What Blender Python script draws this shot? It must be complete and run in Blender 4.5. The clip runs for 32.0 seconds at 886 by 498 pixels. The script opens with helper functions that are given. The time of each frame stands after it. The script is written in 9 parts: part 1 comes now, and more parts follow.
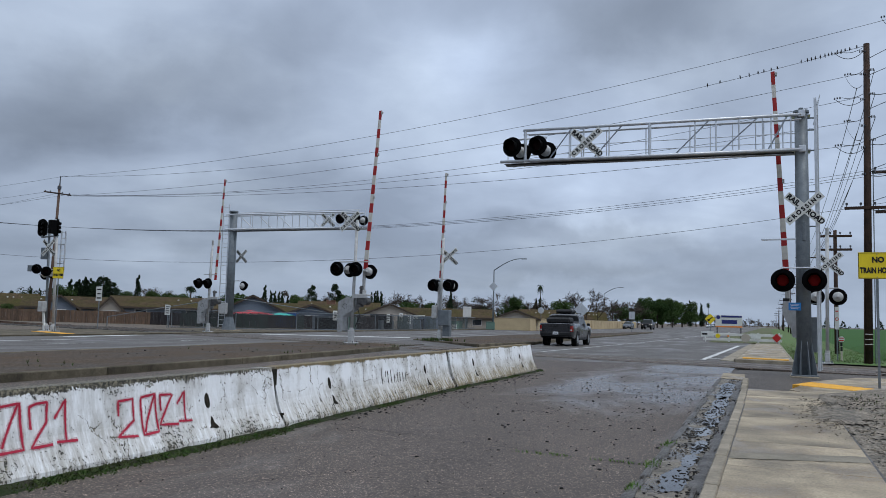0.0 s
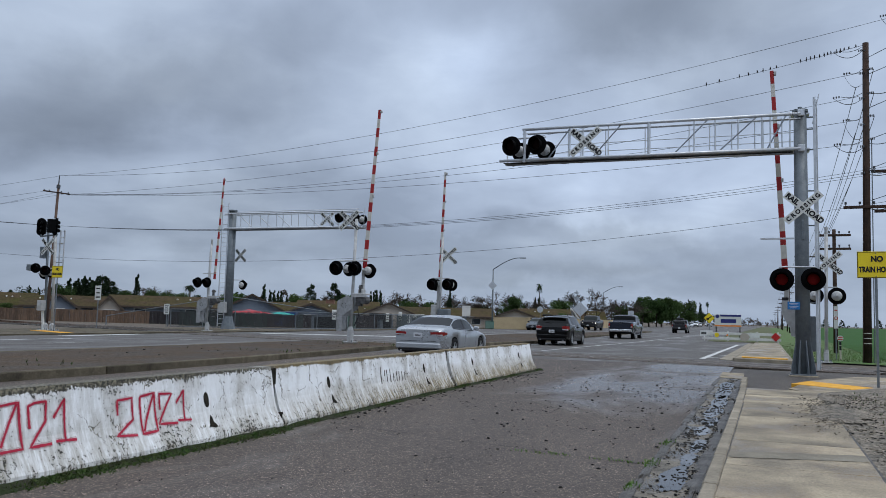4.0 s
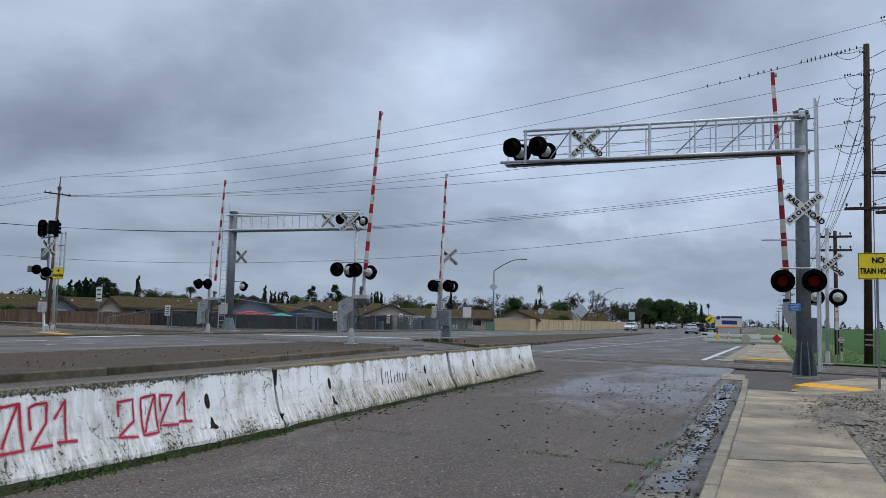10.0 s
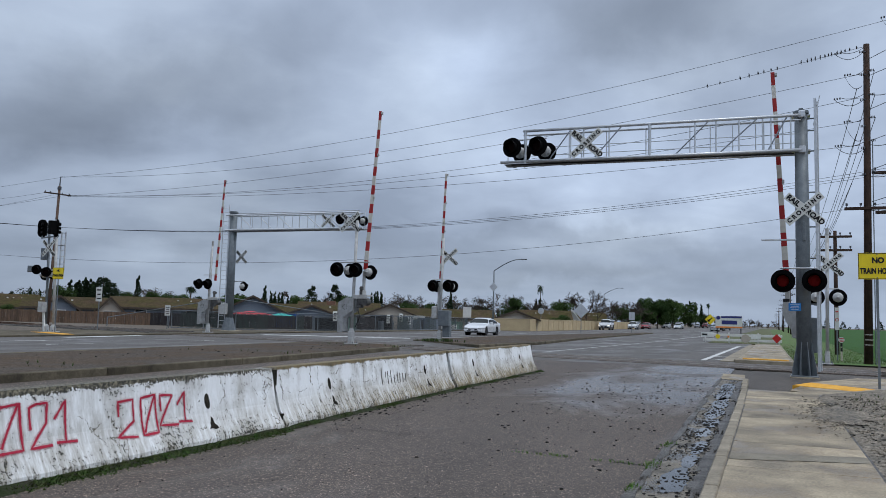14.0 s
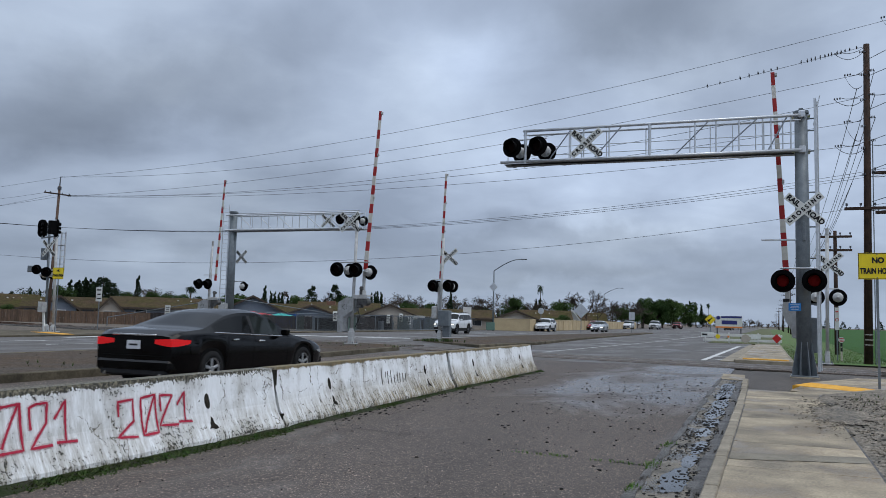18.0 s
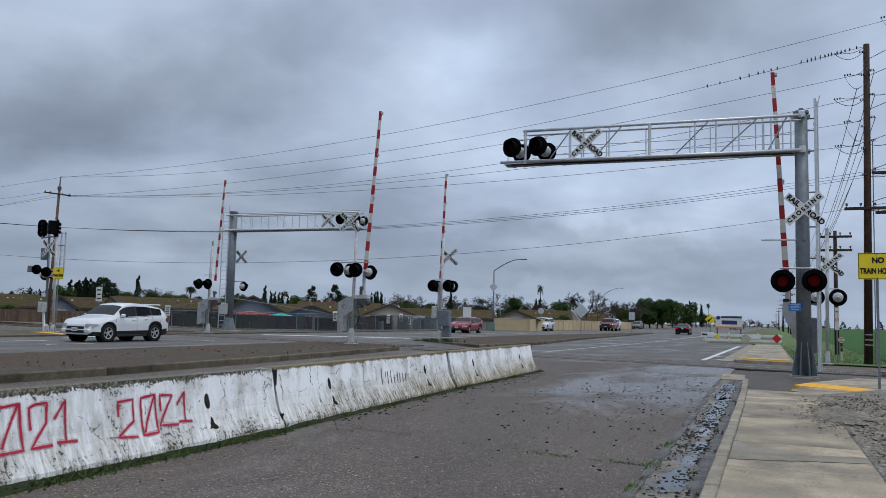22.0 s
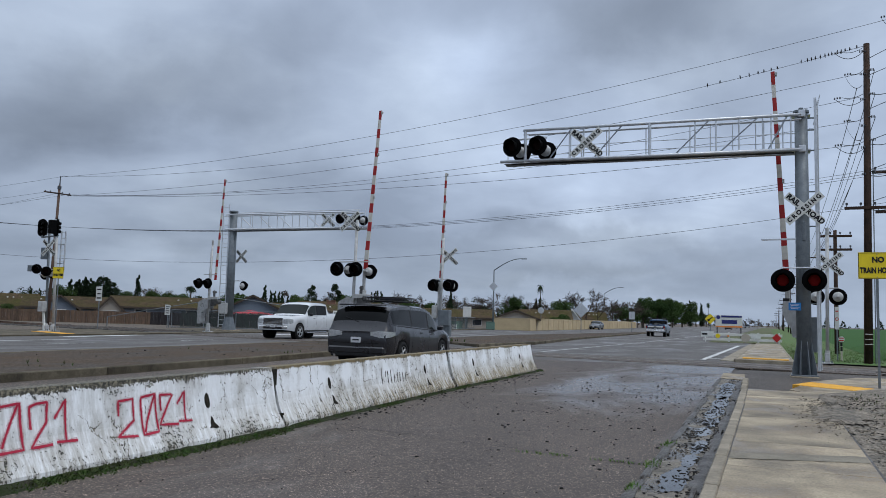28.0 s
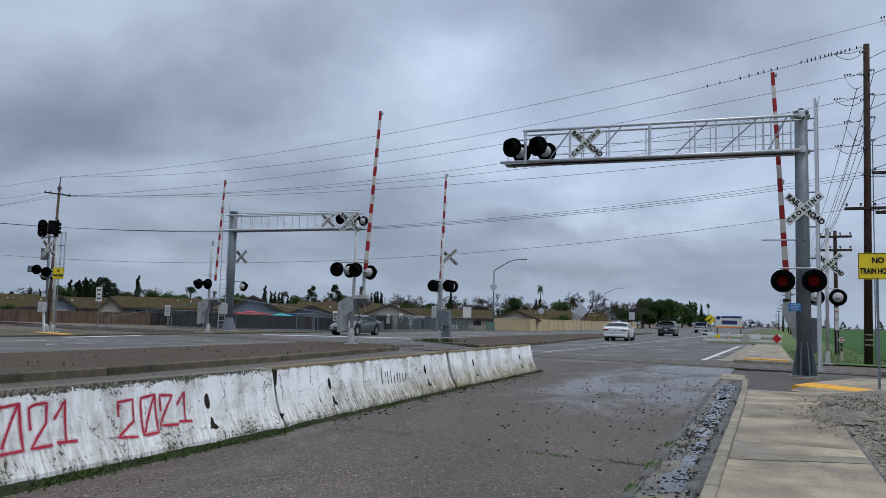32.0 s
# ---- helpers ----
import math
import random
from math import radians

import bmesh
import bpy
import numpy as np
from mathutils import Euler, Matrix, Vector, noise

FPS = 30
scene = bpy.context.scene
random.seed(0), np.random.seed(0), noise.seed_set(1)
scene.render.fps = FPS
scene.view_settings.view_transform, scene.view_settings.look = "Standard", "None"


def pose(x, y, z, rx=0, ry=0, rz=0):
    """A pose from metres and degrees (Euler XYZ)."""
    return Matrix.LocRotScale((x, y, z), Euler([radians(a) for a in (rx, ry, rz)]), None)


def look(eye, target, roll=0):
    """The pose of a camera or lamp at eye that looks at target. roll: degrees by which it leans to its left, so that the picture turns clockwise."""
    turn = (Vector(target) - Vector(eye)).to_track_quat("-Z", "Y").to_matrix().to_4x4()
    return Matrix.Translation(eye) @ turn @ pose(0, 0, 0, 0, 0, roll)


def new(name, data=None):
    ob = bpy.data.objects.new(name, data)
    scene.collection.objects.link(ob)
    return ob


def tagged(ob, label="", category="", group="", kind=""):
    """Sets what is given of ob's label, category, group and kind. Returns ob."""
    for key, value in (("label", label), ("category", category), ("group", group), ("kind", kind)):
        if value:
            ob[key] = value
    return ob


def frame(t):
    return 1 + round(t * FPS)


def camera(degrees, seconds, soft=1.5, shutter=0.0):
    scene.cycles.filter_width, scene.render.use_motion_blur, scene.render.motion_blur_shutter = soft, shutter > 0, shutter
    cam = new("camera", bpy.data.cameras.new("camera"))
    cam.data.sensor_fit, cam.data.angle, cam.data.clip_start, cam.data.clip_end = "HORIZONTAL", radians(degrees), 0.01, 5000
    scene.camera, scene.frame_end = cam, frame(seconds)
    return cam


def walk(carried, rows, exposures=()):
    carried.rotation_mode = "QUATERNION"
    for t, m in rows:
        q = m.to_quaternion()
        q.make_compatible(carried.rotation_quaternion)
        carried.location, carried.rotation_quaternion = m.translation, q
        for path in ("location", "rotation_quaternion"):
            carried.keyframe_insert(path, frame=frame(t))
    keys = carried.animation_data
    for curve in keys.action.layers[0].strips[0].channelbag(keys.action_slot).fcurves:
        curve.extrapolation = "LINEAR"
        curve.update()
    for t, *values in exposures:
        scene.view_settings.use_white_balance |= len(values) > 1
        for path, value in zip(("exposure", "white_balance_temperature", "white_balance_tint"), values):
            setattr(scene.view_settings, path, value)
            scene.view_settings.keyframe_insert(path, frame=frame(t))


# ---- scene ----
EYE = (0.0, 0.0, 1.40)
AZIMUTH, TILT, ROLL = -22.40, 5.003, 1.432
ONE = 0.0409  # a small step of the hand, in degrees


def held(pan=0.0, nod=0.0):
    """The camera's pose, with a small sway to the right and a nod upward, in steps of ONE."""
    a, e = radians(AZIMUTH + pan * ONE), radians(TILT + nod * ONE)
    way = Vector((math.sin(a) * math.cos(e), math.cos(a) * math.cos(e), math.sin(e)))
    return look(EYE, Vector(EYE) + way, ROLL)


cam = camera(58.5, 32.0, soft=0.6, shutter=0.05)
walk(cam, [(0.0, held(0, -1)), (1.0, held(0, -1)), (2.0, held(1.5, -2)), (3.0, held(1.5, -3)), (4.0, held(1.5, -2.5)),
           (5.5, held(1, -1)), (6.2, held(0, 0)), (12.0, held(0, 0)), (20.0, held(0, 0)), (25.5, held(0, 0)),
           (27.5, held(0, -1)), (28.5, held(0, -1)), (29.3, held(0, 0)), (32.0, held(0, 0))], exposures=[(0.0, 0.0), (32.0, 0.0)])

# ---- sky and light ----
SUN_EL, SUN_AZ = 60.0, 105.0
world = bpy.data.worlds.new("overcast_sky")
scene.world = world
world.use_nodes = True


def sky_nodes():
    nt = world.node_tree
    nt.nodes.clear()
    N, L = nt.nodes.new, nt.links.new

    def math_node(op, a, b=None, clamp=False):
        n = N("ShaderNodeMath")
        n.operation, n.use_clamp = op, clamp
        for k, v in ((0, a), (1, b)):
            if v is None:
                continue
            if isinstance(v, (int, float)):
                n.inputs[k].default_value = v
            else:
                L(v, n.inputs[k])
        return n.outputs[0]

    tc = N("ShaderNodeTexCoord")
    sep = N("ShaderNodeSeparateXYZ")
    L(tc.outputs["Generated"], sep.inputs[0])
    up = math_node("MAXIMUM", sep.outputs[2], 0.0)
    low = math_node("ADD", up, 0.24)
    comb = N("ShaderNodeCombineXYZ")
    L(math_node("DIVIDE", sep.outputs[0], low), comb.inputs[0])
    L(math_node("DIVIDE", sep.outputs[1], low), comb.inputs[1])
    big = N("ShaderNodeMapping")
    big.inputs["Location"].default_value = (0.55, 2.1, 0.0)
    big.inputs["Rotation"].default_value = (0, 0, radians(-12))
    big.inputs["Scale"].default_value = (1.0, 1.0, 1.0)
    L(comb.outputs[0], big.inputs[0])
    n1, n2 = N("ShaderNodeTexNoise"), N("ShaderNodeTexNoise")
    for n, sc, det, ro, di in ((n1, 1.15, 4.0, 0.45, 0.5), (n2, 3.6, 8.0, 0.55, 0.3)):
        n.inputs["Scale"].default_value, n.inputs["Detail"].default_value = sc, det
        n.inputs["Roughness"].default_value, n.inputs["Distortion"].default_value = ro, di
        L(big.outputs[0], n.inputs["Vector"])
    mixed = math_node("ADD", math_node("MULTIPLY", n1.outputs[0], 0.72), math_node("MULTIPLY", n2.outputs[0], 0.28))
    ramp = N("ShaderNodeValToRGB")
    els = ramp.color_ramp.elements
    els[0].position, els[0].color = 0.34, (0.315, 0.383, 0.510, 1)
    els[1].position, els[1].color = 0.64, (0.56, 0.665, 0.83, 1)
    e = els.new(0.5)
    e.color = (0.425, 0.512, 0.665, 1)
    L(mixed, ramp.inputs[0])
    # near the horizon the layers pile up to one even blue-grey
    hz = N("ShaderNodeMapRange")
    hz.inputs["From Min"].default_value, hz.inputs["From Max"].default_value = 0.0, 0.12
    L(up, hz.inputs[0])
    haze = N("ShaderNodeMix")
    haze.data_type = "RGBA"
    haze.inputs[6].default_value = (0.30, 0.37, 0.485, 1)
    L(math_node("MULTIPLY_ADD", hz.outputs[0], 0.75), haze.inputs[0])
    haze.inputs[0].links[0].from_node.inputs[2].default_value = 0.25
    L(ramp.outputs[0], haze.inputs[7])
    # an overcast sky is about three times as bright overhead as low down
    zen = N("ShaderNodeMapRange")
    zen.interpolation_type = "SMOOTHSTEP"
    zen.inputs["From Min"].default_value, zen.inputs["From Max"].default_value = 0.40, 0.95
    zen.inputs["To Min"].default_value, zen.inputs["To Max"].default_value = 1.0, ZENITH
    L(up, zen.inputs[0])
    over = N("ShaderNodeMix")
    over.data_type, over.blend_type = "RGBA", "MULTIPLY"
    over.inputs[0].default_value = 1.0
    L(haze.outputs[2], over.inputs[6])
    # overhead the cloud is thinner and whiter
    white = N("ShaderNodeCombineColor")
    L(math_node("MULTIPLY_ADD", zen.outputs[0], 1.10), white.inputs[0])
    L(zen.outputs[0], white.inputs[1])
    L(math_node("MULTIPLY_ADD", zen.outputs[0], 0.87), white.inputs[2])
    for k, more in ((0, -0.10), (2, 0.13)):
        white.inputs[k].links[0].from_node.inputs[2].default_value = more
    L(white.outputs[0], over.inputs[7])
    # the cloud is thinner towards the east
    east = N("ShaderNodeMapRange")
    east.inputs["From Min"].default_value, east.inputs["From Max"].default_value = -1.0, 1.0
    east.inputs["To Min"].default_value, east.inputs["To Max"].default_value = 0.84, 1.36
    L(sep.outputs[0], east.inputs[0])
    # the great masses of the cloud deck: heading, height, half width, half depth, slant in degrees, and stops
    stir, at = N("ShaderNodeTexNoise"), N("ShaderNodeVectorMath")
    stir.inputs["Scale"].default_value, stir.inputs["Detail"].default_value, stir.inputs["Roughness"].default_value = 5.5, 7.0, 0.55
    L(tc.outputs["Generated"], stir.inputs["Vector"])
    at.operation = "MULTIPLY_ADD"
    L(stir.outputs["Color"], at.inputs[0])
    at.inputs[1].default_value = (0.16, 0.16, 0.16)
    L(tc.outputs["Generated"], at.inputs[2])
    total = None
    for head, up_, wide, deep, slant, stops in CLOUDS:
        place, size = N("ShaderNodeMapping"), N("ShaderNodeVectorMath")
        place.vector_type, size.operation = "TEXTURE", "LENGTH"
        h, v = radians(head), radians(up_)
        place.inputs["Location"].default_value = (math.sin(h) * math.cos(v) + 0.08, math.cos(h) * math.cos(v) + 0.08, math.sin(v) + 0.08)
        place.inputs["Rotation"].default_value = (0, radians(slant), -h)
        place.inputs["Scale"].default_value = (wide, 0.5, deep)
        L(at.outputs[0], place.inputs[0])
        L(place.outputs[0], size.inputs[0])
        far = math_node("MULTIPLY", size.outputs["Value"], size.outputs["Value"])
        one = math_node("MULTIPLY", math_node("EXPONENT", math_node("MULTIPLY", far, -0.9)), stops)
        total = one if total is None else math_node("ADD", total, one)
    mass = math_node("POWER", 2.0, total)
    clouds = N("ShaderNodeBackground")
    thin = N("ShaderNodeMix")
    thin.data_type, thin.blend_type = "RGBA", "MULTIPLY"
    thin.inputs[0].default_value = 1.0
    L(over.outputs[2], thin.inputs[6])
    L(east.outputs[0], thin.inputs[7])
    massed = N("ShaderNodeMix")
    massed.data_type, massed.blend_type = "RGBA", "MULTIPLY"
    massed.inputs[0].default_value = 1.0
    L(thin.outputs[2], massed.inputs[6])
    L(mass, massed.inputs[7])
    L(massed.outputs[2], clouds.inputs[0])
    clouds.inputs[1].default_value = 1.0
    blue = N("ShaderNodeTexSky")
    blue.sky_type, blue.sun_disc = "NISHITA", False
    blue.sun_elevation, blue.sun_rotation = radians(SUN_EL), radians(SUN_AZ)
    clear = N("ShaderNodeBackground")
    L(blue.outputs[0], clear.inputs[0])
    clear.inputs[1].default_value = 0.08
    mix, out = N("ShaderNodeMixShader"), N("ShaderNodeOutputWorld")
    mix.inputs[0].default_value = 0.95
    L(clear.outputs[0], mix.inputs[1])
    L(clouds.outputs[0], mix.inputs[2])
    L(mix.outputs[0], out.inputs[0])


ZENITH = 2.6
CLOUDS = ((-44.6, 14.5, 0.19, 0.05, -14, -0.55), (-50.3, 11.6, 0.12, 0.03, 0, -0.25), (-34.3, 13.4, 0.05, 0.04, 0, -0.28), (-9.3, 21.3, 0.14, 0.05, 0, -0.62), (1.7, 21.9, 0.18, 0.06, 0, -0.30), (-36.0, 8.1, 0.14, 0.04, -5, -0.42), (-4.6, 15.7, 0.08, 0.04, 0, -0.15), (-20.0, 19.5, 0.10, 0.06, -20, 0.50), (-31.2, 16.0, 0.05, 0.08, 0, 0.15), (-41.9, 11.5, 0.10, 0.03, -10, 0.22), (-49.5, 19.1, 0.14, 0.04, 0, 0.10), (-11.6, 10.8, 0.19, 0.05, 0, 0.30), (-17.6, 5.1, 0.50, 0.03, 0, -0.24),
          (-15.2, 6.5, 0.1, 0.01, 4, -0.22), (-11.2, 3.7, 0.13, 0.012, 0, -0.3), (-6.2, 5.2, 0.12, 0.01, 5, -0.22), (-17.6, 3.1, 0.12, 0.01, -3, -0.2), (-6.5, 2.3, 0.15, 0.012, 0, -0.22), (-31.5, 3.5, 0.12, 0.012, 0, -0.15), (-41.5, 4.7, 0.14, 0.012, -5, -0.15))
sky_nodes()
sun = new("sun", bpy.data.lights.new("sun", "SUN"))
sun.data.energy, sun.data.angle, sun.data.color = 0.85, radians(40), (1.0, 0.93, 0.82)
_az, _el = radians(SUN_AZ), radians(SUN_EL)
sun.matrix_world = look((math.sin(_az) * math.cos(_el) * 50, math.cos(_az) * math.cos(_el) * 50, math.sin(_el) * 50), (0, 0, 0))

# ---- materials ----
MATS = {}


def mat(name, color, rough=0.6, metal=0.0, var=0.25, scale=6.0, bump=0.0, fine=60.0, second=None, amount=0.35, spec=0.3, coat=0.0, randomize=0.0, patch=1.0):
    """A surface of one base colour with stains (second colour) at one scale and grain at a finer one."""
    if name in MATS:
        return MATS[name]
    m = bpy.data.materials.new(name)
    m.use_nodes = True
    nt = m.node_tree
    N, L = nt.nodes.new, nt.links.new
    b = nt.nodes["Principled BSDF"]
    tc = N("ShaderNodeTexCoord")
    n1, n2 = N("ShaderNodeTexNoise"), N("ShaderNodeTexNoise")
    for n, s, d in ((n1, scale, 4.0), (n2, fine, 3.0)):
        n.inputs["Scale"].default_value, n.inputs["Detail"].default_value = s, d
        n.inputs["Roughness"].default_value = 0.6
        L(tc.outputs["Object"], n.inputs["Vector"])
    if randomize:
        # alike pieces on one mesh each show their own stretch of the pattern
        o_i, shift, comb = N("ShaderNodeObjectInfo"), N("ShaderNodeVectorMath"), N("ShaderNodeVectorMath")
        comb.operation, shift.operation = "SCALE", "ADD"
        comb.inputs[0].default_value = (37.0, 53.0, 11.0)
        L(o_i.outputs["Random"], comb.inputs["Scale"])
        L(tc.outputs["Object"], shift.inputs[0])
        L(comb.outputs[0], shift.inputs[1])
        for n in (n1, n2):
            L(shift.outputs[0], n.inputs["Vector"])
    r1 = N("ShaderNodeValToRGB")
    r1.color_ramp.elements[0].position, r1.color_ramp.elements[1].position = 0.5 - 0.16 / patch, 0.5 + 0.2 / patch
    c2 = second or tuple(c * (1 - var) for c in color)
    r1.color_ramp.elements[0].color = (*color, 1)
    k = amount if second else 1.0
    r1.color_ramp.elements[1].color = (*(a * (1 - k) + c * k for a, c in zip(color, c2)), 1)
    L(n1.outputs[0], r1.inputs[0])
    mx = N("ShaderNodeMix")
    mx.data_type, mx.blend_type = "RGBA", "MULTIPLY"
    mx.inputs[0].default_value = 1.0
    r2 = N("ShaderNodeMapRange")
    r2.inputs["From Min"].default_value, r2.inputs["From Max"].default_value = 0.3, 0.7
    r2.inputs["To Min"].default_value, r2.inputs["To Max"].default_value = 1 - var * 0.7, 1 + var * 0.7
    L(n2.outputs[0], r2.inputs[0])
    L(r1.outputs[0], mx.inputs[6])
    L(r2.outputs[0], mx.inputs[7])
    last = mx.outputs[2]
    if randomize:
        oi, r3, m3 = N("ShaderNodeObjectInfo"), N("ShaderNodeMapRange"), N("ShaderNodeMix")
        r3.inputs["To Min"].default_value, r3.inputs["To Max"].default_value = 1 - randomize, 1 + randomize
        m3.data_type, m3.blend_type = "RGBA", "MULTIPLY"
        m3.inputs[0].default_value = 1.0
        L(oi.outputs["Random"], r3.inputs[0])
        L(last, m3.inputs[6])
        L(r3.outputs[0], m3.inputs[7])
        last = m3.outputs[2]
    L(last, b.inputs["Base Color"])
    rr = N("ShaderNodeMapRange")
    rr.inputs["From Min"].default_value, rr.inputs["From Max"].default_value = 0.3, 0.7
    rr.inputs["To Min"].default_value, rr.inputs["To Max"].default_value = max(0.02, rough - 0.1), min(1, rough + 0.1)
    L(n1.outputs[0], rr.inputs[0])
    L(rr.outputs[0], b.inputs["Roughness"])
    b.inputs["Metallic"].default_value = metal
    b.inputs["Specular IOR Level"].default_value = spec
    b.inputs["Coat Weight"].default_value = coat
    b.inputs["Coat Roughness"].default_value = 0.04
    if bump:
        bp = N("ShaderNodeBump")
        bp.inputs["Strength"].default_value, bp.inputs["Distance"].default_value = bump, 0.02
        L(n2.outputs[0], bp.inputs["Height"])
        L(bp.outputs[0], b.inputs["Normal"])
    MATS[name] = m
    return m


def glass_mat(name, tint=(0.02, 0.025, 0.03), rough=0.03):
    if name in MATS:
        return MATS[name]
    m = bpy.data.materials.new(name)
    m.use_nodes = True
    nt = m.node_tree
    b = nt.nodes["Principled BSDF"]
    b.inputs["Base Color"].default_value = (*tint, 1)
    b.inputs["Roughness"].default_value = rough
    b.inputs["Specular IOR Level"].default_value = 0.5
    b.inputs["IOR"].default_value = 1.3
    n = nt.nodes.new("ShaderNodeTexNoise")
    n.inputs["Scale"].default_value = 3.0
    r = nt.nodes.new("ShaderNodeMapRange")
    r.inputs["To Min"].default_value, r.inputs["To Max"].default_value = rough, rough + 0.08
    nt.links.new(n.outputs[0], r.inputs[0])
    nt.links.new(r.outputs[0], b.inputs["Roughness"])
    MATS[name] = m
    return m


def asphalt_mat(name, base=(0.06, 0.06, 0.062), wet=0.5, seed=0.0):
    """Worn road: coarse grain, pale wear, dark patches and wet, smoother films."""
    m = bpy.data.materials.new(name)
    m.use_nodes = True
    nt = m.node_tree
    N, L = nt.nodes.new, nt.links.new
    b = nt.nodes["Principled BSDF"]
    tc, mp = N("ShaderNodeTexCoord"), N("ShaderNodeMapping")
    mp.inputs["Location"].default_value = (seed, seed * 2, 0)
    L(tc.outputs["Object"], mp.inputs[0])
    st = N("ShaderNodeMapping")
    st.inputs["Scale"].default_value = (0.5, 0.22, 1.0)
    L(mp.outputs[0], st.inputs[0])
    grain, stone, wear, film = (N("ShaderNodeTexNoise") for _ in range(4))
    for n, s, d, src in ((grain, 60.0, 6.0, mp), (stone, 20.0, 8.0, mp), (wear, 1.3, 6.0, st), (film, 0.9, 6.0, st)):
        n.inputs["Scale"].default_value, n.inputs["Detail"].default_value = s, d
        n.inputs["Roughness"].default_value = 0.62
        L(src.outputs[0], n.inputs["Vector"])
    film.inputs["Distortion"].default_value = 0.6
    r1 = N("ShaderNodeValToRGB")
    r1.color_ramp.elements[0].position, r1.color_ramp.elements[1].position = 0.35, 0.68
    r1.color_ramp.elements[0].color = (*(c * 0.84 for c in base), 1)
    r1.color_ramp.elements[1].color = (*(c * 1.22 for c in base), 1)
    L(wear.outputs[0], r1.inputs[0])
    r2 = N("ShaderNodeMapRange")
    r2.inputs["From Min"].default_value, r2.inputs["From Max"].default_value = 0.32, 0.7
    r2.inputs["To Min"].default_value, r2.inputs["To Max"].default_value = 0.25, 2.0
    L(grain.outputs[0], r2.inputs[0])
    mx, mx2 = N("ShaderNodeMix"), N("ShaderNodeMix")
    for q in (mx, mx2):
        q.data_type, q.blend_type = "RGBA", "MULTIPLY"
        q.inputs[0].default_value = 1.0
    L(r1.outputs[0], mx.inputs[6])
    L(r2.outputs[0], mx.inputs[7])
    r3 = N("ShaderNodeMapRange")
    r3.inputs["From Min"].default_value, r3.inputs["From Max"].default_value = 0.3, 0.7
    r3.inputs["To Min"].default_value, r3.inputs["To Max"].default_value = 0.6, 1.45
    L(stone.outputs[0], r3.inputs[0])
    L(mx.outputs[2], mx2.inputs[6])
    L(r3.outputs[0], mx2.inputs[7])
    L(mx2.outputs[2], b.inputs["Base Color"])
    rr = N("ShaderNodeMapRange")
    rr.inputs["From Min"].default_value, rr.inputs["From Max"].default_value = 0.46, 0.66
    rr.inputs["To Min"].default_value, rr.inputs["To Max"].default_value = 0.75, 0.75 - wet
    b.inputs["Specular IOR Level"].default_value = 0.4
    L(film.outputs[0], rr.inputs[0])
    L(rr.outputs[0], b.inputs["Roughness"])
    bp = N("ShaderNodeBump")
    bp.inputs["Strength"].default_value, bp.inputs["Distance"].default_value = 0.5, 0.008
    L(grain.outputs[0], bp.inputs["Height"])
    L(bp.outputs[0], b.inputs["Normal"])
    MATS[name] = m
    return m


def asphalt_wet_lane(m):
    """More standing damp where the lane dips before the crossing."""
    nt = m.node_tree
    N, L = nt.nodes.new, nt.links.new
    rr = nt.nodes["Principled BSDF"].inputs["Roughness"].links[0].from_node
    film = rr.inputs[0].links[0].from_socket
    tc, sep = N("ShaderNodeTexCoord"), N("ShaderNodeSeparateXYZ")
    L(tc.outputs["Object"], sep.inputs[0])
    a, b, c = N("ShaderNodeMapRange"), N("ShaderNodeMapRange"), N("ShaderNodeMath")
    a.interpolation_type = b.interpolation_type = "SMOOTHSTEP"
    a.inputs["From Min"].default_value, a.inputs["From Max"].default_value = 9.0, 19.0
    b.inputs["From Min"].default_value, b.inputs["From Max"].default_value = -6.0, -2.6
    L(sep.outputs[1], a.inputs[0])
    L(sep.outputs[0], b.inputs[0])
    c.operation = "MULTIPLY"
    L(a.outputs[0], c.inputs[0])
    L(b.outputs[0], c.inputs[1])
    d = N("ShaderNodeMath")
    d.operation = "MULTIPLY_ADD"
    d.inputs[1].default_value = 0.28
    L(c.outputs[0], d.inputs[0])
    dry = N("ShaderNodeMath")
    dry.operation = "SUBTRACT"
    dry.inputs[1].default_value = 0.10
    L(film, dry.inputs[0])
    L(dry.outputs[0], d.inputs[2])
    L(d.outputs[0], rr.inputs[0])


def glow_mat(name, color, strength):
    m = bpy.data.materials.new(name)
    m.use_nodes = True
    b = m.node_tree.nodes["Principled BSDF"]
    b.inputs["Base Color"].default_value = (*color, 1)
    b.inputs["Emission Color"].default_value = (*color, 1)
    b.inputs["Emission Strength"].default_value = strength
    b.inputs["Roughness"].default_value = 0.2
    MATS[name] = m
    return m


ASPHALT = asphalt_mat("asphalt", (0.060, 0.0465, 0.0370), 0.52)
asphalt_wet_lane(ASPHALT)
ASPHALT_PAD = asphalt_mat("asphalt_patch", (0.060, 0.050, 0.041), 0.15, 3.0)
ASPHALT_FAR = asphalt_mat("asphalt_through_lanes", (0.072, 0.065, 0.058), 0.36, 7.0)
DAMP = mat("damp_concrete", (0.20, 0.172, 0.122), 0.6, second=(0.11, 0.095, 0.07), amount=0.8, scale=3, fine=45, var=0.3, bump=0.3)
CONCRETE = mat("concrete", (0.36, 0.298, 0.206), 0.8, spec=0.3, second=(0.13, 0.112, 0.086), amount=0.9, scale=1.1, fine=45, var=0.36, bump=0.4, randomize=0.13, patch=1.2)
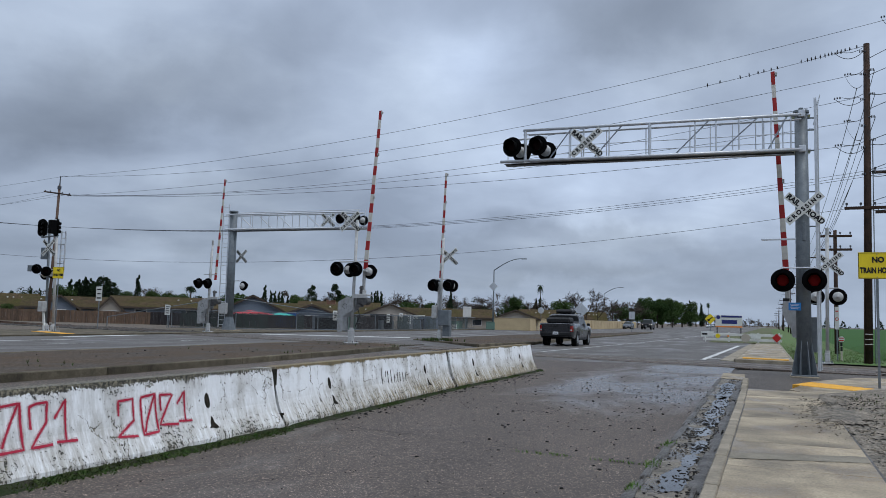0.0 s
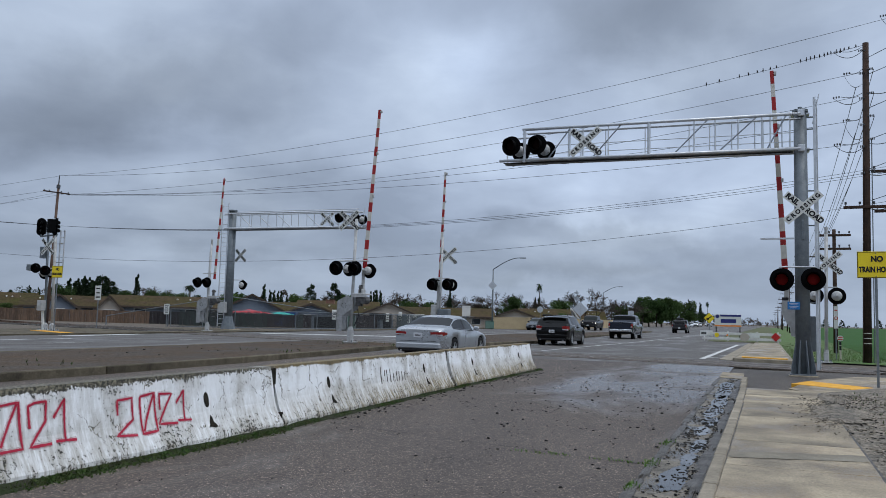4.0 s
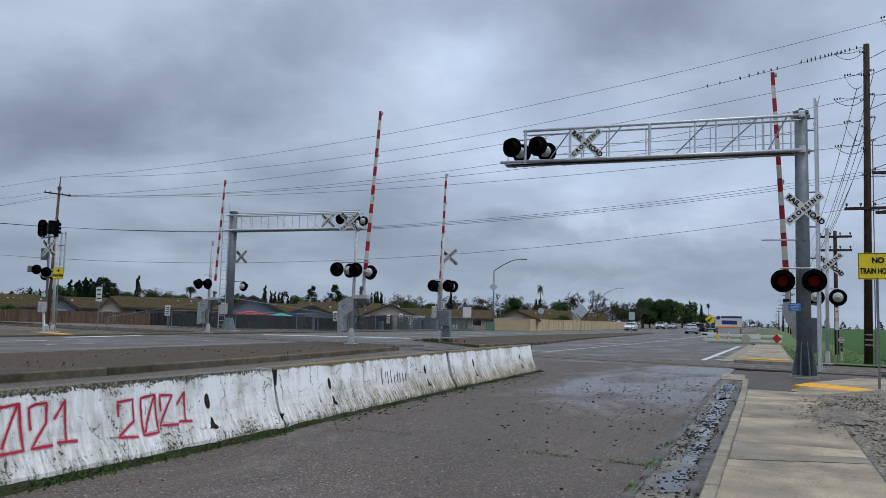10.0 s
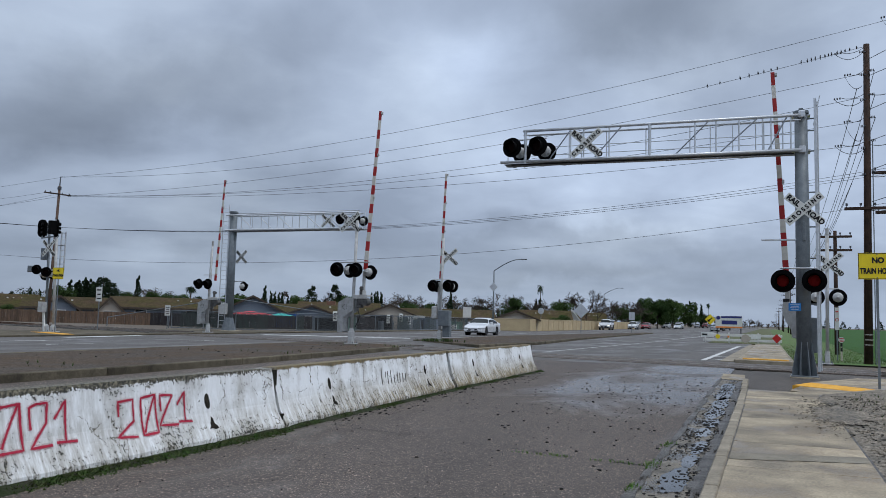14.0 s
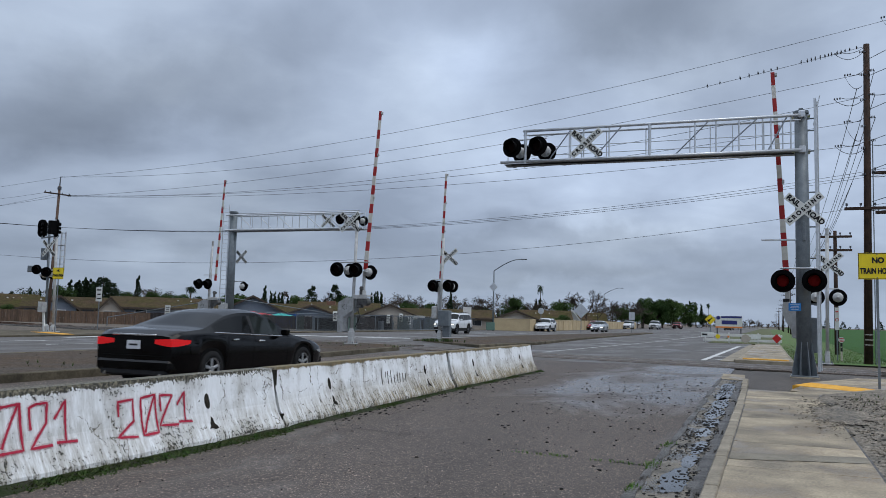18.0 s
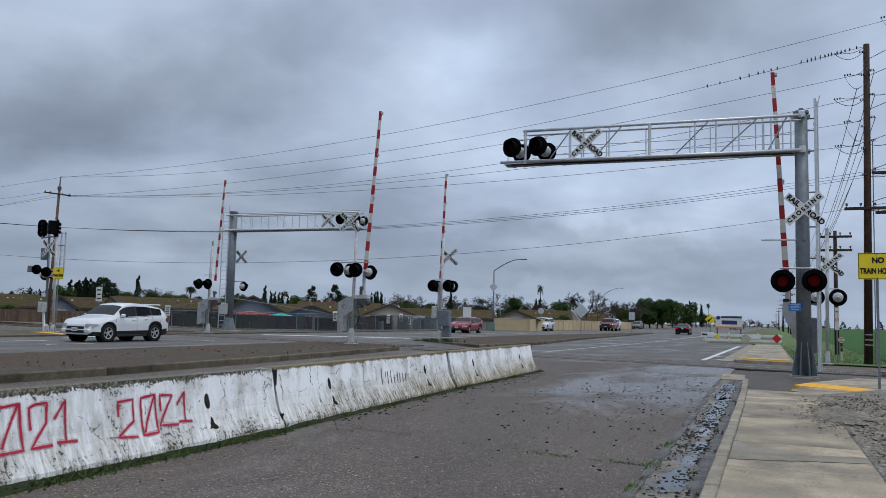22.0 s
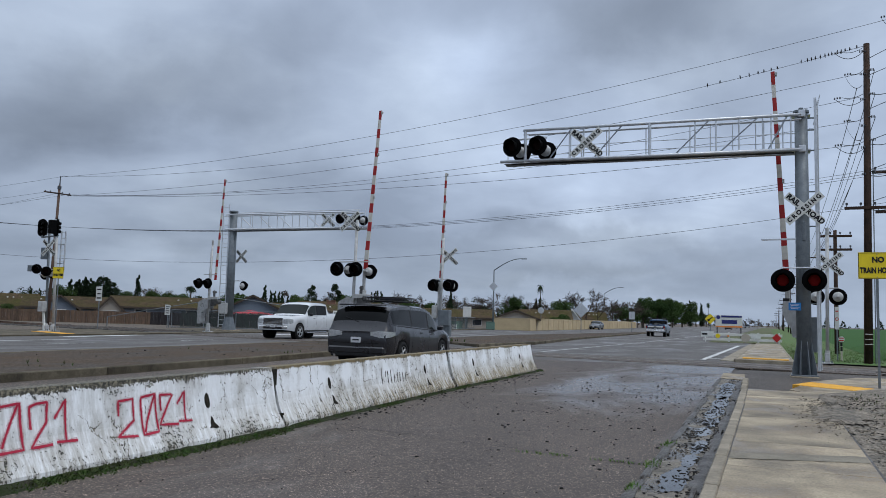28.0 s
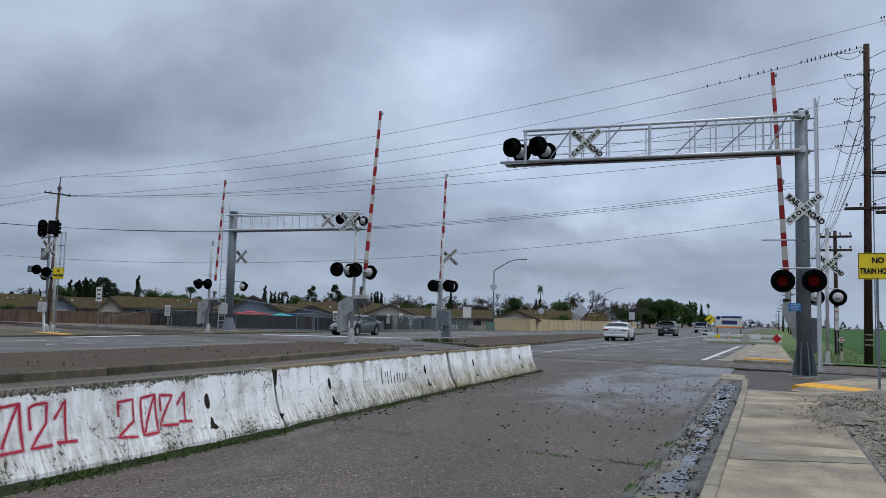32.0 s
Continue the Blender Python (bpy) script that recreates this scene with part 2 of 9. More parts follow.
KERB = mat("kerb_concrete", (0.29, 0.252, 0.19), 0.85, second=(0.13, 0.11, 0.082), amount=0.8, scale=2.2, fine=40, var=0.25, bump=0.3, randomize=0.12)
DIRT = mat("dirt", (0.135, 0.108, 0.083), 0.95, second=(0.075, 0.066, 0.052), amount=0.9, scale=0.8, fine=22, var=0.4, bump=0.5)
MEDIAN = mat("median_soil_and_worn_paving", (0.066, 0.058, 0.050), 0.9, spec=0.1, second=(0.088, 0.058, 0.036), amount=0.9, scale=0.55, fine=22, var=0.5, bump=0.4)
GRAVEL = mat("gravel", (0.19, 0.16, 0.122), 0.95, second=(0.07, 0.066, 0.058), amount=0.9, scale=3, fine=30, var=0.6, bump=0.8)
BALLAST = mat("ballast", (0.10, 0.095, 0.09), 0.95, second=(0.055, 0.05, 0.046), amount=0.9, scale=4, fine=18, var=0.6, bump=0.9)
GRASS = mat("grass", (0.055, 0.125, 0.020), 0.9, second=(0.10, 0.105, 0.045), amount=0.9, scale=0.35, fine=9, var=0.45, bump=0.6)
FIELD = mat("green_field", (0.026, 0.078, 0.016), 0.9, spec=0.1, second=(0.040, 0.088, 0.022), amount=0.9, scale=0.05, fine=2.5, var=0.3, bump=0.4)
SOIL = mat("damp_dark_soil", (0.030, 0.029, 0.018), 0.95, second=(0.020, 0.036, 0.010), amount=0.9, scale=4, fine=45, var=0.5, bump=0.8, spec=0.15)
WEED = mat("fresh_weeds", (0.085, 0.20, 0.030), 0.8, second=(0.13, 0.17, 0.05), amount=0.8, scale=6, fine=40, var=0.4)
MOSS = mat("moss_and_weeds", (0.034, 0.080, 0.012), 0.95, second=(0.07, 0.06, 0.03), amount=0.8, scale=6, fine=40, var=0.5, bump=0.8)
LINE = mat("road_paint_white", (0.62, 0.62, 0.60), 0.7, second=(0.25, 0.24, 0.23), amount=0.7, scale=5, fine=40, var=0.25)
YELLOW = mat("tactile_yellow", (0.72, 0.36, 0.03), 0.7, second=(0.5, 0.24, 0.03), amount=0.6, scale=4, fine=40, var=0.2, bump=0.3)
RUBBER = mat("crossing_panel_rubber", (0.078, 0.068, 0.060), 0.75, second=(0.115, 0.098, 0.082), amount=0.7, scale=2.0, fine=35, var=0.3, bump=0.3)
RAIL = mat("rail_steel", (0.24, 0.22, 0.20), 0.35, metal=0.8, second=(0.12, 0.075, 0.05), amount=0.7, scale=5, fine=60)
RAIL_RUST = mat("rusty_rail", (0.12, 0.07, 0.045), 0.8, metal=0.2, scale=8, fine=60)
TIE = mat("timber_sleeper", (0.07, 0.055, 0.045), 0.9, scale=6, fine=50, var=0.4, bump=0.3)
GALV = mat("galvanised_steel", (0.165, 0.187, 0.20), 0.5, metal=0.3, second=(0.11, 0.126, 0.14), amount=0.8, scale=4.5, fine=40, var=0.18)
ALU = mat("aluminium", (0.58, 0.60, 0.62), 0.38, metal=0.55, second=(0.42, 0.44, 0.46), amount=0.7, scale=6, fine=60, var=0.12)
# darker ALU: truss brace shade put into the colour; also plain grey rack rails
ALU_GREY_SHADED = mat("grey_aluminium_with_brace_shade", (0.30, 0.33, 0.37), 0.45, metal=0.5, scale=6, fine=60, var=0.15)
SILVER = mat("silver_painted_case", (0.46, 0.47, 0.47), 0.5, metal=0.15, second=(0.28, 0.27, 0.25), amount=0.7, scale=5, fine=50, var=0.15)
BLACK = mat("black_enamel", (0.002, 0.002, 0.0025), 0.8, spec=0.08, scale=8, fine=60, var=0.2)
BLACK_SOFT = mat("black_rubber", (0.02, 0.02, 0.021), 0.8, scale=8, fine=60, var=0.2)
LENS_DARK = mat("unlit_red_lens", (0.012, 0.004, 0.004), 0.7, spec=0.08, scale=30, fine=90, var=0.4)
LENS_DIM = mat("unlit_grey_lens", (0.10, 0.10, 0.105), 0.35, spec=0.4, scale=20, fine=60, var=0.3)
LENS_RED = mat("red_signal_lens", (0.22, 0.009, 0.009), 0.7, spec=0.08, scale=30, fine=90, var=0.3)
WHITE_SIGN = mat("white_reflective_sheet", (0.66, 0.67, 0.64), 0.5, second=(0.50, 0.50, 0.46), amount=0.6, scale=5, fine=50, var=0.08)
SIGN_BLACK = mat("sign_black", (0.012, 0.012, 0.012), 0.6, scale=10, fine=60)
SIGN_YELLOW = mat("sign_yellow", (0.78, 0.60, 0.02), 0.45, second=(0.66, 0.49, 0.02), amount=0.7, scale=3, fine=40, var=0.06)
SIGN_BLUE = mat("sign_blue", (0.02, 0.17, 0.45), 0.45, scale=5, fine=40, var=0.08)
SIGN_RED = mat("sign_red", (0.45, 0.02, 0.02), 0.45, scale=5, fine=40, var=0.1)
SIGN_ORANGE = mat("sign_orange", (0.75, 0.25, 0.06), 0.5, scale=5, fine=40, var=0.1)
NAVY = mat("sign_navy", (0.03, 0.035, 0.16), 0.5, scale=5, fine=40, var=0.1)
ARM_WHITE = mat("gate_arm_white", (0.60, 0.58, 0.52), 0.55, second=(0.42, 0.40, 0.36), amount=0.7, scale=4, fine=40, var=0.1)
ARM_RED = mat("gate_arm_red", (0.33, 0.018, 0.018), 0.45, second=(0.30, 0.02, 0.02), amount=0.7, scale=4, fine=40, var=0.1)
WOOD_POLE = mat("creosoted_pole", (0.030, 0.020, 0.016), 0.85, spec=0.2, second=(0.075, 0.045, 0.032), amount=0.8, scale=3, fine=40, var=0.35, bump=0.3)
POLE_PALE = mat("weathered_pole", (0.13, 0.085, 0.062), 0.85, second=(0.08, 0.05, 0.04), amount=0.8, scale=3, fine=40, var=0.3, bump=0.3)
WIRE = mat("line_wire", (0.055, 0.059, 0.066), 0.6, scale=5, fine=30)
INSUL = mat("grey_insulator", (0.07, 0.075, 0.085), 0.4, scale=8, fine=40)
PAINT_RED = mat("red_spray_paint", (0.36, 0.010, 0.035), 0.6, second=(0.42, 0.03, 0.06), amount=0.6, scale=12, fine=70, var=0.2)
STAIN = mat("dark_run_stains", (0.10, 0.09, 0.08), 0.9, scale=8, fine=50, var=0.3)
FENCE_WOOD = mat("fence_boards", (0.165, 0.102, 0.064), 0.85, second=(0.085, 0.062, 0.048), amount=0.9, scale=1.6, fine=30, var=0.3, randomize=0.25)
FENCE_DARK = mat("dark_screened_boards", (0.035, 0.03, 0.03), 0.85, scale=2, fine=30, var=0.3, randomize=0.2)
WALL_TAN = mat("tan_masonry_wall", (0.46, 0.36, 0.215), 0.85, second=(0.36, 0.28, 0.17), amount=0.8, scale=0.8, fine=20, var=0.12, randomize=0.06)
ROOF = mat("mossy_shingle_roof", (0.060, 0.039, 0.023), 0.95, spec=0.08, second=(0.048, 0.044, 0.014), amount=1.0, scale=0.45, fine=7, var=0.5, bump=0.4, randomize=0.12)
STUCCO = mat("pale_stucco", (0.44, 0.39, 0.33), 0.9, scale=0.8, fine=20, var=0.1, randomize=0.1)
STUCCO_BLUE = mat("blue_grey_siding", (0.17, 0.20, 0.24), 0.9, scale=0.8, fine=20, var=0.12)
TRIM_WHITE = mat("white_trim", (0.62, 0.61, 0.58), 0.7, scale=3, fine=30, var=0.1)
WINDOW = glass_mat("house_glass", (0.03, 0.035, 0.04))
BRICK_RED = mat("chimney_brick", (0.22, 0.12, 0.085), 0.9, scale=4, fine=20, var=0.3)
LEAF = mat("green_leaves", (0.026, 0.052, 0.014), 0.8, spec=0.1, second=(0.070, 0.110, 0.034), amount=0.9, scale=0.6, fine=6, var=0.45, randomize=0.2)
LEAF_DARK = mat("cypress_leaves", (0.012, 0.024, 0.010), 0.85, spec=0.15, second=(0.02, 0.036, 0.013), amount=0.9, scale=0.8, fine=6, var=0.4, randomize=0.2)
TWIG = mat("bare_twigs", (0.065, 0.05, 0.042), 0.9, spec=0.15, second=(0.045, 0.042, 0.03), amount=0.8, scale=1, fine=6, var=0.3, randomize=0.2)
BARK = mat("bark", (0.075, 0.058, 0.045), 0.9, scale=3, fine=20, var=0.35, bump=0.4)
GUTTER = mat("damp_gutter_concrete", (0.165, 0.142, 0.105), 0.6, second=(0.07, 0.062, 0.05), amount=0.95, scale=2.2, fine=35, var=0.35, bump=0.4, patch=1.6)
KERB_OLD = mat("stained_median_kerb", (0.140, 0.119, 0.084), 0.9, spec=0.15, second=(0.046, 0.040, 0.029), amount=0.9, scale=1.6, fine=30, var=0.35, bump=0.4, randomize=0.2)
SLAT_GREEN = mat("dark_green_privacy_slats", (0.028, 0.042, 0.038), 0.7, second=(0.06, 0.07, 0.065), amount=0.8, scale=1.2, fine=20, var=0.3)
MUD = mat("wet_gutter_mud", (0.085, 0.075, 0.062), 0.45, second=(0.035, 0.03, 0.025), amount=0.9, scale=3.5, fine=30, var=0.4, bump=0.5)
STONE_PALE = mat("pale_gravel_stones", (0.26, 0.23, 0.185), 0.9, second=(0.14, 0.12, 0.095), amount=0.9, scale=9, fine=40, var=0.4)
STONE_CHIP = mat("loose_dark_stones", (0.018, 0.017, 0.016), 0.85, spec=0.2, scale=9, fine=40, var=0.4)
CLOTH_RED = mat("red_canopy", (0.45, 0.05, 0.06), 0.8, scale=3, fine=20, var=0.12)
CLOTH_TEAL = mat("teal_canopy", (0.05, 0.38, 0.33), 0.8, scale=3, fine=20, var=0.12)
TARP_BLUE = mat("blue_tarp", (0.02, 0.09, 0.30), 0.6, scale=3, fine=20, var=0.15)
CABINET_GREEN = mat("green_utility_case", (0.12, 0.20, 0.16), 0.6, scale=3, fine=20, var=0.12)
BIRD = mat("black_feathers", (0.012, 0.012, 0.014), 0.6, scale=20, fine=60)
WATER = mat("standing_water", (0.015, 0.014, 0.013), 0.10, scale=3, fine=20, var=0.2)



def add_cells(m, scale, lo, hi, power=1.0):
    """Single stones or grains in a surface: each cell a little lighter or darker than its neighbours."""
    nt = m.node_tree
    N, L = nt.nodes.new, nt.links.new
    b = nt.nodes["Principled BSDF"]
    was = b.inputs["Base Color"].links[0].from_socket
    tc, v, sep, pw, r, mx = N("ShaderNodeTexCoord"), N("ShaderNodeTexVoronoi"), N("ShaderNodeSeparateColor"), N("ShaderNodeMath"), N("ShaderNodeMapRange"), N("ShaderNodeMix")
    v.inputs["Scale"].default_value = scale
    L(tc.outputs["Object"], v.inputs["Vector"])
    L(v.outputs["Color"], sep.inputs[0])
    pw.operation = "POWER"
    pw.inputs[1].default_value = power
    L(sep.outputs[0], pw.inputs[0])
    r.inputs["To Min"].default_value, r.inputs["To Max"].default_value = lo, hi
    L(pw.outputs[0], r.inputs[0])
    mx.data_type, mx.blend_type = "RGBA", "MULTIPLY"
    mx.inputs[0].default_value = 1.0
    L(was, mx.inputs[6])
    L(r.outputs[0], mx.inputs[7])
    L(mx.outputs[2], b.inputs["Base Color"])


for m, sc, lo, hi, pw in ((ASPHALT, 105, 0.80, 5.5, 13.0), (ASPHALT_PAD, 60, 0.75, 2.2, 5.0), (GRAVEL, 34, 0.5, 1.7, 1.0), (BALLAST, 13, 0.5, 1.6, 1.0), (MEDIAN, 26, 0.7, 1.5, 2.0),
                          (DIRT, 18, 0.7, 1.4, 1.5), (CONCRETE, 110, 0.85, 1.15, 1.0), (ROOF, 5, 0.72, 1.3, 1.0), (MUD, 60, 0.6, 1.6, 2.0), (GUTTER, 60, 0.75, 1.35, 1.5)):
    add_cells(m, sc, lo, hi, pw)


def damp_sheen(m, scale, lo, hi, rough):
    """Thin films of rain that have not yet dried: smoother, slightly darker patches with soft edges."""
    nt = m.node_tree
    N, L = nt.nodes.new, nt.links.new
    b = nt.nodes["Principled BSDF"]
    geo, mp, n, r, mx, dk = N("ShaderNodeNewGeometry"), N("ShaderNodeMapping"), N("ShaderNodeTexNoise"), N("ShaderNodeMapRange"), N("ShaderNodeMix"), N("ShaderNodeMix")
    mp.inputs["Scale"].default_value = (1.1, 0.8, 1.0)
    n.inputs["Scale"].default_value, n.inputs["Detail"].default_value = scale, 5.0
    r.inputs["From Min"].default_value, r.inputs["From Max"].default_value = lo, hi
    L(geo.outputs["Position"], mp.inputs[0])
    L(mp.outputs[0], n.inputs["Vector"])
    L(n.outputs[0], r.inputs[0])
    was = b.inputs["Roughness"].links[0].from_socket
    L(r.outputs[0], mx.inputs[0])
    L(was, mx.inputs[2])
    mx.inputs[3].default_value = rough
    L(mx.outputs[0], b.inputs["Roughness"])
    base = b.inputs["Base Color"].links[0].from_socket
    dk.data_type, dk.blend_type = "RGBA", "MULTIPLY"
    dk.inputs[7].default_value = (0.72, 0.66, 0.58, 1)
    L(r.outputs[0], dk.inputs[0])
    L(base, dk.inputs[6])
    L(dk.outputs[2], b.inputs["Base Color"])


damp_sheen(CONCRETE, 0.9, 0.50, 0.60, 0.30)
damp_sheen(GUTTER, 1.4, 0.46, 0.56, 0.22)


# ---- mesh helpers ----
def part(name, bm, material, parent=None, label="", smooth=False, at=None):
    me = bpy.data.meshes.new(name)
    bm.to_mesh(me)
    bm.free()
    if smooth:
        for p in me.polygons:
            p.use_smooth = True
    return mesh_part(name, me, material, parent, label, at)


def mesh_part(name, me, material, parent=None, label="", at=None):
    if material is not None and not me.materials:
        me.materials.append(material)
    ob = new(name, me)
    if parent is not None:
        ob.parent = parent
    if at is not None:
        ob.matrix_basis = at
    if label:
        tagged(ob, label)
    return ob


def raw(name, verts, faces):
    me = bpy.data.meshes.new(name)
    me.from_pydata(verts, [], faces)
    me.update()
    return me


def empty(name, m, label, category, group="", kind=""):
    ob = new(name)
    ob.empty_display_size = 0.2
    ob.matrix_basis = m
    return tagged(ob, label, category, group, kind)


def box(bm, c, s, bevel=0.0, m=None):
    """A box with centre c and size s, its edges rounded, added to bm."""
    t = Matrix.Translation(c) @ Matrix.Diagonal((*s, 1))
    if m is not None:
        t = m @ t
    g = bmesh.ops.create_cube(bm, size=1.0, matrix=t)
    if bevel:
        ed = list({e for v in g["verts"] for e in v.link_edges})
        bmesh.ops.bevel(bm, geom=ed, offset=bevel, segments=1, affect="EDGES", profile=0.5)
    return bm


def tube(bm, p, q, r, seg=8, r2=None, caps=True):
    p, q = Vector(p), Vector(q)
    d = q - p
    t = Matrix.Translation((p + q) / 2) @ d.to_track_quat("Z", "Y").to_matrix().to_4x4()
    bmesh.ops.create_cone(bm, cap_ends=caps, segments=seg, radius1=r, radius2=r if r2 is None else r2, depth=d.length, matrix=t)
    return bm


def B():
    return bmesh.new()


def text_mesh(words, size, depth=0.003, align="CENTER"):
    cu = bpy.data.curves.new("lettering", "FONT")
    cu.body, cu.size, cu.extrude, cu.offset = words, size, depth, size * 0.05
    cu.align_x, cu.align_y = align, "CENTER"
    ob = new("lettering", cu)
    bpy.context.view_layer.update()
    me = bpy.data.meshes.new_from_object(ob.evaluated_get(bpy.context.evaluated_depsgraph_get()))
    bpy.data.objects.remove(ob)
    bpy.data.curves.remove(cu)
    return me


def facing(x, y, z, turn=0.0):
    """A pose for something flat that looks towards -Y (its own +Z to the viewer, +Y up), turned about the vertical."""
    return pose(x, y, z, 0, 0, turn) @ pose(0, 0, 0, 90, 0, 0)


def sheet(name, pts, z, material, label, category):
    """A level piece of paving: a flat top with sides that go down into the ground."""
    bm = B()
    top = [bm.verts.new((x, y, z)) for x, y in pts]
    bm.faces.new(top)
    if z > 0.02:
        low = [bm.verts.new((x, y, -0.10)) for x, y in pts]
        n = len(pts)
        for i in range(n):
            bm.faces.new((low[i], low[(i + 1) % n], top[(i + 1) % n], top[i]))
    bmesh.ops.recalc_face_normals(bm, faces=bm.faces)
    bm.normal_update()
    bm.faces.ensure_lookup_table()
    if bm.faces[0].normal.z < 0:
        bmesh.ops.reverse_faces(bm, faces=bm.faces)
    return tagged(part(name, bm, material), label, category, kind="structure")


# ---- ground, roads, kerbs ----
def track_y(x):
    """The middle of the railway, which crosses the road at a slant."""
    return 29.3 - 0.25 * (x - 0.9)


TRACK_TURN = math.degrees(math.atan(-0.25))


def road_z(x, y):
    """The carriageways rise a little towards the oncoming lanes."""
    s = min(1.0, max(0.0, (-12.5 - x) / 5.0))
    return 0.10 * s * s * (3 - 2 * s)


def grid(name, xs, ys, zf, material, label, category, holes=None):
    vs = [(x, y, zf(x, y)) for y in ys for x in xs]
    n = len(xs)
    fs = [(j * n + i, j * n + i + 1, (j + 1) * n + i + 1, (j + 1) * n + i) for j in range(len(ys) - 1) for i in range(n - 1)]
    return tagged(mesh_part(name, raw(name, vs, fs), material), label, category, kind="structure")


def ground_z(x, y):
    z = -0.06
    if x < -31:
        z = 0.05 + min(0.10, (-31 - x) * 0.01)
    return z + 0.02 * noise.noise((x * 0.11, y * 0.11, 0))


gx = [-4000, -1200, -400, -160] + list(range(-110, -31, 4)) + [-31, -30] + list(range(-26, 40, 6)) + [60, 120, 400, 1200, 4000]
gy = [-4000, -600, -100] + list(range(-30, 130, 5)) + [160, 220, 400, 900, 2000, 4500]
ground = grid("ground", gx, gy, ground_z, DIRT, "bare brown dirt ground reaching to the horizon", "ground")

rx = [-31.0, -28, -24, -20, -17.5, -16, -15, -14, -13, -12.5, -9, -6, -3, -1.2]
ry = [-700, -200, -80] + list(range(-30, 121, 10)) + [200, 400, 900]
road = grid("road", rx, ry, road_z, ASPHALT_FAR, "worn grey asphalt road with two carriageways", "road")
near_lane = grid("road_closed_lane", [-13.6, -12.5, -9.0, -6, -3, -1.02], [-8, 0, 8, 16, 24, 27.6], lambda x, y: road_z(x, y) + 0.006, ASPHALT,
                 "damp dark asphalt lane closed off by barriers", "road")
verge = sheet("gravel_verge", [(0.91, -10), (30, -10), (30, 24.2), (4.6, 24.2), (4.42, 21.9), (2.17, 19.25), (0.98, 17.25), (0.91, 17.0)], 0.112, GRAVEL, "grey gravel verge with weeds beside the sidewalk", "verge")
field = sheet("field", [(4.6, 39.5), (400, 39.5 - 30), (900, 900), (14.0, 900)], 0.02, FIELD, "bright green crop field", "field")
grass_strip = sheet("grass_verge", [(0.75, 35.0), (12, 31.5), (16, 45), (12, 400), (0.5, 400)], 0.0, GRASS, "rough green grass verge under the pole line", "grass")
verge_west = sheet("weedy_verge", [(-4.4, 66), (0.5, 66), (0.5, 500), (-3.5, 500)], 0.03, mat("dry_weeds", (0.10, 0.098, 0.045), 0.95, second=(0.065, 0.085, 0.03), amount=0.9, scale=0.3, fine=5, var=0.4, bump=0.5),
                   "dry weedy verge behind the white barricade", "verge")
apron = sheet("pavement_far", [(-31.0, 22), (-31.0, 140), (-32.6, 140), (-32.6, 50), (-38.5, 45), (-38.5, 22)], 0.17, KERB_OLD, "grey concrete sidewalk along the far side of the road", "pavement")


def slab_mesh(w, d, h, bevel=0.012):
    bm = B()
    box(bm, (0, 0, -h / 2), (w, d, h), bevel)
    me = bpy.data.meshes.new("slab")
    bm.to_mesh(me)
    bm.free()
    return me


# kerb, gutter and sidewalk beside the camera
sidewalk = sheet("pavement_near", [(-0.40, -8), (0.92, -8), (0.92, 16.9), (-0.46, 17.6)], 0.119, MUD, "pale worn concrete sidewalk in slabs, damp in places", "pavement")
gutter = sheet("gutter", [(-1.055, -8), (-0.45, -8), (-0.45, 12), (-0.53, 19), (-0.62, 24.2), (-1.21, 24.4), (-1.12, 16), (-1.055, 10)], 0.010, GUTTER, "concrete gutter full of mud, gravel and puddles", "gutter")
KERB_PIECE = slab_mesh(0.118, 1.515, 0.2, 0.014)
SLAB_JOINTS = (-7.4, -5.0, -2.6, -0.2, 1.6, 3.2, 4.9, 6.28, 7.78, 9.48, 12.0, 14.1, 15.6, 17.2)


def kerb_run(name, x, y0, y1, z, label, mesh, step=1.53, turn=0.0, material=KERB):
    k = tagged(empty(name, pose(0, 0, 0), label, "kerb"), kind="structure")
    n = int((y1 - y0) / step)
    for i in range(n):
        o = mesh_part("kerb_stone", mesh, material, k, at=pose(x + random.uniform(-0.006, 0.006) - 0.11 * max(0.0, (y0 + i * step - 11) / 10) ** 2, y0 + (i + 0.5) * step, z + random.uniform(-0.004, 0.004), 0, 0, turn))
    return k


def lay_slabs():
    # the panels are of uneven length; an old dark band of damp runs across one of them
    for a, b in zip(SLAB_JOINTS, SLAB_JOINTS[1:]):
        me = slab_mesh(1.262, b - a - 0.018, 0.05, 0.008)
        mesh_part("slab", me, CONCRETE, sidewalk, at=pose(0.259 - 0.02 * max(0, a - 12) / 4 + random.uniform(-0.004, 0.004), (a + b) / 2, 0.131 + random.uniform(-0.002, 0.002), random.uniform(-0.05, 0.05), random.uniform(-0.08, 0.08), 0))
    for k, (y0, y1, rise) in enumerate(((8.16, 8.55, 0.40),)):
        vs, fs = [], []
        for i in range(41):
            x = -0.36 + 1.24 * i / 40
            mid, half = (y0 + y1) / 2 + rise * (x + 0.36) / 1.24, (y1 - y0) / 2
            vs += [(x, mid - half + 0.025 * noise.noise((x * 9, k, 0)), 0.1372), (x, mid + half + 0.04 * noise.noise((x * 6, k, 5)), 0.1372)]
            if i:
                fs.append((2 * i - 2, 2 * i, 2 * i + 1, 2 * i - 1))
        mesh_part("damp_band", raw("damp_band", vs, fs), DAMP, sidewalk, "darker damp band across the slab")


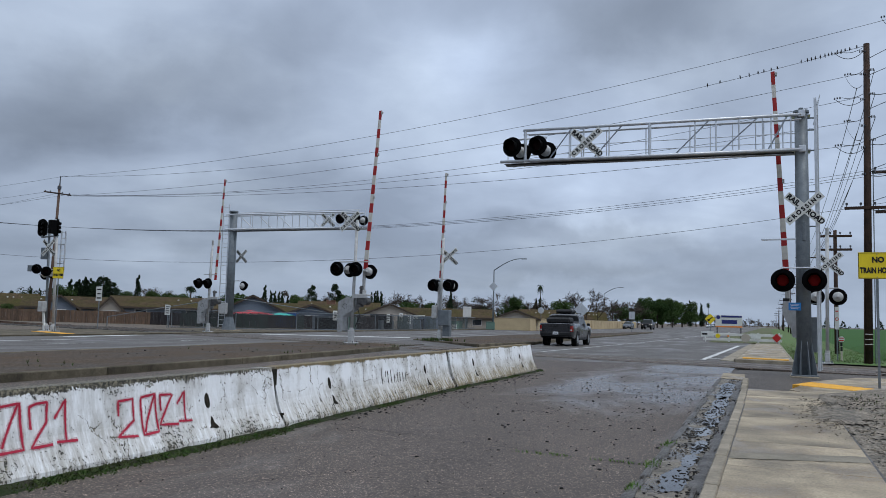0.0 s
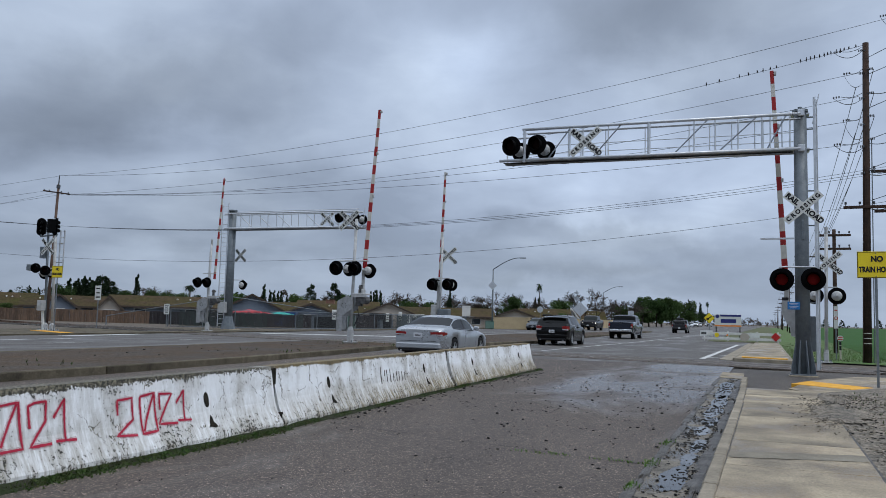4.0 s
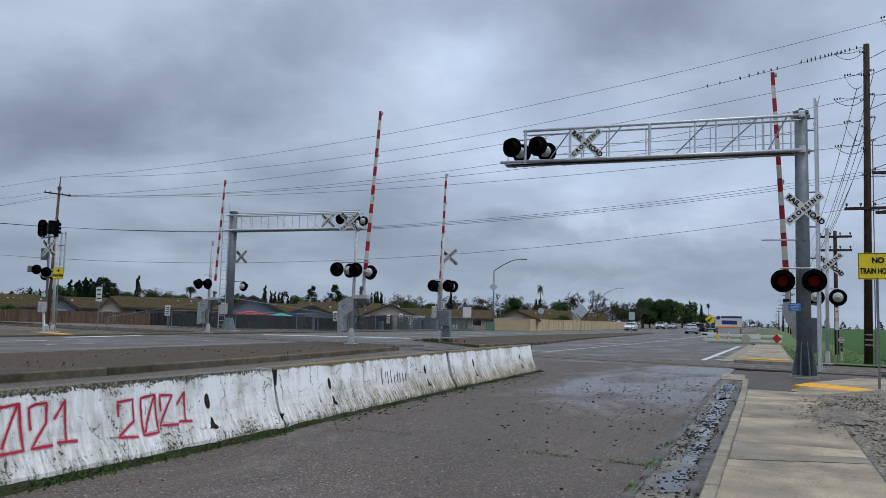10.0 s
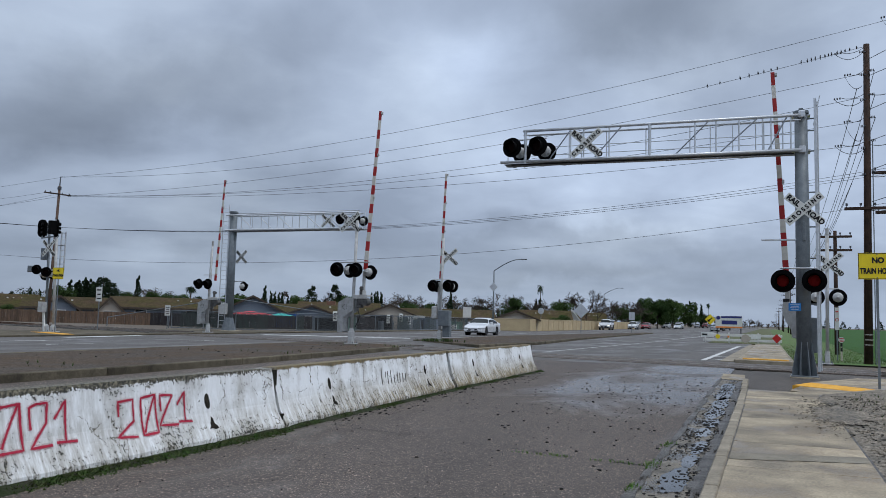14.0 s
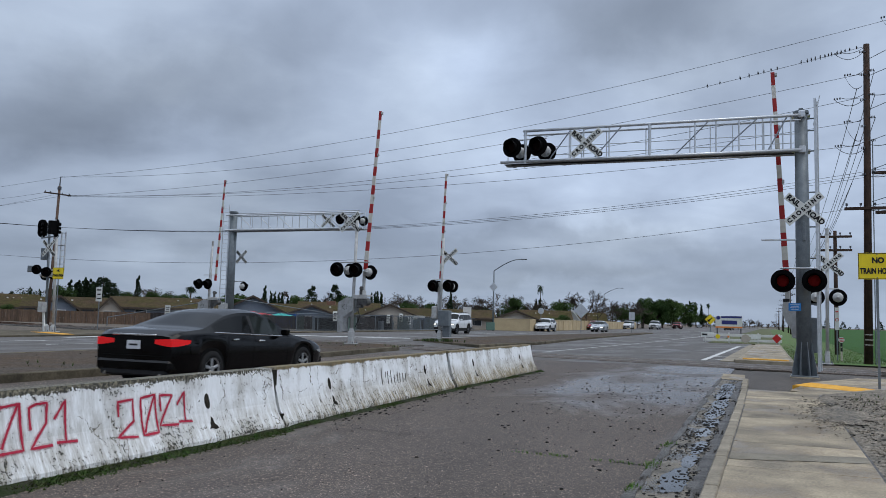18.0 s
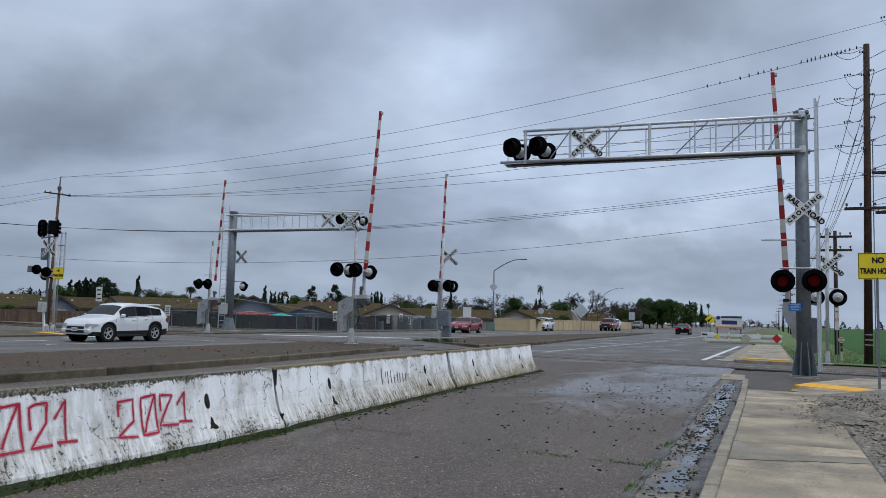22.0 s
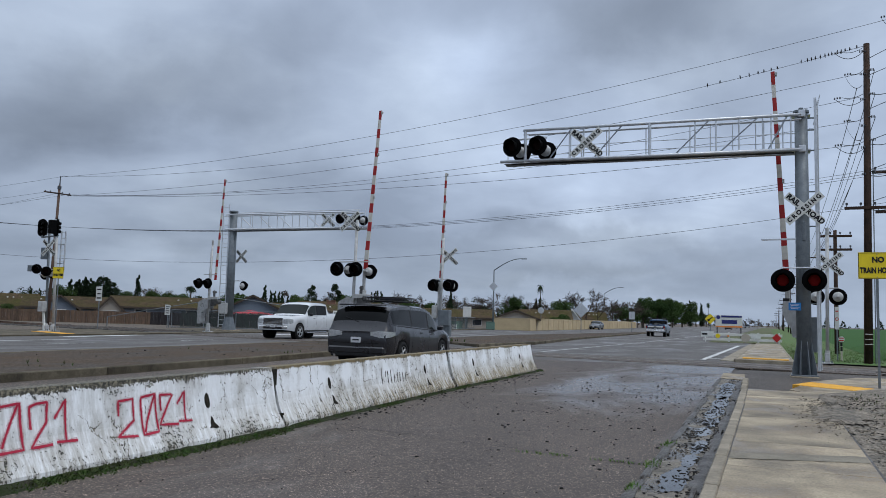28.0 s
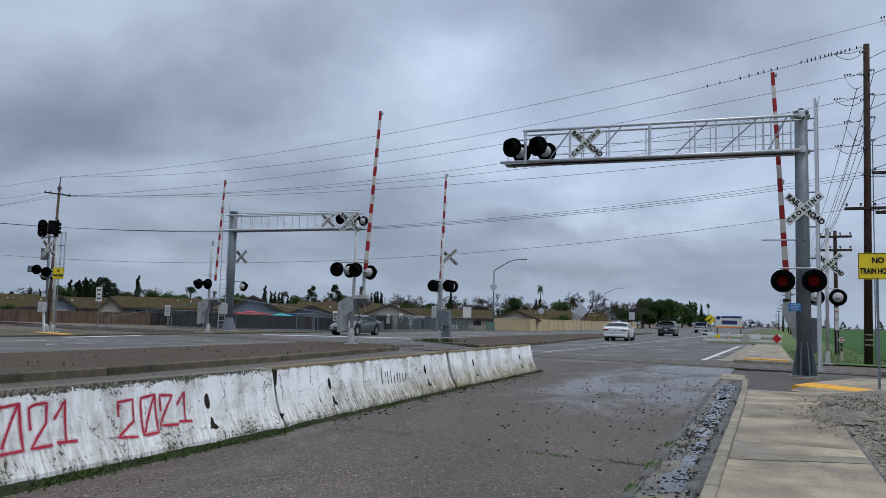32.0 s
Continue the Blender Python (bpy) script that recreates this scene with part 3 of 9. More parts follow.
# tracks
def ribbon(name, x0, x1, half, z, material, label, category, shift=0.0, kind="structure"):
    pts = [(x0, track_y(x0) + shift - half), (x1, track_y(x1) + shift - half), (x1, track_y(x1) + shift + half), (x0, track_y(x0) + shift + half)]
    return sheet(name, pts, z, material, label, category)


ballast_left = ribbon("ballast", -140, -32.5, 2.2, 0.19, BALLAST, "dark grey track ballast", "ballast")
ballast_right = ribbon("ballast", 4.2, 140, 2.4, 0.04, BALLAST, "dark grey track ballast", "ballast")
crossing = tagged(empty("crossing", pose(0, 0, 0), "rubber and concrete level crossing panels between the rails", "level crossing"), kind="structure")


def lay_crossing():
    L = math.hypot(1, 0.25)
    for k, (off, w, m) in enumerate(((-1.25, 0.9, ASPHALT), (-0.0, 1.24, RUBBER), (1.25, 0.9, RUBBER))):
        me = slab_mesh(2.36, w, 0.06, 0.012)
        for i in range(15):
            x = -30.5 + i * 2.32
            if x > 4.2:
                break
            z = road_z(x, 30) + 0.018
            mesh_part("panel", me, m, crossing, at=pose(x, track_y(x) + off * L, z, 0, 0, TRACK_TURN))


def rail_line(off, name="rail"):
    o = empty("railway_rail", pose(0, 0, 0), "worn steel rail crossing the road", "rail", "rails")
    tagged(o, kind="structure")
    for x0, x1 in ((-140, -60), (-60, -31), (-31, -19), (-19, -12), (-12, 4.5), (4.5, 60)):
        z0, z1 = (road_z(x, 30) + (0.012 if -31 <= x <= 4.5 else 0.12) + (0.10 if x < -31 else 0) for x in (x0, x1))
        p, q = Vector((x0, track_y(x0) + off, z0)), Vector((x1, track_y(x1) + off, z1))
        d = q - p
        m = Matrix.Translation((p + q) / 2) @ d.to_track_quat("X", "Z").to_matrix().to_4x4()
        bm = B()
        box(bm, (0, 0, 0), (d.length, 0.07, 0.04), 0.008)
        box(bm, (0, 0, -0.07), (d.length, 0.016, 0.11))
        box(bm, (0, 0, -0.13), (d.length, 0.14, 0.02))
        part("rail", bm, RAIL if -31 <= x0 < 4 else RAIL_RUST, o, at=m)
    return o


def sleepers():
    me = slab_mesh(0.23, 2.6, 0.15, 0.01)
    s = tagged(empty("sleepers", pose(0, 0, 0), "dark timber railway sleepers in the ballast", "sleepers"), kind="structure")
    for x0, x1 in ((-75, -32.8), (4.6, 20)):
        x = x0
        while x < x1:
            mesh_part("sleeper", me, TIE, s, at=pose(x, track_y(x), 0.22 if x < 0 else 0.08, 0, 0, TRACK_TURN))
            x += 0.75


# medians
def median(name, pts, z0, z1, label, mat_top, kerb_w=0.16):
    """A raised island: a worn top and a rounded concrete kerb round it."""
    bm = B()
    lo = [bm.verts.new((x, y, z0)) for x, y in pts]
    hi = [bm.verts.new((x, y, z1)) for x, y in pts]
    n = len(pts)
    for i in range(n):
        bm.faces.new((lo[i], lo[(i + 1) % n], hi[(i + 1) % n], hi[i]))
    bm.faces.new(hi)
    bmesh.ops.recalc_face_normals(bm, faces=bm.faces)
    ob = tagged(part(name, bm, mat_top), label, "median", kind="structure")
    for (ax, ay), (bx, by) in zip(pts, pts[1:] + pts[:1]):
        p, q = Vector((ax, ay, 0)), Vector((bx, by, 0))
        d = (q - p)
        k = max(1, min(40, int(d.length / 3.0)))
        if d.length > 200:
            k = 1
        ang = math.degrees(math.atan2(d.y, d.x))
        me = slab_mesh(d.length / k - 0.012, kerb_w, z1 - z0 + 0.07, 0.02)
        for i in range(k):
            c = p + d * ((i + 0.5) / k)
            mesh_part("kerb_stone", me, KERB_OLD if mat_top is MEDIAN else KERB, ob, at=pose(c.x, c.y, z1 + 0.012, 0, 0, ang))
    return ob


median_near = median("median_near", [(-13.05, -12), (-13.06, 13), (-13.3, 18), (-13.6, 22), (-14.3, 30.0), (-15.2, 31.7), (-19.0, 32.4), (-19.4, 30.5), (-19.0, 16), (-18.6, -12)], 0.0, 0.17,
                     "raised median of brown soil and worn paving with a concrete kerb", MEDIAN)
median_far = median("median_far", [(-13.2, 36.8), (-18.6, 41.2), (-19.0, 60), (-15.5, 110), (-14.5, 110), (-13.4, 60), (-12.4, 44)], 0.0, 0.15,
                    "raised concrete-kerbed median beyond the tracks with weeds", MEDIAN)


# painted lines
def line(x0, y0, x1, y1, w, label="worn white painted road line"):
    p, q = Vector((x0, y0, 0)), Vector((x1, y1, 0))
    n = (q - p).normalized().cross(Vector((0, 0, 1))) * w / 2
    c = [p + n, q + n, q - n, p - n]
    bm = B()
    f = bm.faces.new([bm.verts.new((v.x, v.y, road_z(v.x, v.y) + 0.012)) for v in c])
    bmesh.ops.recalc_face_normals(bm, faces=bm.faces)
    bm.normal_update()
    if f.normal.z < 0:
        f.normal_flip()
    return tagged(part("road_marking", bm, LINE), label, "road marking", "road markings", "structure")


line(-9.3, 34.4, -8.2, 58, 0.14)
line(-8.2, 58, -7.0, 120, 0.14)
line(-2.40, 33.0, -1.85, 57, 0.22)
line(-2.3, 34.5, -1.6, 34.2, 0.25)
line(-2.3, 37.5, -1.7, 37.3, 0.25)
line(-29.0, 41.4, -20.6, 45.0, 1.5, "wide white stop line across the oncoming lanes")
line(-27.2, -6, -27.0, 25.0, 0.26)
line(-29.5, 26.8, -30.3, 32.5, 0.6, "worn white painted pavement edge")
for k in range(5):
    line(-23.8, 44 + k * 12, -23.7, 47 + k * 12, 0.12)
for k in range(3):
    line(-23.9, 14 + k * 7, -23.9, 16.2 + k * 7, 0.12)

# yellow tactile strips
for pts, z in (([(0.49, 19.85), (1.64, 18.91), (2.13, 19.78), (0.92, 21.1)], 0.086), ([(-0.95, 33.3), (0.70, 32.85), (0.70, 33.45), (-0.95, 33.9)], 0.135), ([(-35.2, 29.9), (-31.4, 28.4), (-31.2, 29.0), (-34.8, 30.5)], 0.185)):
    sheet("tactile_strip", pts, z, YELLOW, "yellow tactile warning strip set in concrete", "tactile strip")
ramp = sheet("pavement_ramp", [(0.40, 18.3), (0.98, 17.2), (2.2, 19.2), (4.45, 21.85), (4.5, 24.6), (2.16, 23.9), (0.95, 21.4)], 0.078, CONCRETE, "pale concrete ramp pad by the crossing", "pavement")
base_pad = sheet("asphalt_pad", [(-0.50, 17.3), (0.95, 17.0), (4.5, 21.8), (6.5, 27.2), (-1.18, 27.2), (-1.18, 24.45), (-0.64, 24.1)], -0.02, ASPHALT_PAD, "asphalt patch round the signal mast", "asphalt")
sheet("gutter_lip", [(-1.16, 21.9), (-0.58, 21.6), (-0.62, 24.0), (-1.21, 24.3)], 0.022, CONCRETE, "pale concrete end of the gutter", "gutter")
far_walk = median("pavement_beyond_tracks", [(-1.2, 32.6), (0.85, 32.3), (0.72, 62), (-0.8, 62)], -0.02, 0.10, "pale concrete sidewalk beyond the tracks", CONCRETE, 0.1)
tagged(far_walk, category="pavement")
far_gutter = sheet("gutter_beyond_tracks", [(-1.75, 32.8), (-1.2, 32.6), (-0.8, 62), (-1.3, 62)], 0.03, KERB, "pale concrete gutter beyond the tracks", "gutter")


# ---- concrete barriers ----
FLANK = ((0, 0.30), (0.075, 0.295), (0.15, 0.25), (0.23, 0.205), (0.33, 0.165), (0.48, 0.128), (0.65, 0.100), (0.76, 0.085), (0.80, 0.07))


def barrier_x(z):
    """Half the thickness of the barrier at height z: a steep upper face that curves out into a sloping foot."""
    for (z0, x0), (z1, x1) in zip(FLANK, FLANK[1:]):
        if z <= z1:
            return x0 + (x1 - x0) * (z - z0) / (z1 - z0)
    return 0.07


def barrier_mesh(length):
    zs = [0, 0.035, 0.075, 0.11, 0.15, 0.19, 0.23, 0.28, 0.33, 0.40, 0.48, 0.56, 0.63, 0.685, 0.712, 0.728, 0.736]
    n = 110
    prof = [(barrier_x(z), z) for z in zs] + [(-barrier_x(z), z) for z in reversed(zs)]
    vs, fs = [], []
    for i in range(n + 1):
        y = -length / 2 + length * i / n
        for x, z in prof:
            k = 0.0025 * noise.noise((x * 9 + 3, y * 3, z * 9)) + 0.0015 * noise.noise((x * 30, y * 22, z * 22))
            chip = max(0, noise.noise((y * 5, z * 5, 4.2)) - 0.35) * 0.035 * (z > 0.67 or z < 0.1)
            yy = y
            if i in (0, n):
                yy = y + (0.02 if i == 0 else -0.02) * (1 + noise.noise((z * 7, x * 7, i)))
            s = 1 if x > 0 else -1
            vs.append((x + s * (k - chip), yy, z - (chip * 0.6 if z > 0.67 else 0)))
    m = len(prof)
    for i in range(n):
        for j in range(m - 1):
            fs.append((i * m + j, (i + 1) * m + j, (i + 1) * m + j + 1, i * m + j + 1))
    fs.append(tuple(range(m - 1, -1, -1)))
    fs.append(tuple(n * m + j for j in range(m)))
    return raw("barrier_body", vs, fs)


def barrier_paint():
    """White paint, chipped to bare concrete along the foot and the top edge, with streaks running down."""
    m = bpy.data.materials.new("chipped_white_barrier_paint")
    m.use_nodes = True
    nt = m.node_tree
    N, L = nt.nodes.new, nt.links.new
    b = nt.nodes["Principled BSDF"]
    tc, sep = N("ShaderNodeTexCoord"), N("ShaderNodeSeparateXYZ")
    L(tc.outputs["Object"], sep.inputs[0])
    oi = N("ShaderNodeObjectInfo")
    add = N("ShaderNodeVectorMath")
    add.operation = "ADD"
    sc = N("ShaderNodeVectorMath")
    sc.operation = "SCALE"
    comb = N("ShaderNodeCombineXYZ")
    L(oi.outputs["Random"], comb.inputs[0])
    L(oi.outputs["Random"], comb.inputs[1])
    L(comb.outputs[0], sc.inputs[0])
    sc.inputs[3].default_value = 40.0
    L(tc.outputs["Object"], add.inputs[0])
    L(sc.outputs[0], add.inputs[1])
    chips, blot, grain = (N("ShaderNodeTexNoise") for _ in range(3))
    for n, s, d in ((chips, 34.0, 12.0), (blot, 2.3, 7.0), (grain, 90.0, 3.0)):
        n.inputs["Scale"].default_value, n.inputs["Detail"].default_value, n.inputs["Roughness"].default_value = s, d, 0.66
        L(add.outputs[0], n.inputs["Vector"])
    stm = N("ShaderNodeMapping")
    stm.inputs["Scale"].default_value = (1, 4.5, 0.7)
    L(add.outputs[0], stm.inputs[0])
    streak = N("ShaderNodeTexNoise")
    streak.inputs["Scale"].default_value, streak.inputs["Detail"].default_value = 1.6, 5.0
    L(stm.outputs[0], streak.inputs["Vector"])

    def mm(op, a, c, d=None, clamp=False):
        n = N("ShaderNodeMath")
        n.operation, n.use_clamp = op, clamp
        for k, v in enumerate((a, c, d)):
            if v is None:
                continue
            if isinstance(v, (int, float)):
                n.inputs[k].default_value = v
            else:
                L(v, n.inputs[k])
        return n.outputs[0]

    # wear by height: the foot and the crest lose most paint
    foot = N("ShaderNodeMapRange")
    foot.inputs["From Min"].default_value, foot.inputs["From Max"].default_value = 0.03, 0.33
    foot.inputs["To Min"].default_value, foot.inputs["To Max"].default_value = 0.125, 0.0
    L(sep.outputs[2], foot.inputs[0])
    top = N("ShaderNodeMapRange")
    top.inputs["From Min"].default_value, top.inputs["From Max"].default_value = 0.665, 0.734
    top.inputs["To Min"].default_value, top.inputs["To Max"].default_value = 0.0, 0.24
    L(sep.outputs[2], top.inputs[0])
    wear = mm("ADD", chips.outputs[0], mm("ADD", foot.outputs[0], top.outputs[0]))
    wear = mm("ADD", wear, mm("MULTIPLY_ADD", blot.outputs[0], 0.5, -0.25))
    # fine cracks where the paint is old
    warp = N("ShaderNodeVectorMath")
    warp.operation = "MULTIPLY_ADD"
    L(blot.outputs["Color"], warp.inputs[0])
    warp.inputs[1].default_value = (0.35, 0.35, 0.35)
    L(add.outputs[0], warp.inputs[2])
    cell = N("ShaderNodeTexVoronoi")
    cell.feature = "DISTANCE_TO_EDGE"
    cell.inputs["Scale"].default_value = 3.2
    L(warp.outputs[0], cell.inputs["Vector"])
    crack = mm("MULTIPLY", mm("LESS_THAN", cell.outputs["Distance"], 0.011), mm("GREATER_THAN", streak.outputs[0], 0.52))
    wear = mm("ADD", wear, mm("MULTIPLY", crack, 0.30))
    # the unit at the start of the row has the blackest crest
    g2, s2, old = N("ShaderNodeNewGeometry"), N("ShaderNodeSeparateXYZ"), N("ShaderNodeMapRange")
    L(g2.outputs["Position"], s2.inputs[0])
    old.inputs["From Min"].default_value, old.inputs["From Max"].default_value = 4.4, 8.6
    old.inputs["To Min"].default_value, old.inputs["To Max"].default_value = 0.8, 0.0
    L(s2.outputs[1], old.inputs[0])
    wear = mm("ADD", wear, mm("MULTIPLY", top.outputs[0], old.outputs[0]))
    # splashes and soot of the traffic gather in patches below the crest
    soot = N("ShaderNodeTexNoise")
    soot.inputs["Scale"].default_value, soot.inputs["Detail"].default_value, soot.inputs["Roughness"].default_value = 5.0, 9.0, 0.68
    L(stm.outputs[0], soot.inputs["Vector"])
    wear = mm("ADD", wear, mm("MULTIPLY", mm("SUBTRACT", soot.outputs[0], 0.5), 0.30))
    low = N("ShaderNodeMapRange")
    low.inputs["From Min"].default_value, low.inputs["From Max"].default_value = 0.50, 0.70
    low.inputs["To Min"].default_value, low.inputs["To Max"].default_value = 0.0, 0.14
    L(sep.outputs[2], low.inputs[0])
    wear = mm("ADD", wear, mm("MULTIPLY", low.outputs[0], old.outputs[0]))
    bare = N("ShaderNodeMapRange")
    bare.inputs["From Min"].default_value, bare.inputs["From Max"].default_value = 0.66, 0.69
    L(wear, bare.inputs[0])
    paint = N("ShaderNodeValToRGB")
    paint.color_ramp.elements[0].position, paint.color_ramp.elements[0].color = 0.46, (0.80, 0.815, 0.82, 1)
    paint.color_ramp.elements[1].position, paint.color_ramp.elements[1].color = 0.72, (0.34, 0.32, 0.275, 1)
    L(mm("ADD", mm("MULTIPLY", streak.outputs[0], 0.25), mm("MULTIPLY", blot.outputs[0], 0.75)), paint.inputs[0])
    # tan wash on the foot, where spray from the road has dried
    wash = N("ShaderNodeMapRange")
    wash.inputs["From Min"].default_value, wash.inputs["From Max"].default_value = 0.0, 0.50
    wash.inputs["To Min"].default_value, wash.inputs["To Max"].default_value = 0.82, 0.0
    L(sep.outputs[2], wash.inputs[0])
    geo, gs = N("ShaderNodeNewGeometry"), N("ShaderNodeSeparateXYZ")
    L(geo.outputs["Position"], gs.inputs[0])
    far = N("ShaderNodeMapRange")
    far.inputs["From Min"].default_value, far.inputs["From Max"].default_value = 7.0, 14.0
    far.inputs["To Min"].default_value, far.inputs["To Max"].default_value = 0.7, 2.1
    L(gs.outputs[1], far.inputs[0])
    amount = mm("MULTIPLY", mm("MULTIPLY", wash.outputs[0], far.outputs[0]), mm("MULTIPLY_ADD", soot.outputs[0], 3.4, -1.05, True), None, True)
    tan = N("ShaderNodeMix")
    tan.data_type = "RGBA"
    tan.inputs[7].default_value = (0.24, 0.19, 0.105, 1)
    L(amount, tan.inputs[0])
    L(paint.outputs[0], tan.inputs[6])
    # the near unit is greyed by old grime in soft patches
    grime = N("ShaderNodeMix")
    grime.data_type, grime.blend_type = "RGBA", "MULTIPLY"
    grime.inputs[7].default_value = (0.60, 0.58, 0.54, 1)
    L(mm("MULTIPLY", mm("MULTIPLY_ADD", old.outputs[0], 0.85, 0.05), mm("MULTIPLY_ADD", soot.outputs[0], 4.0, -1.45, True), None, True), grime.inputs[0])
    L(tan.outputs[2], grime.inputs[6])
    # the crest of the units further on is grown over, tan and olive, with a ragged lower edge
    crest = N("ShaderNodeMapRange")
    crest.inputs["From Min"].default_value, crest.inputs["From Max"].default_value = 0.700, 0.718
    L(mm("ADD", sep.outputs[2], mm("MULTIPLY_ADD", blot.outputs[0], 0.14, -0.062)), crest.inputs[0])
    ends = N("ShaderNodeMapRange")
    ends.inputs["From Min"].default_value, ends.inputs["From Max"].default_value = 8.0, 8.4
    L(gs.outputs[1], ends.inputs[0])
    grown = N("ShaderNodeMix")
    grown.data_type = "RGBA"
    tone = N("ShaderNodeValToRGB")
    tone.color_ramp.elements[0].position, tone.color_ramp.elements[0].color = 0.40, (0.23, 0.165, 0.075, 1)
    tone.color_ramp.elements[1].position, tone.color_ramp.elements[1].color = 0.60, (0.10, 0.085, 0.045, 1)
    L(soot.outputs[0], tone.inputs[0])
    L(tone.outputs[0], grown.inputs[7])
    L(grime.outputs[2], grown.inputs[6])
    L(mm("MULTIPLY", crest.outputs[0], ends.outputs[0]), grown.inputs[0])
    con = N("ShaderNodeValToRGB")
    con.color_ramp.elements[0].color, con.color_ramp.elements[1].color = (0.24, 0.215, 0.15, 1), (0.030, 0.028, 0.02, 1)
    con.color_ramp.elements[0].position, con.color_ramp.elements[1].position = 0.38, 0.56
    L(chips.outputs[0], con.inputs[0])
    mix = N("ShaderNodeMix")
    mix.data_type = "RGBA"
    covered = mm("MULTIPLY", crest.outputs[0], ends.outputs[0])
    L(mm("MULTIPLY", bare.outputs[0], mm("MULTIPLY_ADD", covered, -0.85, 1.0)), mix.inputs[0])
    L(grown.outputs[2], mix.inputs[6])
    L(con.outputs[0], mix.inputs[7])
    L(mix.outputs[2], b.inputs["Base Color"])
    b.inputs["Roughness"].default_value = 0.75
    bp = N("ShaderNodeBump")
    bp.inputs["Strength"].default_value, bp.inputs["Distance"].default_value = 0.5, 0.008
    L(mm("ADD", grain.outputs[0], mm("MULTIPLY", bare.outputs[0], -0.6)), bp.inputs["Height"])
    L(bp.outputs[0], b.inputs["Normal"])
    return m


# near-black for holes and gaps: their inner shade is put into the colour
RECESS_SHADE = mat("concrete_recess_shade", (0.035, 0.03, 0.022), 0.95, second=(0.010, 0.009, 0.008), amount=0.9, scale=25, fine=60, var=0.4, spec=0.1, bump=0.5)
BARRIER_PAINT = barrier_paint()
BARRIER_MESH = barrier_mesh(6.36)


def scupper(parent, y):
    """A drain slot at the foot and a lifting slot above it: plates with the holes' shade painted on."""
    bm = B()
    vs = [bm.verts.new((barrier_x(z) + 0.006, y + dy, z)) for dy, z in ((-0.07, 0.17), (-0.03, 0.175), (0.02, 0.16), (0.075, 0.165), (0.05, 0.20), (0.028, 0.215), (0.022, 0.265), (0.0, 0.29), (-0.012, 0.25), (-0.03, 0.225), (-0.036, 0.195))]
    bm.faces.new(vs)
    r = bmesh.ops.extrude_face_region(bm, geom=bm.faces[:])
    bmesh.ops.translate(bm, vec=(-0.02, 0, 0), verts=[v for v in r["geom"] if isinstance(v, bmesh.types.BMVert)])
    bmesh.ops.recalc_face_normals(bm, faces=bm.faces)
    part("drain_slot", bm, RECESS_SHADE, parent, "broken drain slot with its inner shade painted dark")
    bm = B()
    vs = [bm.verts.new((barrier_x(z) + 0.006, y - 0.02 + dy, z)) for dy, z in ((-0.02, 0.385), (0.0, 0.37), (0.02, 0.375), (0.036, 0.40), (0.040, 0.455), (0.030, 0.50), (0.008, 0.53), (-0.016, 0.52), (-0.034, 0.49), (-0.040, 0.43))]
    bm.faces.new(vs)
    r = bmesh.ops.extrude_face_region(bm, geom=bm.faces[:])
    bmesh.ops.translate(bm, vec=(-0.02, 0, 0), verts=[v for v in r["geom"] if isinstance(v, bmesh.types.BMVert)])
    bmesh.ops.recalc_face_normals(bm, faces=bm.faces)
    part("lifting_slot", bm, RECESS_SHADE, parent, "lifting slot with its inner shade painted dark")


BARRIER_AT = [(-5.70, -1.36, 0), (-5.69, 5.09, 0.35), (-5.88, 11.50, 2.4), (-6.09, 18.02, 1.0)]
BARRIERS = []
for bx, by, turn in BARRIER_AT:
    bo = mesh_part("concrete_barrier", BARRIER_MESH, BARRIER_PAINT, at=pose(bx, by, 0.006, 0, 0, turn))
    tagged(bo, "chipped white-painted concrete road barrier with bare foot", "barrier", "row of barriers")
    scupper(bo, -1.77)
    scupper(bo, 1.91)
    # an added dark block fills the gap to the next unit as its shade
    simple_box = B()
    box(simple_box, (0, 3.215, 0.36), (0.17, 0.12, 0.70))
    box(simple_box, (0, 3.215, 0.10), (0.42, 0.12, 0.17))
    part("end_key", simple_box, RECESS_SHADE, bo, "dark block standing for the shaded gap between two barriers")
    BARRIERS.append(bo)


def overspray_mat():
    """A mist of fine red dots round the sprayed lines; between the dots the paint below shows."""
    m = mat("red_overspray", (0.55, 0.13, 0.17), 0.7, var=0.1, scale=12, fine=70)
    nt = m.node_tree
    b, n, r, tc = nt.nodes["Principled BSDF"], nt.nodes.new("ShaderNodeTexNoise"), nt.nodes.new("ShaderNodeMapRange"), nt.nodes.new("ShaderNodeTexCoord")
    n.inputs["Scale"].default_value, n.inputs["Detail"].default_value = 170.0, 2.0
    r.inputs["From Min"].default_value, r.inputs["From Max"].default_value = 0.47, 0.62
    r.inputs["To Max"].default_value = 0.75
    nt.links.new(tc.outputs["Object"], n.inputs["Vector"])
    nt.links.new(n.outputs[0], r.inputs[0])
    nt.links.new(r.outputs[0], b.inputs["Alpha"])
    return m


OVERSPRAY = overspray_mat()


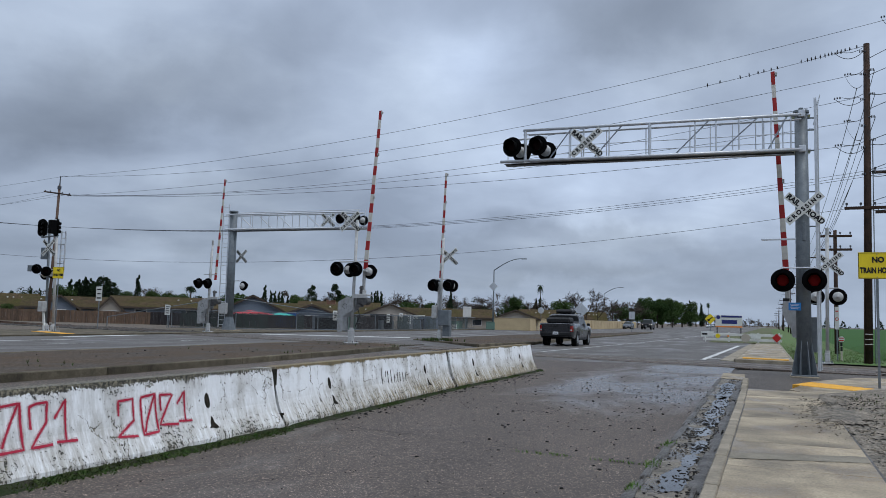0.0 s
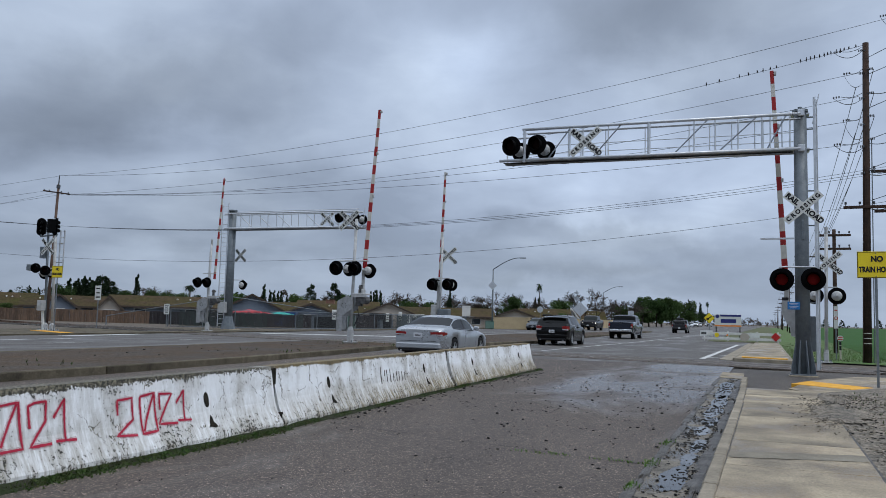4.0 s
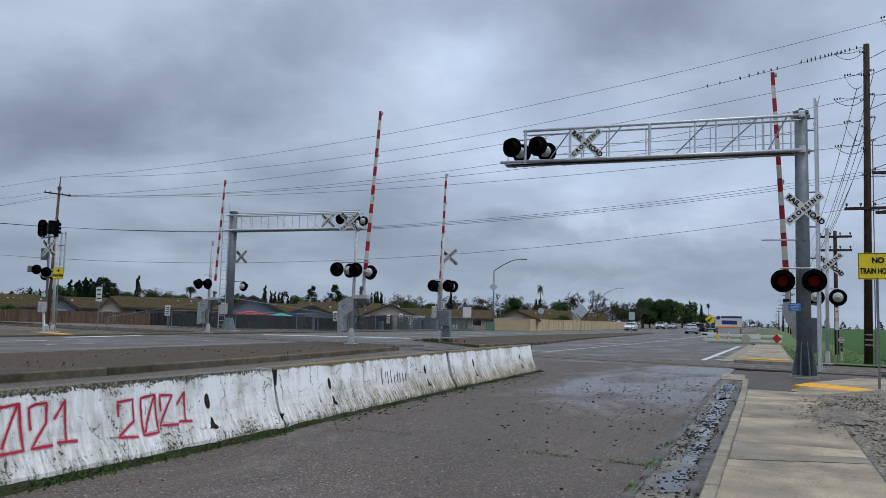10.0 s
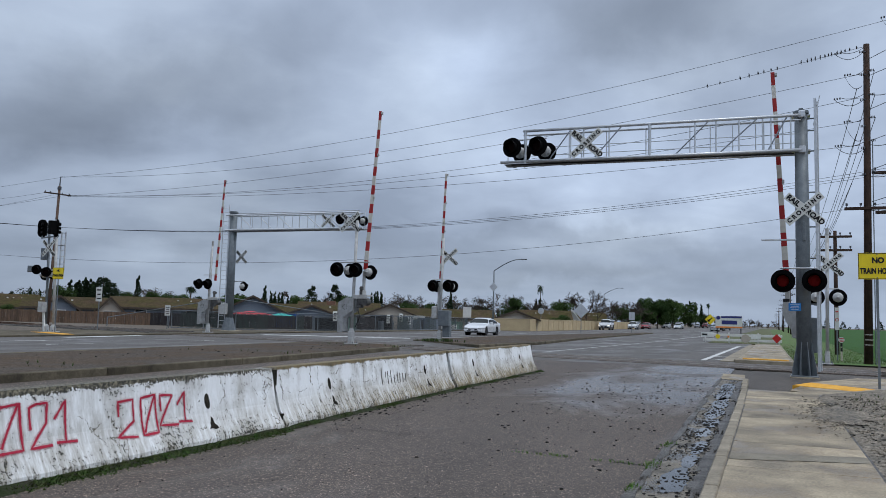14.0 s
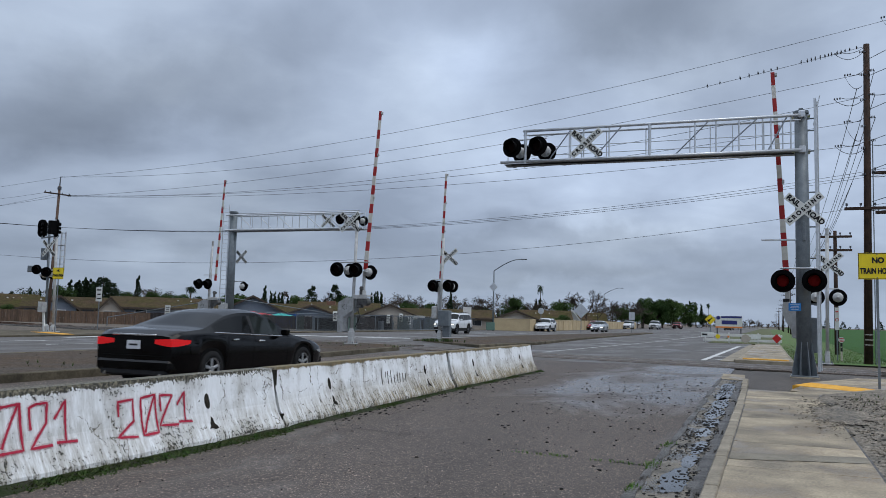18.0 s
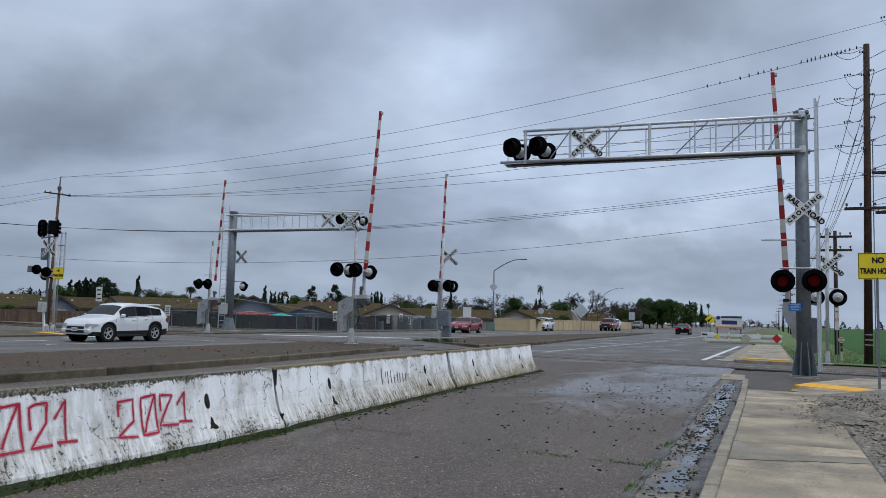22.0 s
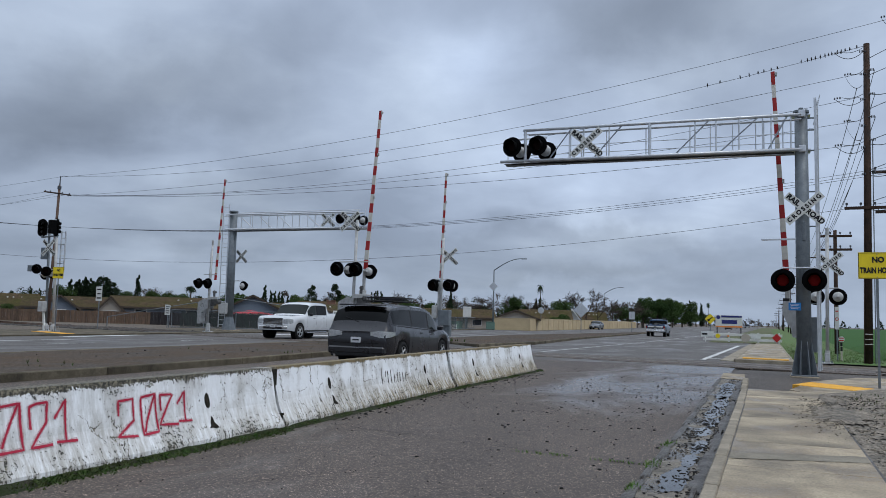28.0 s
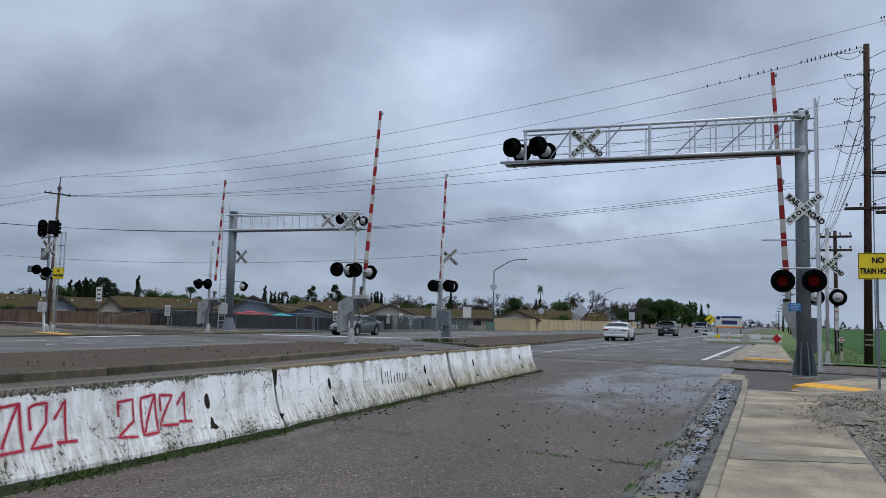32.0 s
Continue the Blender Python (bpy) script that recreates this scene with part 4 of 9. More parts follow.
def spray(parent, strokes, y0, w, z0, h, thick=0.022, material=None, name="sprayed_digit", lift=0.0062):
    """Sprayed numerals as thin ribbons that follow the barrier's face. Strokes run in a unit cell."""
    bm = B()
    for st in strokes:
        pts = []
        for (ax, az), (bx_, bz) in zip(st, st[1:]):
            k = 8
            pts += [(ax + (bx_ - ax) * i / k, az + (bz - az) * i / k) for i in range(k)]
        pts.append(st[-1])
        prev = None
        for i, (u, v) in enumerate(pts):
            a, c = pts[max(0, i - 1)], pts[min(len(pts) - 1, i + 1)]
            du, dv = (c[0] - a[0]) * w, (c[1] - a[1]) * h
            l = math.hypot(du, dv) or 1
            t = thick * 0.62 * (0.75 + 0.25 * noise.noise((i * 0.4, u * 3, y0)))
            nu, nv = -dv / l * t, du / l * t
            two = []
            for s in (1, -1):
                yy, zz = y0 + u * w + s * nu, z0 + v * h + s * nv
                two.append(bm.verts.new((barrier_x(zz) + lift, yy, zz)))
            if prev:
                bm.faces.new((prev[0], two[0], two[1], prev[1]))
            prev = two
    bmesh.ops.recalc_face_normals(bm, faces=bm.faces)
    return part(name, bm, material or PAINT_RED, parent, {"sprayed_digit": "red sprayed numeral", "overspray": "pale red mist of spray paint"}.get(name, "dark drip stain"))


# the numerals as strokes in a unit cell, two hands of the same spray can
WIDE_NIL = [[(0.0, 0.95), (1.0, 1.0), (0.99, 0.01), (0.0, 0.0)], [(0.93, 0.98), (0.13, 0.10)]]
WIDE_TWO = [[(0.08, 0.41), (0.08, 0.92), (0.38, 0.99), (0.92, 1.0), (0.84, 0.54), (0.0, 0.0), (1.0, 0.01)]]
WIDE_ONE = [[(0.02, 0.57), (0.60, 1.0), (0.46, 0.01)], [(0.0, 0.03), (1.0, 0.0)]]
TWO = [[(0.18, 0.58), (0.22, 0.97), (0.98, 1.0), (0.93, 0.42), (0.0, 0.06), (1.0, 0.0)]]
NIL = [[(0.11, 0.94), (1.0, 1.0), (0.92, 0.02), (0.0, 0.0), (0.11, 0.94)], [(0.96, 0.97), (0.11, 0.06)]]
LEAN_TWO = [[(0.16, 0.49), (0.18, 1.0), (0.86, 0.97), (0.0, 0.06), (1.0, 0.0)]]
ONE_D = [[(0.04, 0.60), (0.67, 1.0), (0.50, 0.03)], [(0.0, 0.05), (1.0, 0.0)]]
for digit, yy, ww, zz, hh in ((WIDE_NIL, -0.603, 0.219, 0.259, 0.365), (WIDE_TWO, -0.311, 0.209, 0.264, 0.346), (WIDE_ONE, -0.059, 0.215, 0.270, 0.347),
                              (TWO, 0.610, 0.245, 0.217, 0.340), (NIL, 0.929, 0.218, 0.218, 0.363), (LEAN_TWO, 1.168, 0.261, 0.265, 0.300), (ONE_D, 1.439, 0.199, 0.276, 0.300)):
    spray(BARRIERS[1], digit, yy - 0.03, ww, zz, hh, 0.050, OVERSPRAY, "overspray", 0.0046)
    spray(BARRIERS[1], digit, yy - 0.03, ww, zz, hh, 0.022)
for yy, z0, hh in ((-0.06, 0.31, 0.26), (0.09, 0.42, 0.09), (0.17, 0.31, 0.20), (0.30, 0.31, 0.21), (0.42, 0.31, 0.13), (0.56, 0.31, 0.16), (0.66, 0.31, 0.15), (0.78, 0.30, 0.15), (0.90, 0.30, 0.14)):
    spray(BARRIERS[2], [[(0.8, 1), (0.5, 0.5), (0.2, 0)]], yy, 0.06, z0, hh, 0.026, STAIN, "run_stain")


# moss and weeds along the barriers' foot
def foot_x(y):
    """Where the lane-side foot of the barrier row stands."""
    return -5.39 if y < 8.3 else (-5.44 - (y - 8.3) * 0.042 if y < 14.78 else -5.73 - (y - 14.78) * 0.0175)


def moss_bank():
    """A low uneven bank of soil washed against the barriers."""
    vs, fs = [], []
    n, m = 420, 5
    for i in range(n + 1):
        y = 1.2 + 20.4 * i / n
        out = 0.09 + 0.07 * max(0, (9 - y) / 8) + 0.05 * noise.noise((y * 1.3, 0, 3)) + 0.03 * noise.noise((y * 6, 0, 7))
        h = 0.045 + 0.02 * noise.noise((y * 2.1, 5, 0)) + 0.012 * noise.noise((y * 9, 5, 0))
        for j in range(m):
            u = j / (m - 1)
            vs.append((foot_x(y) - 0.03 + (out + 0.03) * u, y, 0.007 + max(0.0, h * (1 - u) ** 1.3) + 0.006 * (j not in (0, m - 1)) * noise.noise((y * 22, j, 0))))
    for i in range(n):
        for j in range(m - 1):
            fs.append((i * m + j, (i + 1) * m + j, (i + 1) * m + j + 1, i * m + j + 1))
    me = raw("soil_bank", vs, [f[::-1] for f in fs])
    tagged(mesh_part("soil_bank", me, SOIL), "dark soil washed against the barriers' foot", "soil", kind="stuff")


def moss_strip():
    vs, fs = [], []
    for i in range(26000):
        y = 1.3 + 20.2 * random.random() ** 1.25
        if noise.noise((y * 1.1, 0, 3)) < random.uniform(-0.30, 0.45) + (0.15 if y > 8.3 else 0):
            continue
        x = foot_x(y) + 0.01 + abs(random.gauss(0.03, 0.055)) * (1.3 if y < 8 else 0.8)
        h = random.uniform(0.006, 0.020) * (1.25 if y < 8.2 else 0.9)
        z = 0.004 + 0.034 * max(0, 1 - (x - foot_x(y)) / 0.12)
        a = random.uniform(0, math.tau)
        dx, dy = math.cos(a) * h * 0.6, math.sin(a) * h * 0.6
        k = len(vs)
        vs += [(x - dx, y - dy, z), (x + dx, y + dy, z), (x + random.gauss(0, 0.015), y + random.gauss(0, 0.015), z + h)]
        fs.append((k, k + 1, k + 2))
    tagged(mesh_part("moss", raw("moss", vs, fs), MOSS), "green moss and weeds along the barrier's foot", "moss", kind="stuff")


moss_bank()
moss_strip()


# ---- railway crossing signals ----


def blade_mesh():
    bm = B()
    box(bm, (0, 0, 0), (1.22, 0.225, 0.006), 0.002)
    me = bpy.data.meshes.new("blade")
    bm.to_mesh(me)
    bm.free()
    return me


BLADE = blade_mesh()
T_RAIL, T_ROAD, T_CROSSING = text_mesh("RAIL", 0.20), text_mesh("ROAD", 0.20), text_mesh("C R O S S I N G", 0.165)
for me in (T_RAIL, T_ROAD, T_CROSSING):
    me.materials.append(SIGN_BLACK)


def crossbuck(parent, x, y, z, turn=0.0, scale=1.0):
    """Two crossed white blades in the parent's space, lettered on the side that faces -Y."""
    base = facing(x, y, z, turn) @ Matrix.Scale(scale, 4)
    a = mesh_part("crossbuck_blade", BLADE, WHITE_SIGN, parent, "white blade lettered RAILROAD", base @ pose(0, 0, 0, 0, 0, -41))
    b = mesh_part("crossbuck_blade", BLADE, WHITE_SIGN, parent, "white blade lettered CROSSING", base @ pose(0, 0, 0.012, 0, 0, 41))
    mesh_part("lettering", T_RAIL, None, a, at=pose(-0.37, 0, 0.006))
    mesh_part("lettering", T_ROAD, None, a, at=pose(0.37, 0, 0.006))
    mesh_part("lettering", T_CROSSING, None, b, at=pose(0, 0, 0.006))


def disc_meshes():
    bm = B()
    bmesh.ops.create_cone(bm, cap_ends=True, segments=32, radius1=0.325, radius2=0.325, depth=0.012, matrix=pose(0, 0, 0, 90))
    tube(bm, (0, 0.0, 0), (0, 0.16, 0), 0.17, 20, 0.12)
    disc = bpy.data.meshes.new("background_disc")
    bm.to_mesh(disc)
    bm.free()
    # visor: an open hood, longest on top
    vs, fs = [], []
    n = 28
    for i in range(n + 1):
        a = radians(-90 + 360 * i / n)
        ln = 0.16 + 0.19 * (0.5 + 0.5 * math.sin(a))
        for r in (0.19, 0.183):
            vs += [(r * math.cos(a), -0.006, r * math.sin(a)), (r * 1.04 * math.cos(a), -ln, r * 1.04 * math.sin(a))]
    for i in range(n):
        k = i * 4
        fs += [(k, k + 4, k + 5, k + 1), (k + 2, k + 3, k + 7, k + 6), (k + 1, k + 5, k + 7, k + 3)]
    visor = raw("visor", vs, fs)
    bm = B()
    bmesh.ops.create_uvsphere(bm, u_segments=20, v_segments=10, radius=0.165, matrix=Matrix.Diagonal((1, 0.22, 1, 1)))
    for f in bm.faces:
        f.smooth = True
    lens = bpy.data.meshes.new("lens")
    bm.to_mesh(lens)
    bm.free()
    bm = B()
    bmesh.ops.create_uvsphere(bm, u_segments=20, v_segments=10, radius=0.19, matrix=Matrix.Translation((0, 0.16, 0)) @ Matrix.Diagonal((1, 0.8, 1, 1)))
    tube(bm, (0, 0.2, 0), (0, 0.36, 0), 0.05, 10)
    for f in bm.faces:
        f.smooth = True
    back = bpy.data.meshes.new("lamp_housing")
    bm.to_mesh(back)
    bm.free()
    return disc, visor, lens, back


DISC, VISOR, LENS, HOUSING = disc_meshes()
LENS_2 = LENS.copy()


def flasher(parent, x, y, z, turn=0.0, lens=None, scale=1.0):
    m = pose(x, y, z, 0, 0, turn) @ Matrix.Scale(scale, 4)
    d = mesh_part("flashing_light", DISC, BLACK, parent, "round black crossing light with a hooded lens", m)
    mesh_part("visor", VISOR, BLACK, d)
    mesh_part("lens", LENS_2 if lens else LENS, lens or LENS_DARK, d, "unlit red lens", pose(0, -0.01, 0))
    mesh_part("lamp_housing", HOUSING, SILVER, d, "silver lamp housing")
    return d


def gate_arm(parent, base, top, w=0.13, band=0.41):
    """A tapered gate arm in red and white bands, standing nearly upright, with small arm lights."""
    p, q = Vector(base), Vector(top)
    d = q - p
    n = int(d.length / band)
    up = d.normalized()
    across = Vector((0, 1, 0)).cross(up).normalized()
    rot = Matrix((across, up.cross(across), up)).transposed().to_4x4()
    for i in range(n):
        a, b = p + d * (i / n), p + d * ((i + 1) / n)
        k = w * (1 - 0.35 * (i + 0.5) / n)
        bm = B()
        box(bm, (0, 0, 0), (k, 0.045, (b - a).length), 0.006)
        part("arm_band", bm, (ARM_RED, ARM_WHITE)[i % 2], parent, ("red", "white")[i % 2] + " reflective band of the gate arm", at=Matrix.Translation((a + b) / 2) @ rot)
    for f in (0.45, 0.72, 0.985):
        c = p + d * f
        bm = B()
        box(bm, (0.09, 0.0, 0), (0.07, 0.09, 0.12), 0.012)
        tube(bm, (0.09, -0.06, 0), (0.09, 0.06, 0), 0.035, 10)
        part("arm_light", bm, SILVER, parent, "small lamp on the gate arm", at=Matrix.Translation(c))


CASE_GREY = mat("weathered_grey_casting", (0.36, 0.37, 0.375), 0.6, metal=0.1, second=(0.20, 0.198, 0.19), amount=0.8, scale=5, fine=50, var=0.25)
GEAR = mat("oily_grey_casting", (0.055, 0.056, 0.058), 0.6, metal=0.3, second=(0.16, 0.155, 0.145), amount=0.7, scale=7, fine=50, var=0.35, bump=0.3)


def gate_machine(parent, x, y, z, flip=1, cable=True):
    """The gate's motor case on its mast, with the side plates of the counterweight."""
    bm = B()
    box(bm, (0.16 * flip, 0, 0.02), (0.44, 0.36, 0.30), 0.03)
    tube(bm, (0.30 * flip, -0.19, 0.0), (0.30 * flip, 0.19, 0.0), 0.17, 14)
    box(bm, (0.02 * flip, 0, -0.16), (0.24, 0.30, 0.22), 0.03)
    part("motor_case", bm, GEAR, parent, "dark gate motor case", at=pose(x + 0.1 * flip, y, z + 0.12))
    bm = B()
    box(bm, (0.12 * flip, 0, 0.21), (0.74, 0.46, 0.06), 0.01)
    box(bm, (0.12 * flip, -0.23, 0.15), (0.74, 0.02, 0.16), 0.004)
    part("bracket", bm, SILVER, parent, "silver bracket over the motor case", at=pose(x + 0.1 * flip, y, z + 0.18))
    bm = B()
    box(bm, (0.10 * flip, -0.05, 0.0), (0.13, 0.10, 0.40), 0.02)
    tube(bm, (0.10 * flip, -0.14, 0.1), (0.10 * flip, 0.1, 0.1), 0.07, 10)
    part("arm_pivot", bm, GEAR, parent, "dark pivot of the gate arm", at=pose(x + 0.1 * flip, y, z + 0.6))
    for dz in (-0.55, -0.85):
        bm = B()
        box(bm, (0, 0, 0), (0.24, 0.24, 0.05), 0.008)
        part("mast_clamp", bm, GEAR, parent, at=pose(x + 0.12 * flip, y, z + dz))
    for s in (-1, 1):
        bm = B()
        pts = [(0.42, -0.02), (0.10, 0.05), (-0.28, -0.14), (-0.36, -0.22), (-0.36, -1.50), (-0.10, -1.50), (-0.10, -0.85), (0.06, -0.72), (0.42, -0.52)]
        vs = [bm.verts.new((px * flip, 0, pz)) for px, pz in pts]
        bm.faces.new(vs)
        r = bmesh.ops.extrude_face_region(bm, geom=bm.faces[:])
        bmesh.ops.translate(bm, vec=(0, 0.03, 0), verts=[v for v in r["geom"] if isinstance(v, bmesh.types.BMVert)])
        bmesh.ops.recalc_face_normals(bm, faces=bm.faces)
        part("counterweight_plate", bm, CASE_GREY, parent, "silver counterweight side plate", at=pose(x - 0.50 * flip, y + s * 0.26, z + 0.25))
        for k in range(8):
            a = k * math.tau / 8
            bm = B()
            tube(bm, (0, -0.012, 0), (0, 0.0, 0), 0.02, 6)
            if s < 0:
                part("bolt", bm, BLACK, parent, at=pose(x + flip * (-0.50 + 0.11 * math.cos(a)), y - 0.262, z - 0.12 + 0.11 * math.sin(a)))
    bm = B()
    box(bm, (0, 0, 0), (0.20, 0.48, 0.62), 0.02)
    part("counterweight", bm, CASE_GREY, parent, "silver counterweight block", at=pose(x - 0.73 * flip, y, z - 0.90))
    if not cable:
        return
    bm = B()
    for i in range(8):
        a, c = i / 8, (i + 1) / 8
        f = lambda t: (x + 0.12 * flip + 0.12 * math.sin(t * 4) * flip, y - 0.2 - 0.06 * math.sin(t * 3), z - 0.25 - 0.75 * t)
        tube(bm, f(a), f(c), 0.02, 6)
    part("cable", bm, BLACK_SOFT, parent, "drooping black cable")


def pole_base(parent, x, y, z, h=0.55, w=0.36):
    bm = B()
    box(bm, (0, 0, 0.02), (w + 0.12, w + 0.12, 0.04), 0.008)
    box(bm, (0, 0, h * 0.42), (w * 0.62, w * 0.62, h * 0.8), 0.03)
    box(bm, (0, -w * 0.32, h * 0.42), (w * 0.4, 0.02, h * 0.5), 0.008)
    tube(bm, (0, 0, h * 0.8), (0, 0, h), w * 0.30, 12, 0.085)
    part("cast_base", bm, SILVER, parent, "cast metal mast base", at=pose(x, y, z))
    for s in (-1, 1):
        for t in (-1, 1):
            bm = B()
            tube(bm, (s * w * 0.5, t * w * 0.5, 0.03), (s * w * 0.5, t * w * 0.5, 0.11), 0.02, 6)
            part("anchor_bolt", bm, GALV, parent, at=pose(x, y, z))


def simple(name, fn, material, parent, label="", smooth=False):
    bm = B()
    fn(bm)
    return part(name, bm, material, parent, label, smooth)


def ladder(parent, x, y, z0, z1, w=0.38, turn=0.0, material=None):
    m = pose(x, y, 0, 0, 0, turn)
    for s in (-1, 1):
        bm = B()
        box(bm, (s * w / 2, 0, (z0 + z1) / 2), (0.05, 0.07, z1 - z0), 0.006)
        part("ladder_rail", bm, material or ALU, parent, "aluminium ladder rail", at=m)
    bm = B()
    tube(bm, (-w / 2, 0, 0), (w / 2, 0, 0), 0.016, 6)
    me = bpy.data.meshes.new("rung")
    bm.to_mesh(me)
    bm.free()
    z = z0 + 0.2
    while z < z1 - 0.05:
        mesh_part("rung", me, material or ALU, parent, at=m @ pose(0, 0, z))
        z += 0.31


def cantilever_near():
    """The cantilever over the closed lane: a stout mast, a truss with a walkway and back-to-back lights."""
    o = empty("cantilever_signal", pose(0.93, 24.72, 0.06), "grey steel mast with aluminium truss and black lights", "railway signal")
    simple("mast", lambda b: tube(b, (0, 0, -0.08), (0, 0, 7.55), 0.205, 24, 0.172), GALV, o, "grey galvanised mast", True)
    simple("mast_cap", lambda b: (tube(b, (0, 0, 7.5), (0, 0, 7.57), 0.215, 20), tube(b, (0, 0, 7.57), (0, 0, 7.66), 0.06, 12)), GALV, o)
    simple("concrete_footing", lambda b: box(b, (0, 0, -0.09), (0.76, 0.76, 0.10), 0.02), CONCRETE, o, "pale concrete footing")
    for k in range(8):
        a = k * math.tau / 8 + 0.39

        def gusset(b, a=a):
            c, s = math.cos(a), math.sin(a)
            n = Vector((-s, c, 0)) * 0.01
            f = []
            for r, z in ((0.19, -0.01), (0.345, -0.01), (0.335, 0.15), (0.195, 0.95)):
                f.append(Vector((c * r, s * r, z)))
            lo, hi = [b.verts.new(v - n) for v in f], [b.verts.new(v + n) for v in f]
            b.faces.new(lo)
            b.faces.new(hi[::-1])
            for i in range(4):
                b.faces.new((lo[i], hi[i], hi[(i + 1) % 4], lo[(i + 1) % 4]))
            bmesh.ops.recalc_face_normals(b, faces=b.faces)
        simple("gusset", gusset, GALV, o)
    simple("base_plate", lambda b: box(b, (0, 0, -0.025), (0.70, 0.70, 0.035), 0.006), GALV, o)
    F, K = -0.22, 0.42
    for yy, rt in ((F, 0.048), (K, 0.03)):
        simple("top_chord", lambda b: tube(b, (0.0, yy, 7.42), (-8.28, yy, 7.50), rt, 12), ALU, o, "round aluminium top chord", True)
        simple("bottom_chord", lambda b: tube(b, (0.0, yy, 6.40), (-9.05, yy, 6.50), 0.05 if yy < 0 else 0.04, 12), ALU, o, "round aluminium bottom chord", True)
    simple("top_chord_second", lambda b: tube(b, (0.0, F, 7.28), (-8.28, F, 7.36), 0.02, 8), ALU, o)
    for x in (-8.21, -6.71, -6.29, -5.49, -4.25, -2.92, -2.32, -1.68, -1.03, -0.80, -0.28):
        thick = 0.05 if x in (-8.21, -4.25) else 0.022
        simple("vertical_post", lambda b: tube(b, (x, F, 6.42), (x, F, 7.48), thick, 8), ALU, o)
        simple("rear_post", lambda b: tube(b, (x - 0.2, K, 6.42), (x - 0.2, K, 7.48), 0.018, 6), ALU, o)
    # braces take the darker aluminium, so their shade is painted in
    for x0, x1 in ((-7.45, -6.71), (-5.99, -5.11), (-3.49, -2.51), (-2.2, -1.13), (-0.88, -0.35)):
        simple("diagonal_brace", lambda b: tube(b, (x0, F, 6.46), (x1, F, 7.44), 0.022, 8), ALU_GREY_SHADED, o)
    # underside braces, their shade likewise in the colour
    for k in range(10):
        x0 = -8.8 + k * 0.88
        simple("deck_brace", lambda b: tube(b, (x0, F if k % 2 else K, 6.44), (x0 + 0.88, K if k % 2 else F, 6.44), 0.02, 6), ALU_GREY_SHADED, o)
    simple("walkway_grating", lambda b: box(b, (-4.5, (F + K) / 2, 6.44), (8.9, 0.5, 0.02), 0.004), GALV, o, "grey walkway grating")
    for z in (6.75, 7.02):
        simple("hand_rail", lambda b: tube(b, (0, K, z), (-8.9, K, z + 0.06), 0.013, 6), ALU, o)
    for x in (-9.0, -8.62):
        simple("end_post", lambda b: tube(b, (x, K, 6.45), (x, K, 7.35), 0.016, 6), ALU, o)
    for z in (6.42, 7.45):
        simple("clamp", lambda b: (box(b, (0.02, F + 0.02, z), (0.18, 0.1, 0.2), 0.015), box(b, (0.0, 0.2, z), (0.5, 0.5, 0.05), 0.01)), ALU, o)
    simple("cable_tray", lambda b: tube(b, (-0.2, F + 0.1, 6.33), (-8.7, F + 0.1, 6.42), 0.022, 6), BLACK_SOFT, o, "black cable along the truss")
    crossbuck(o, -6.2, F - 0.08, 6.96)
    for x in (-8.62, -7.76):
        flasher(o, x, F - 0.14, 6.95, -6)
        flasher(o, x + 0.14, 0.30, 6.87, 174)
        simple("light_bracket", lambda b: tube(b, (x, F, 7.18), (x, 0.25, 7.1), 0.025, 8), ALU, o)
    simple("light_bar", lambda b: tube(b, (-8.75, F, 7.22), (-7.5, F, 7.22), 0.028, 8), ALU, o)
    # on the mast
    crossbuck(o, 0.04, -0.32, 4.68)
    flasher(o, -0.54, -0.40, 2.63, -4, LENS_RED)
    flasher(o, 0.27, -0.40, 2.64, -4, LENS_RED)
    simple("light_bar", lambda b: tube(b, (-0.6, -0.25, 3.0), (0.35, -0.25, 3.0), 0.022, 8), ALU, o)
    simple("arm_rest", lambda b: box(b, (-0.62, -0.05, 3.83), (0.95, 0.05, 0.05), 0.008), ALU, o)
    simple("cable_box", lambda b: box(b, (0.03, -0.21, 4.05), (0.09, 0.06, 0.55), 0.015), GALV, o)
    p = simple("blue_sign", lambda b: box(b, (-0.24, -0.30, 1.90), (0.32, 0.012, 0.22), 0.004), SIGN_BLUE, o, "small blue notice with white lines of print")
    for k in range(4):
        simple("print_line", lambda b: box(b, (-0.24, -0.308, 1.965 - k * 0.042), (0.24 - 0.05 * (k % 2), 0.004, 0.012)), WHITE_SIGN, p)
    simple("side_case", lambda b: box(b, (0.24, 0.32, 1.12), (0.22, 0.24, 1.0), 0.02), GALV, o, "grey steel junction case")
    ladder(o, 0.40, 0.02, 0.12, 7.9, 0.36, 80)
    for z in (1.2, 2.0, 4.2, 5.2, 6.4, 7.0, 7.35):
        simple("ladder_bracket", lambda b: box(b, (0.28, 0.02, z), (0.26, 0.04, 0.035)), GALV, o)
    for s in (-1, 1):
        simple("hoop", lambda b: tube(b, (0.34, 0.1 + s * 0.15, 7.2), (0.5, 0.1 + s * 0.15, 8.0), 0.014, 6), ALU, o)
    return o


cantilever_near()


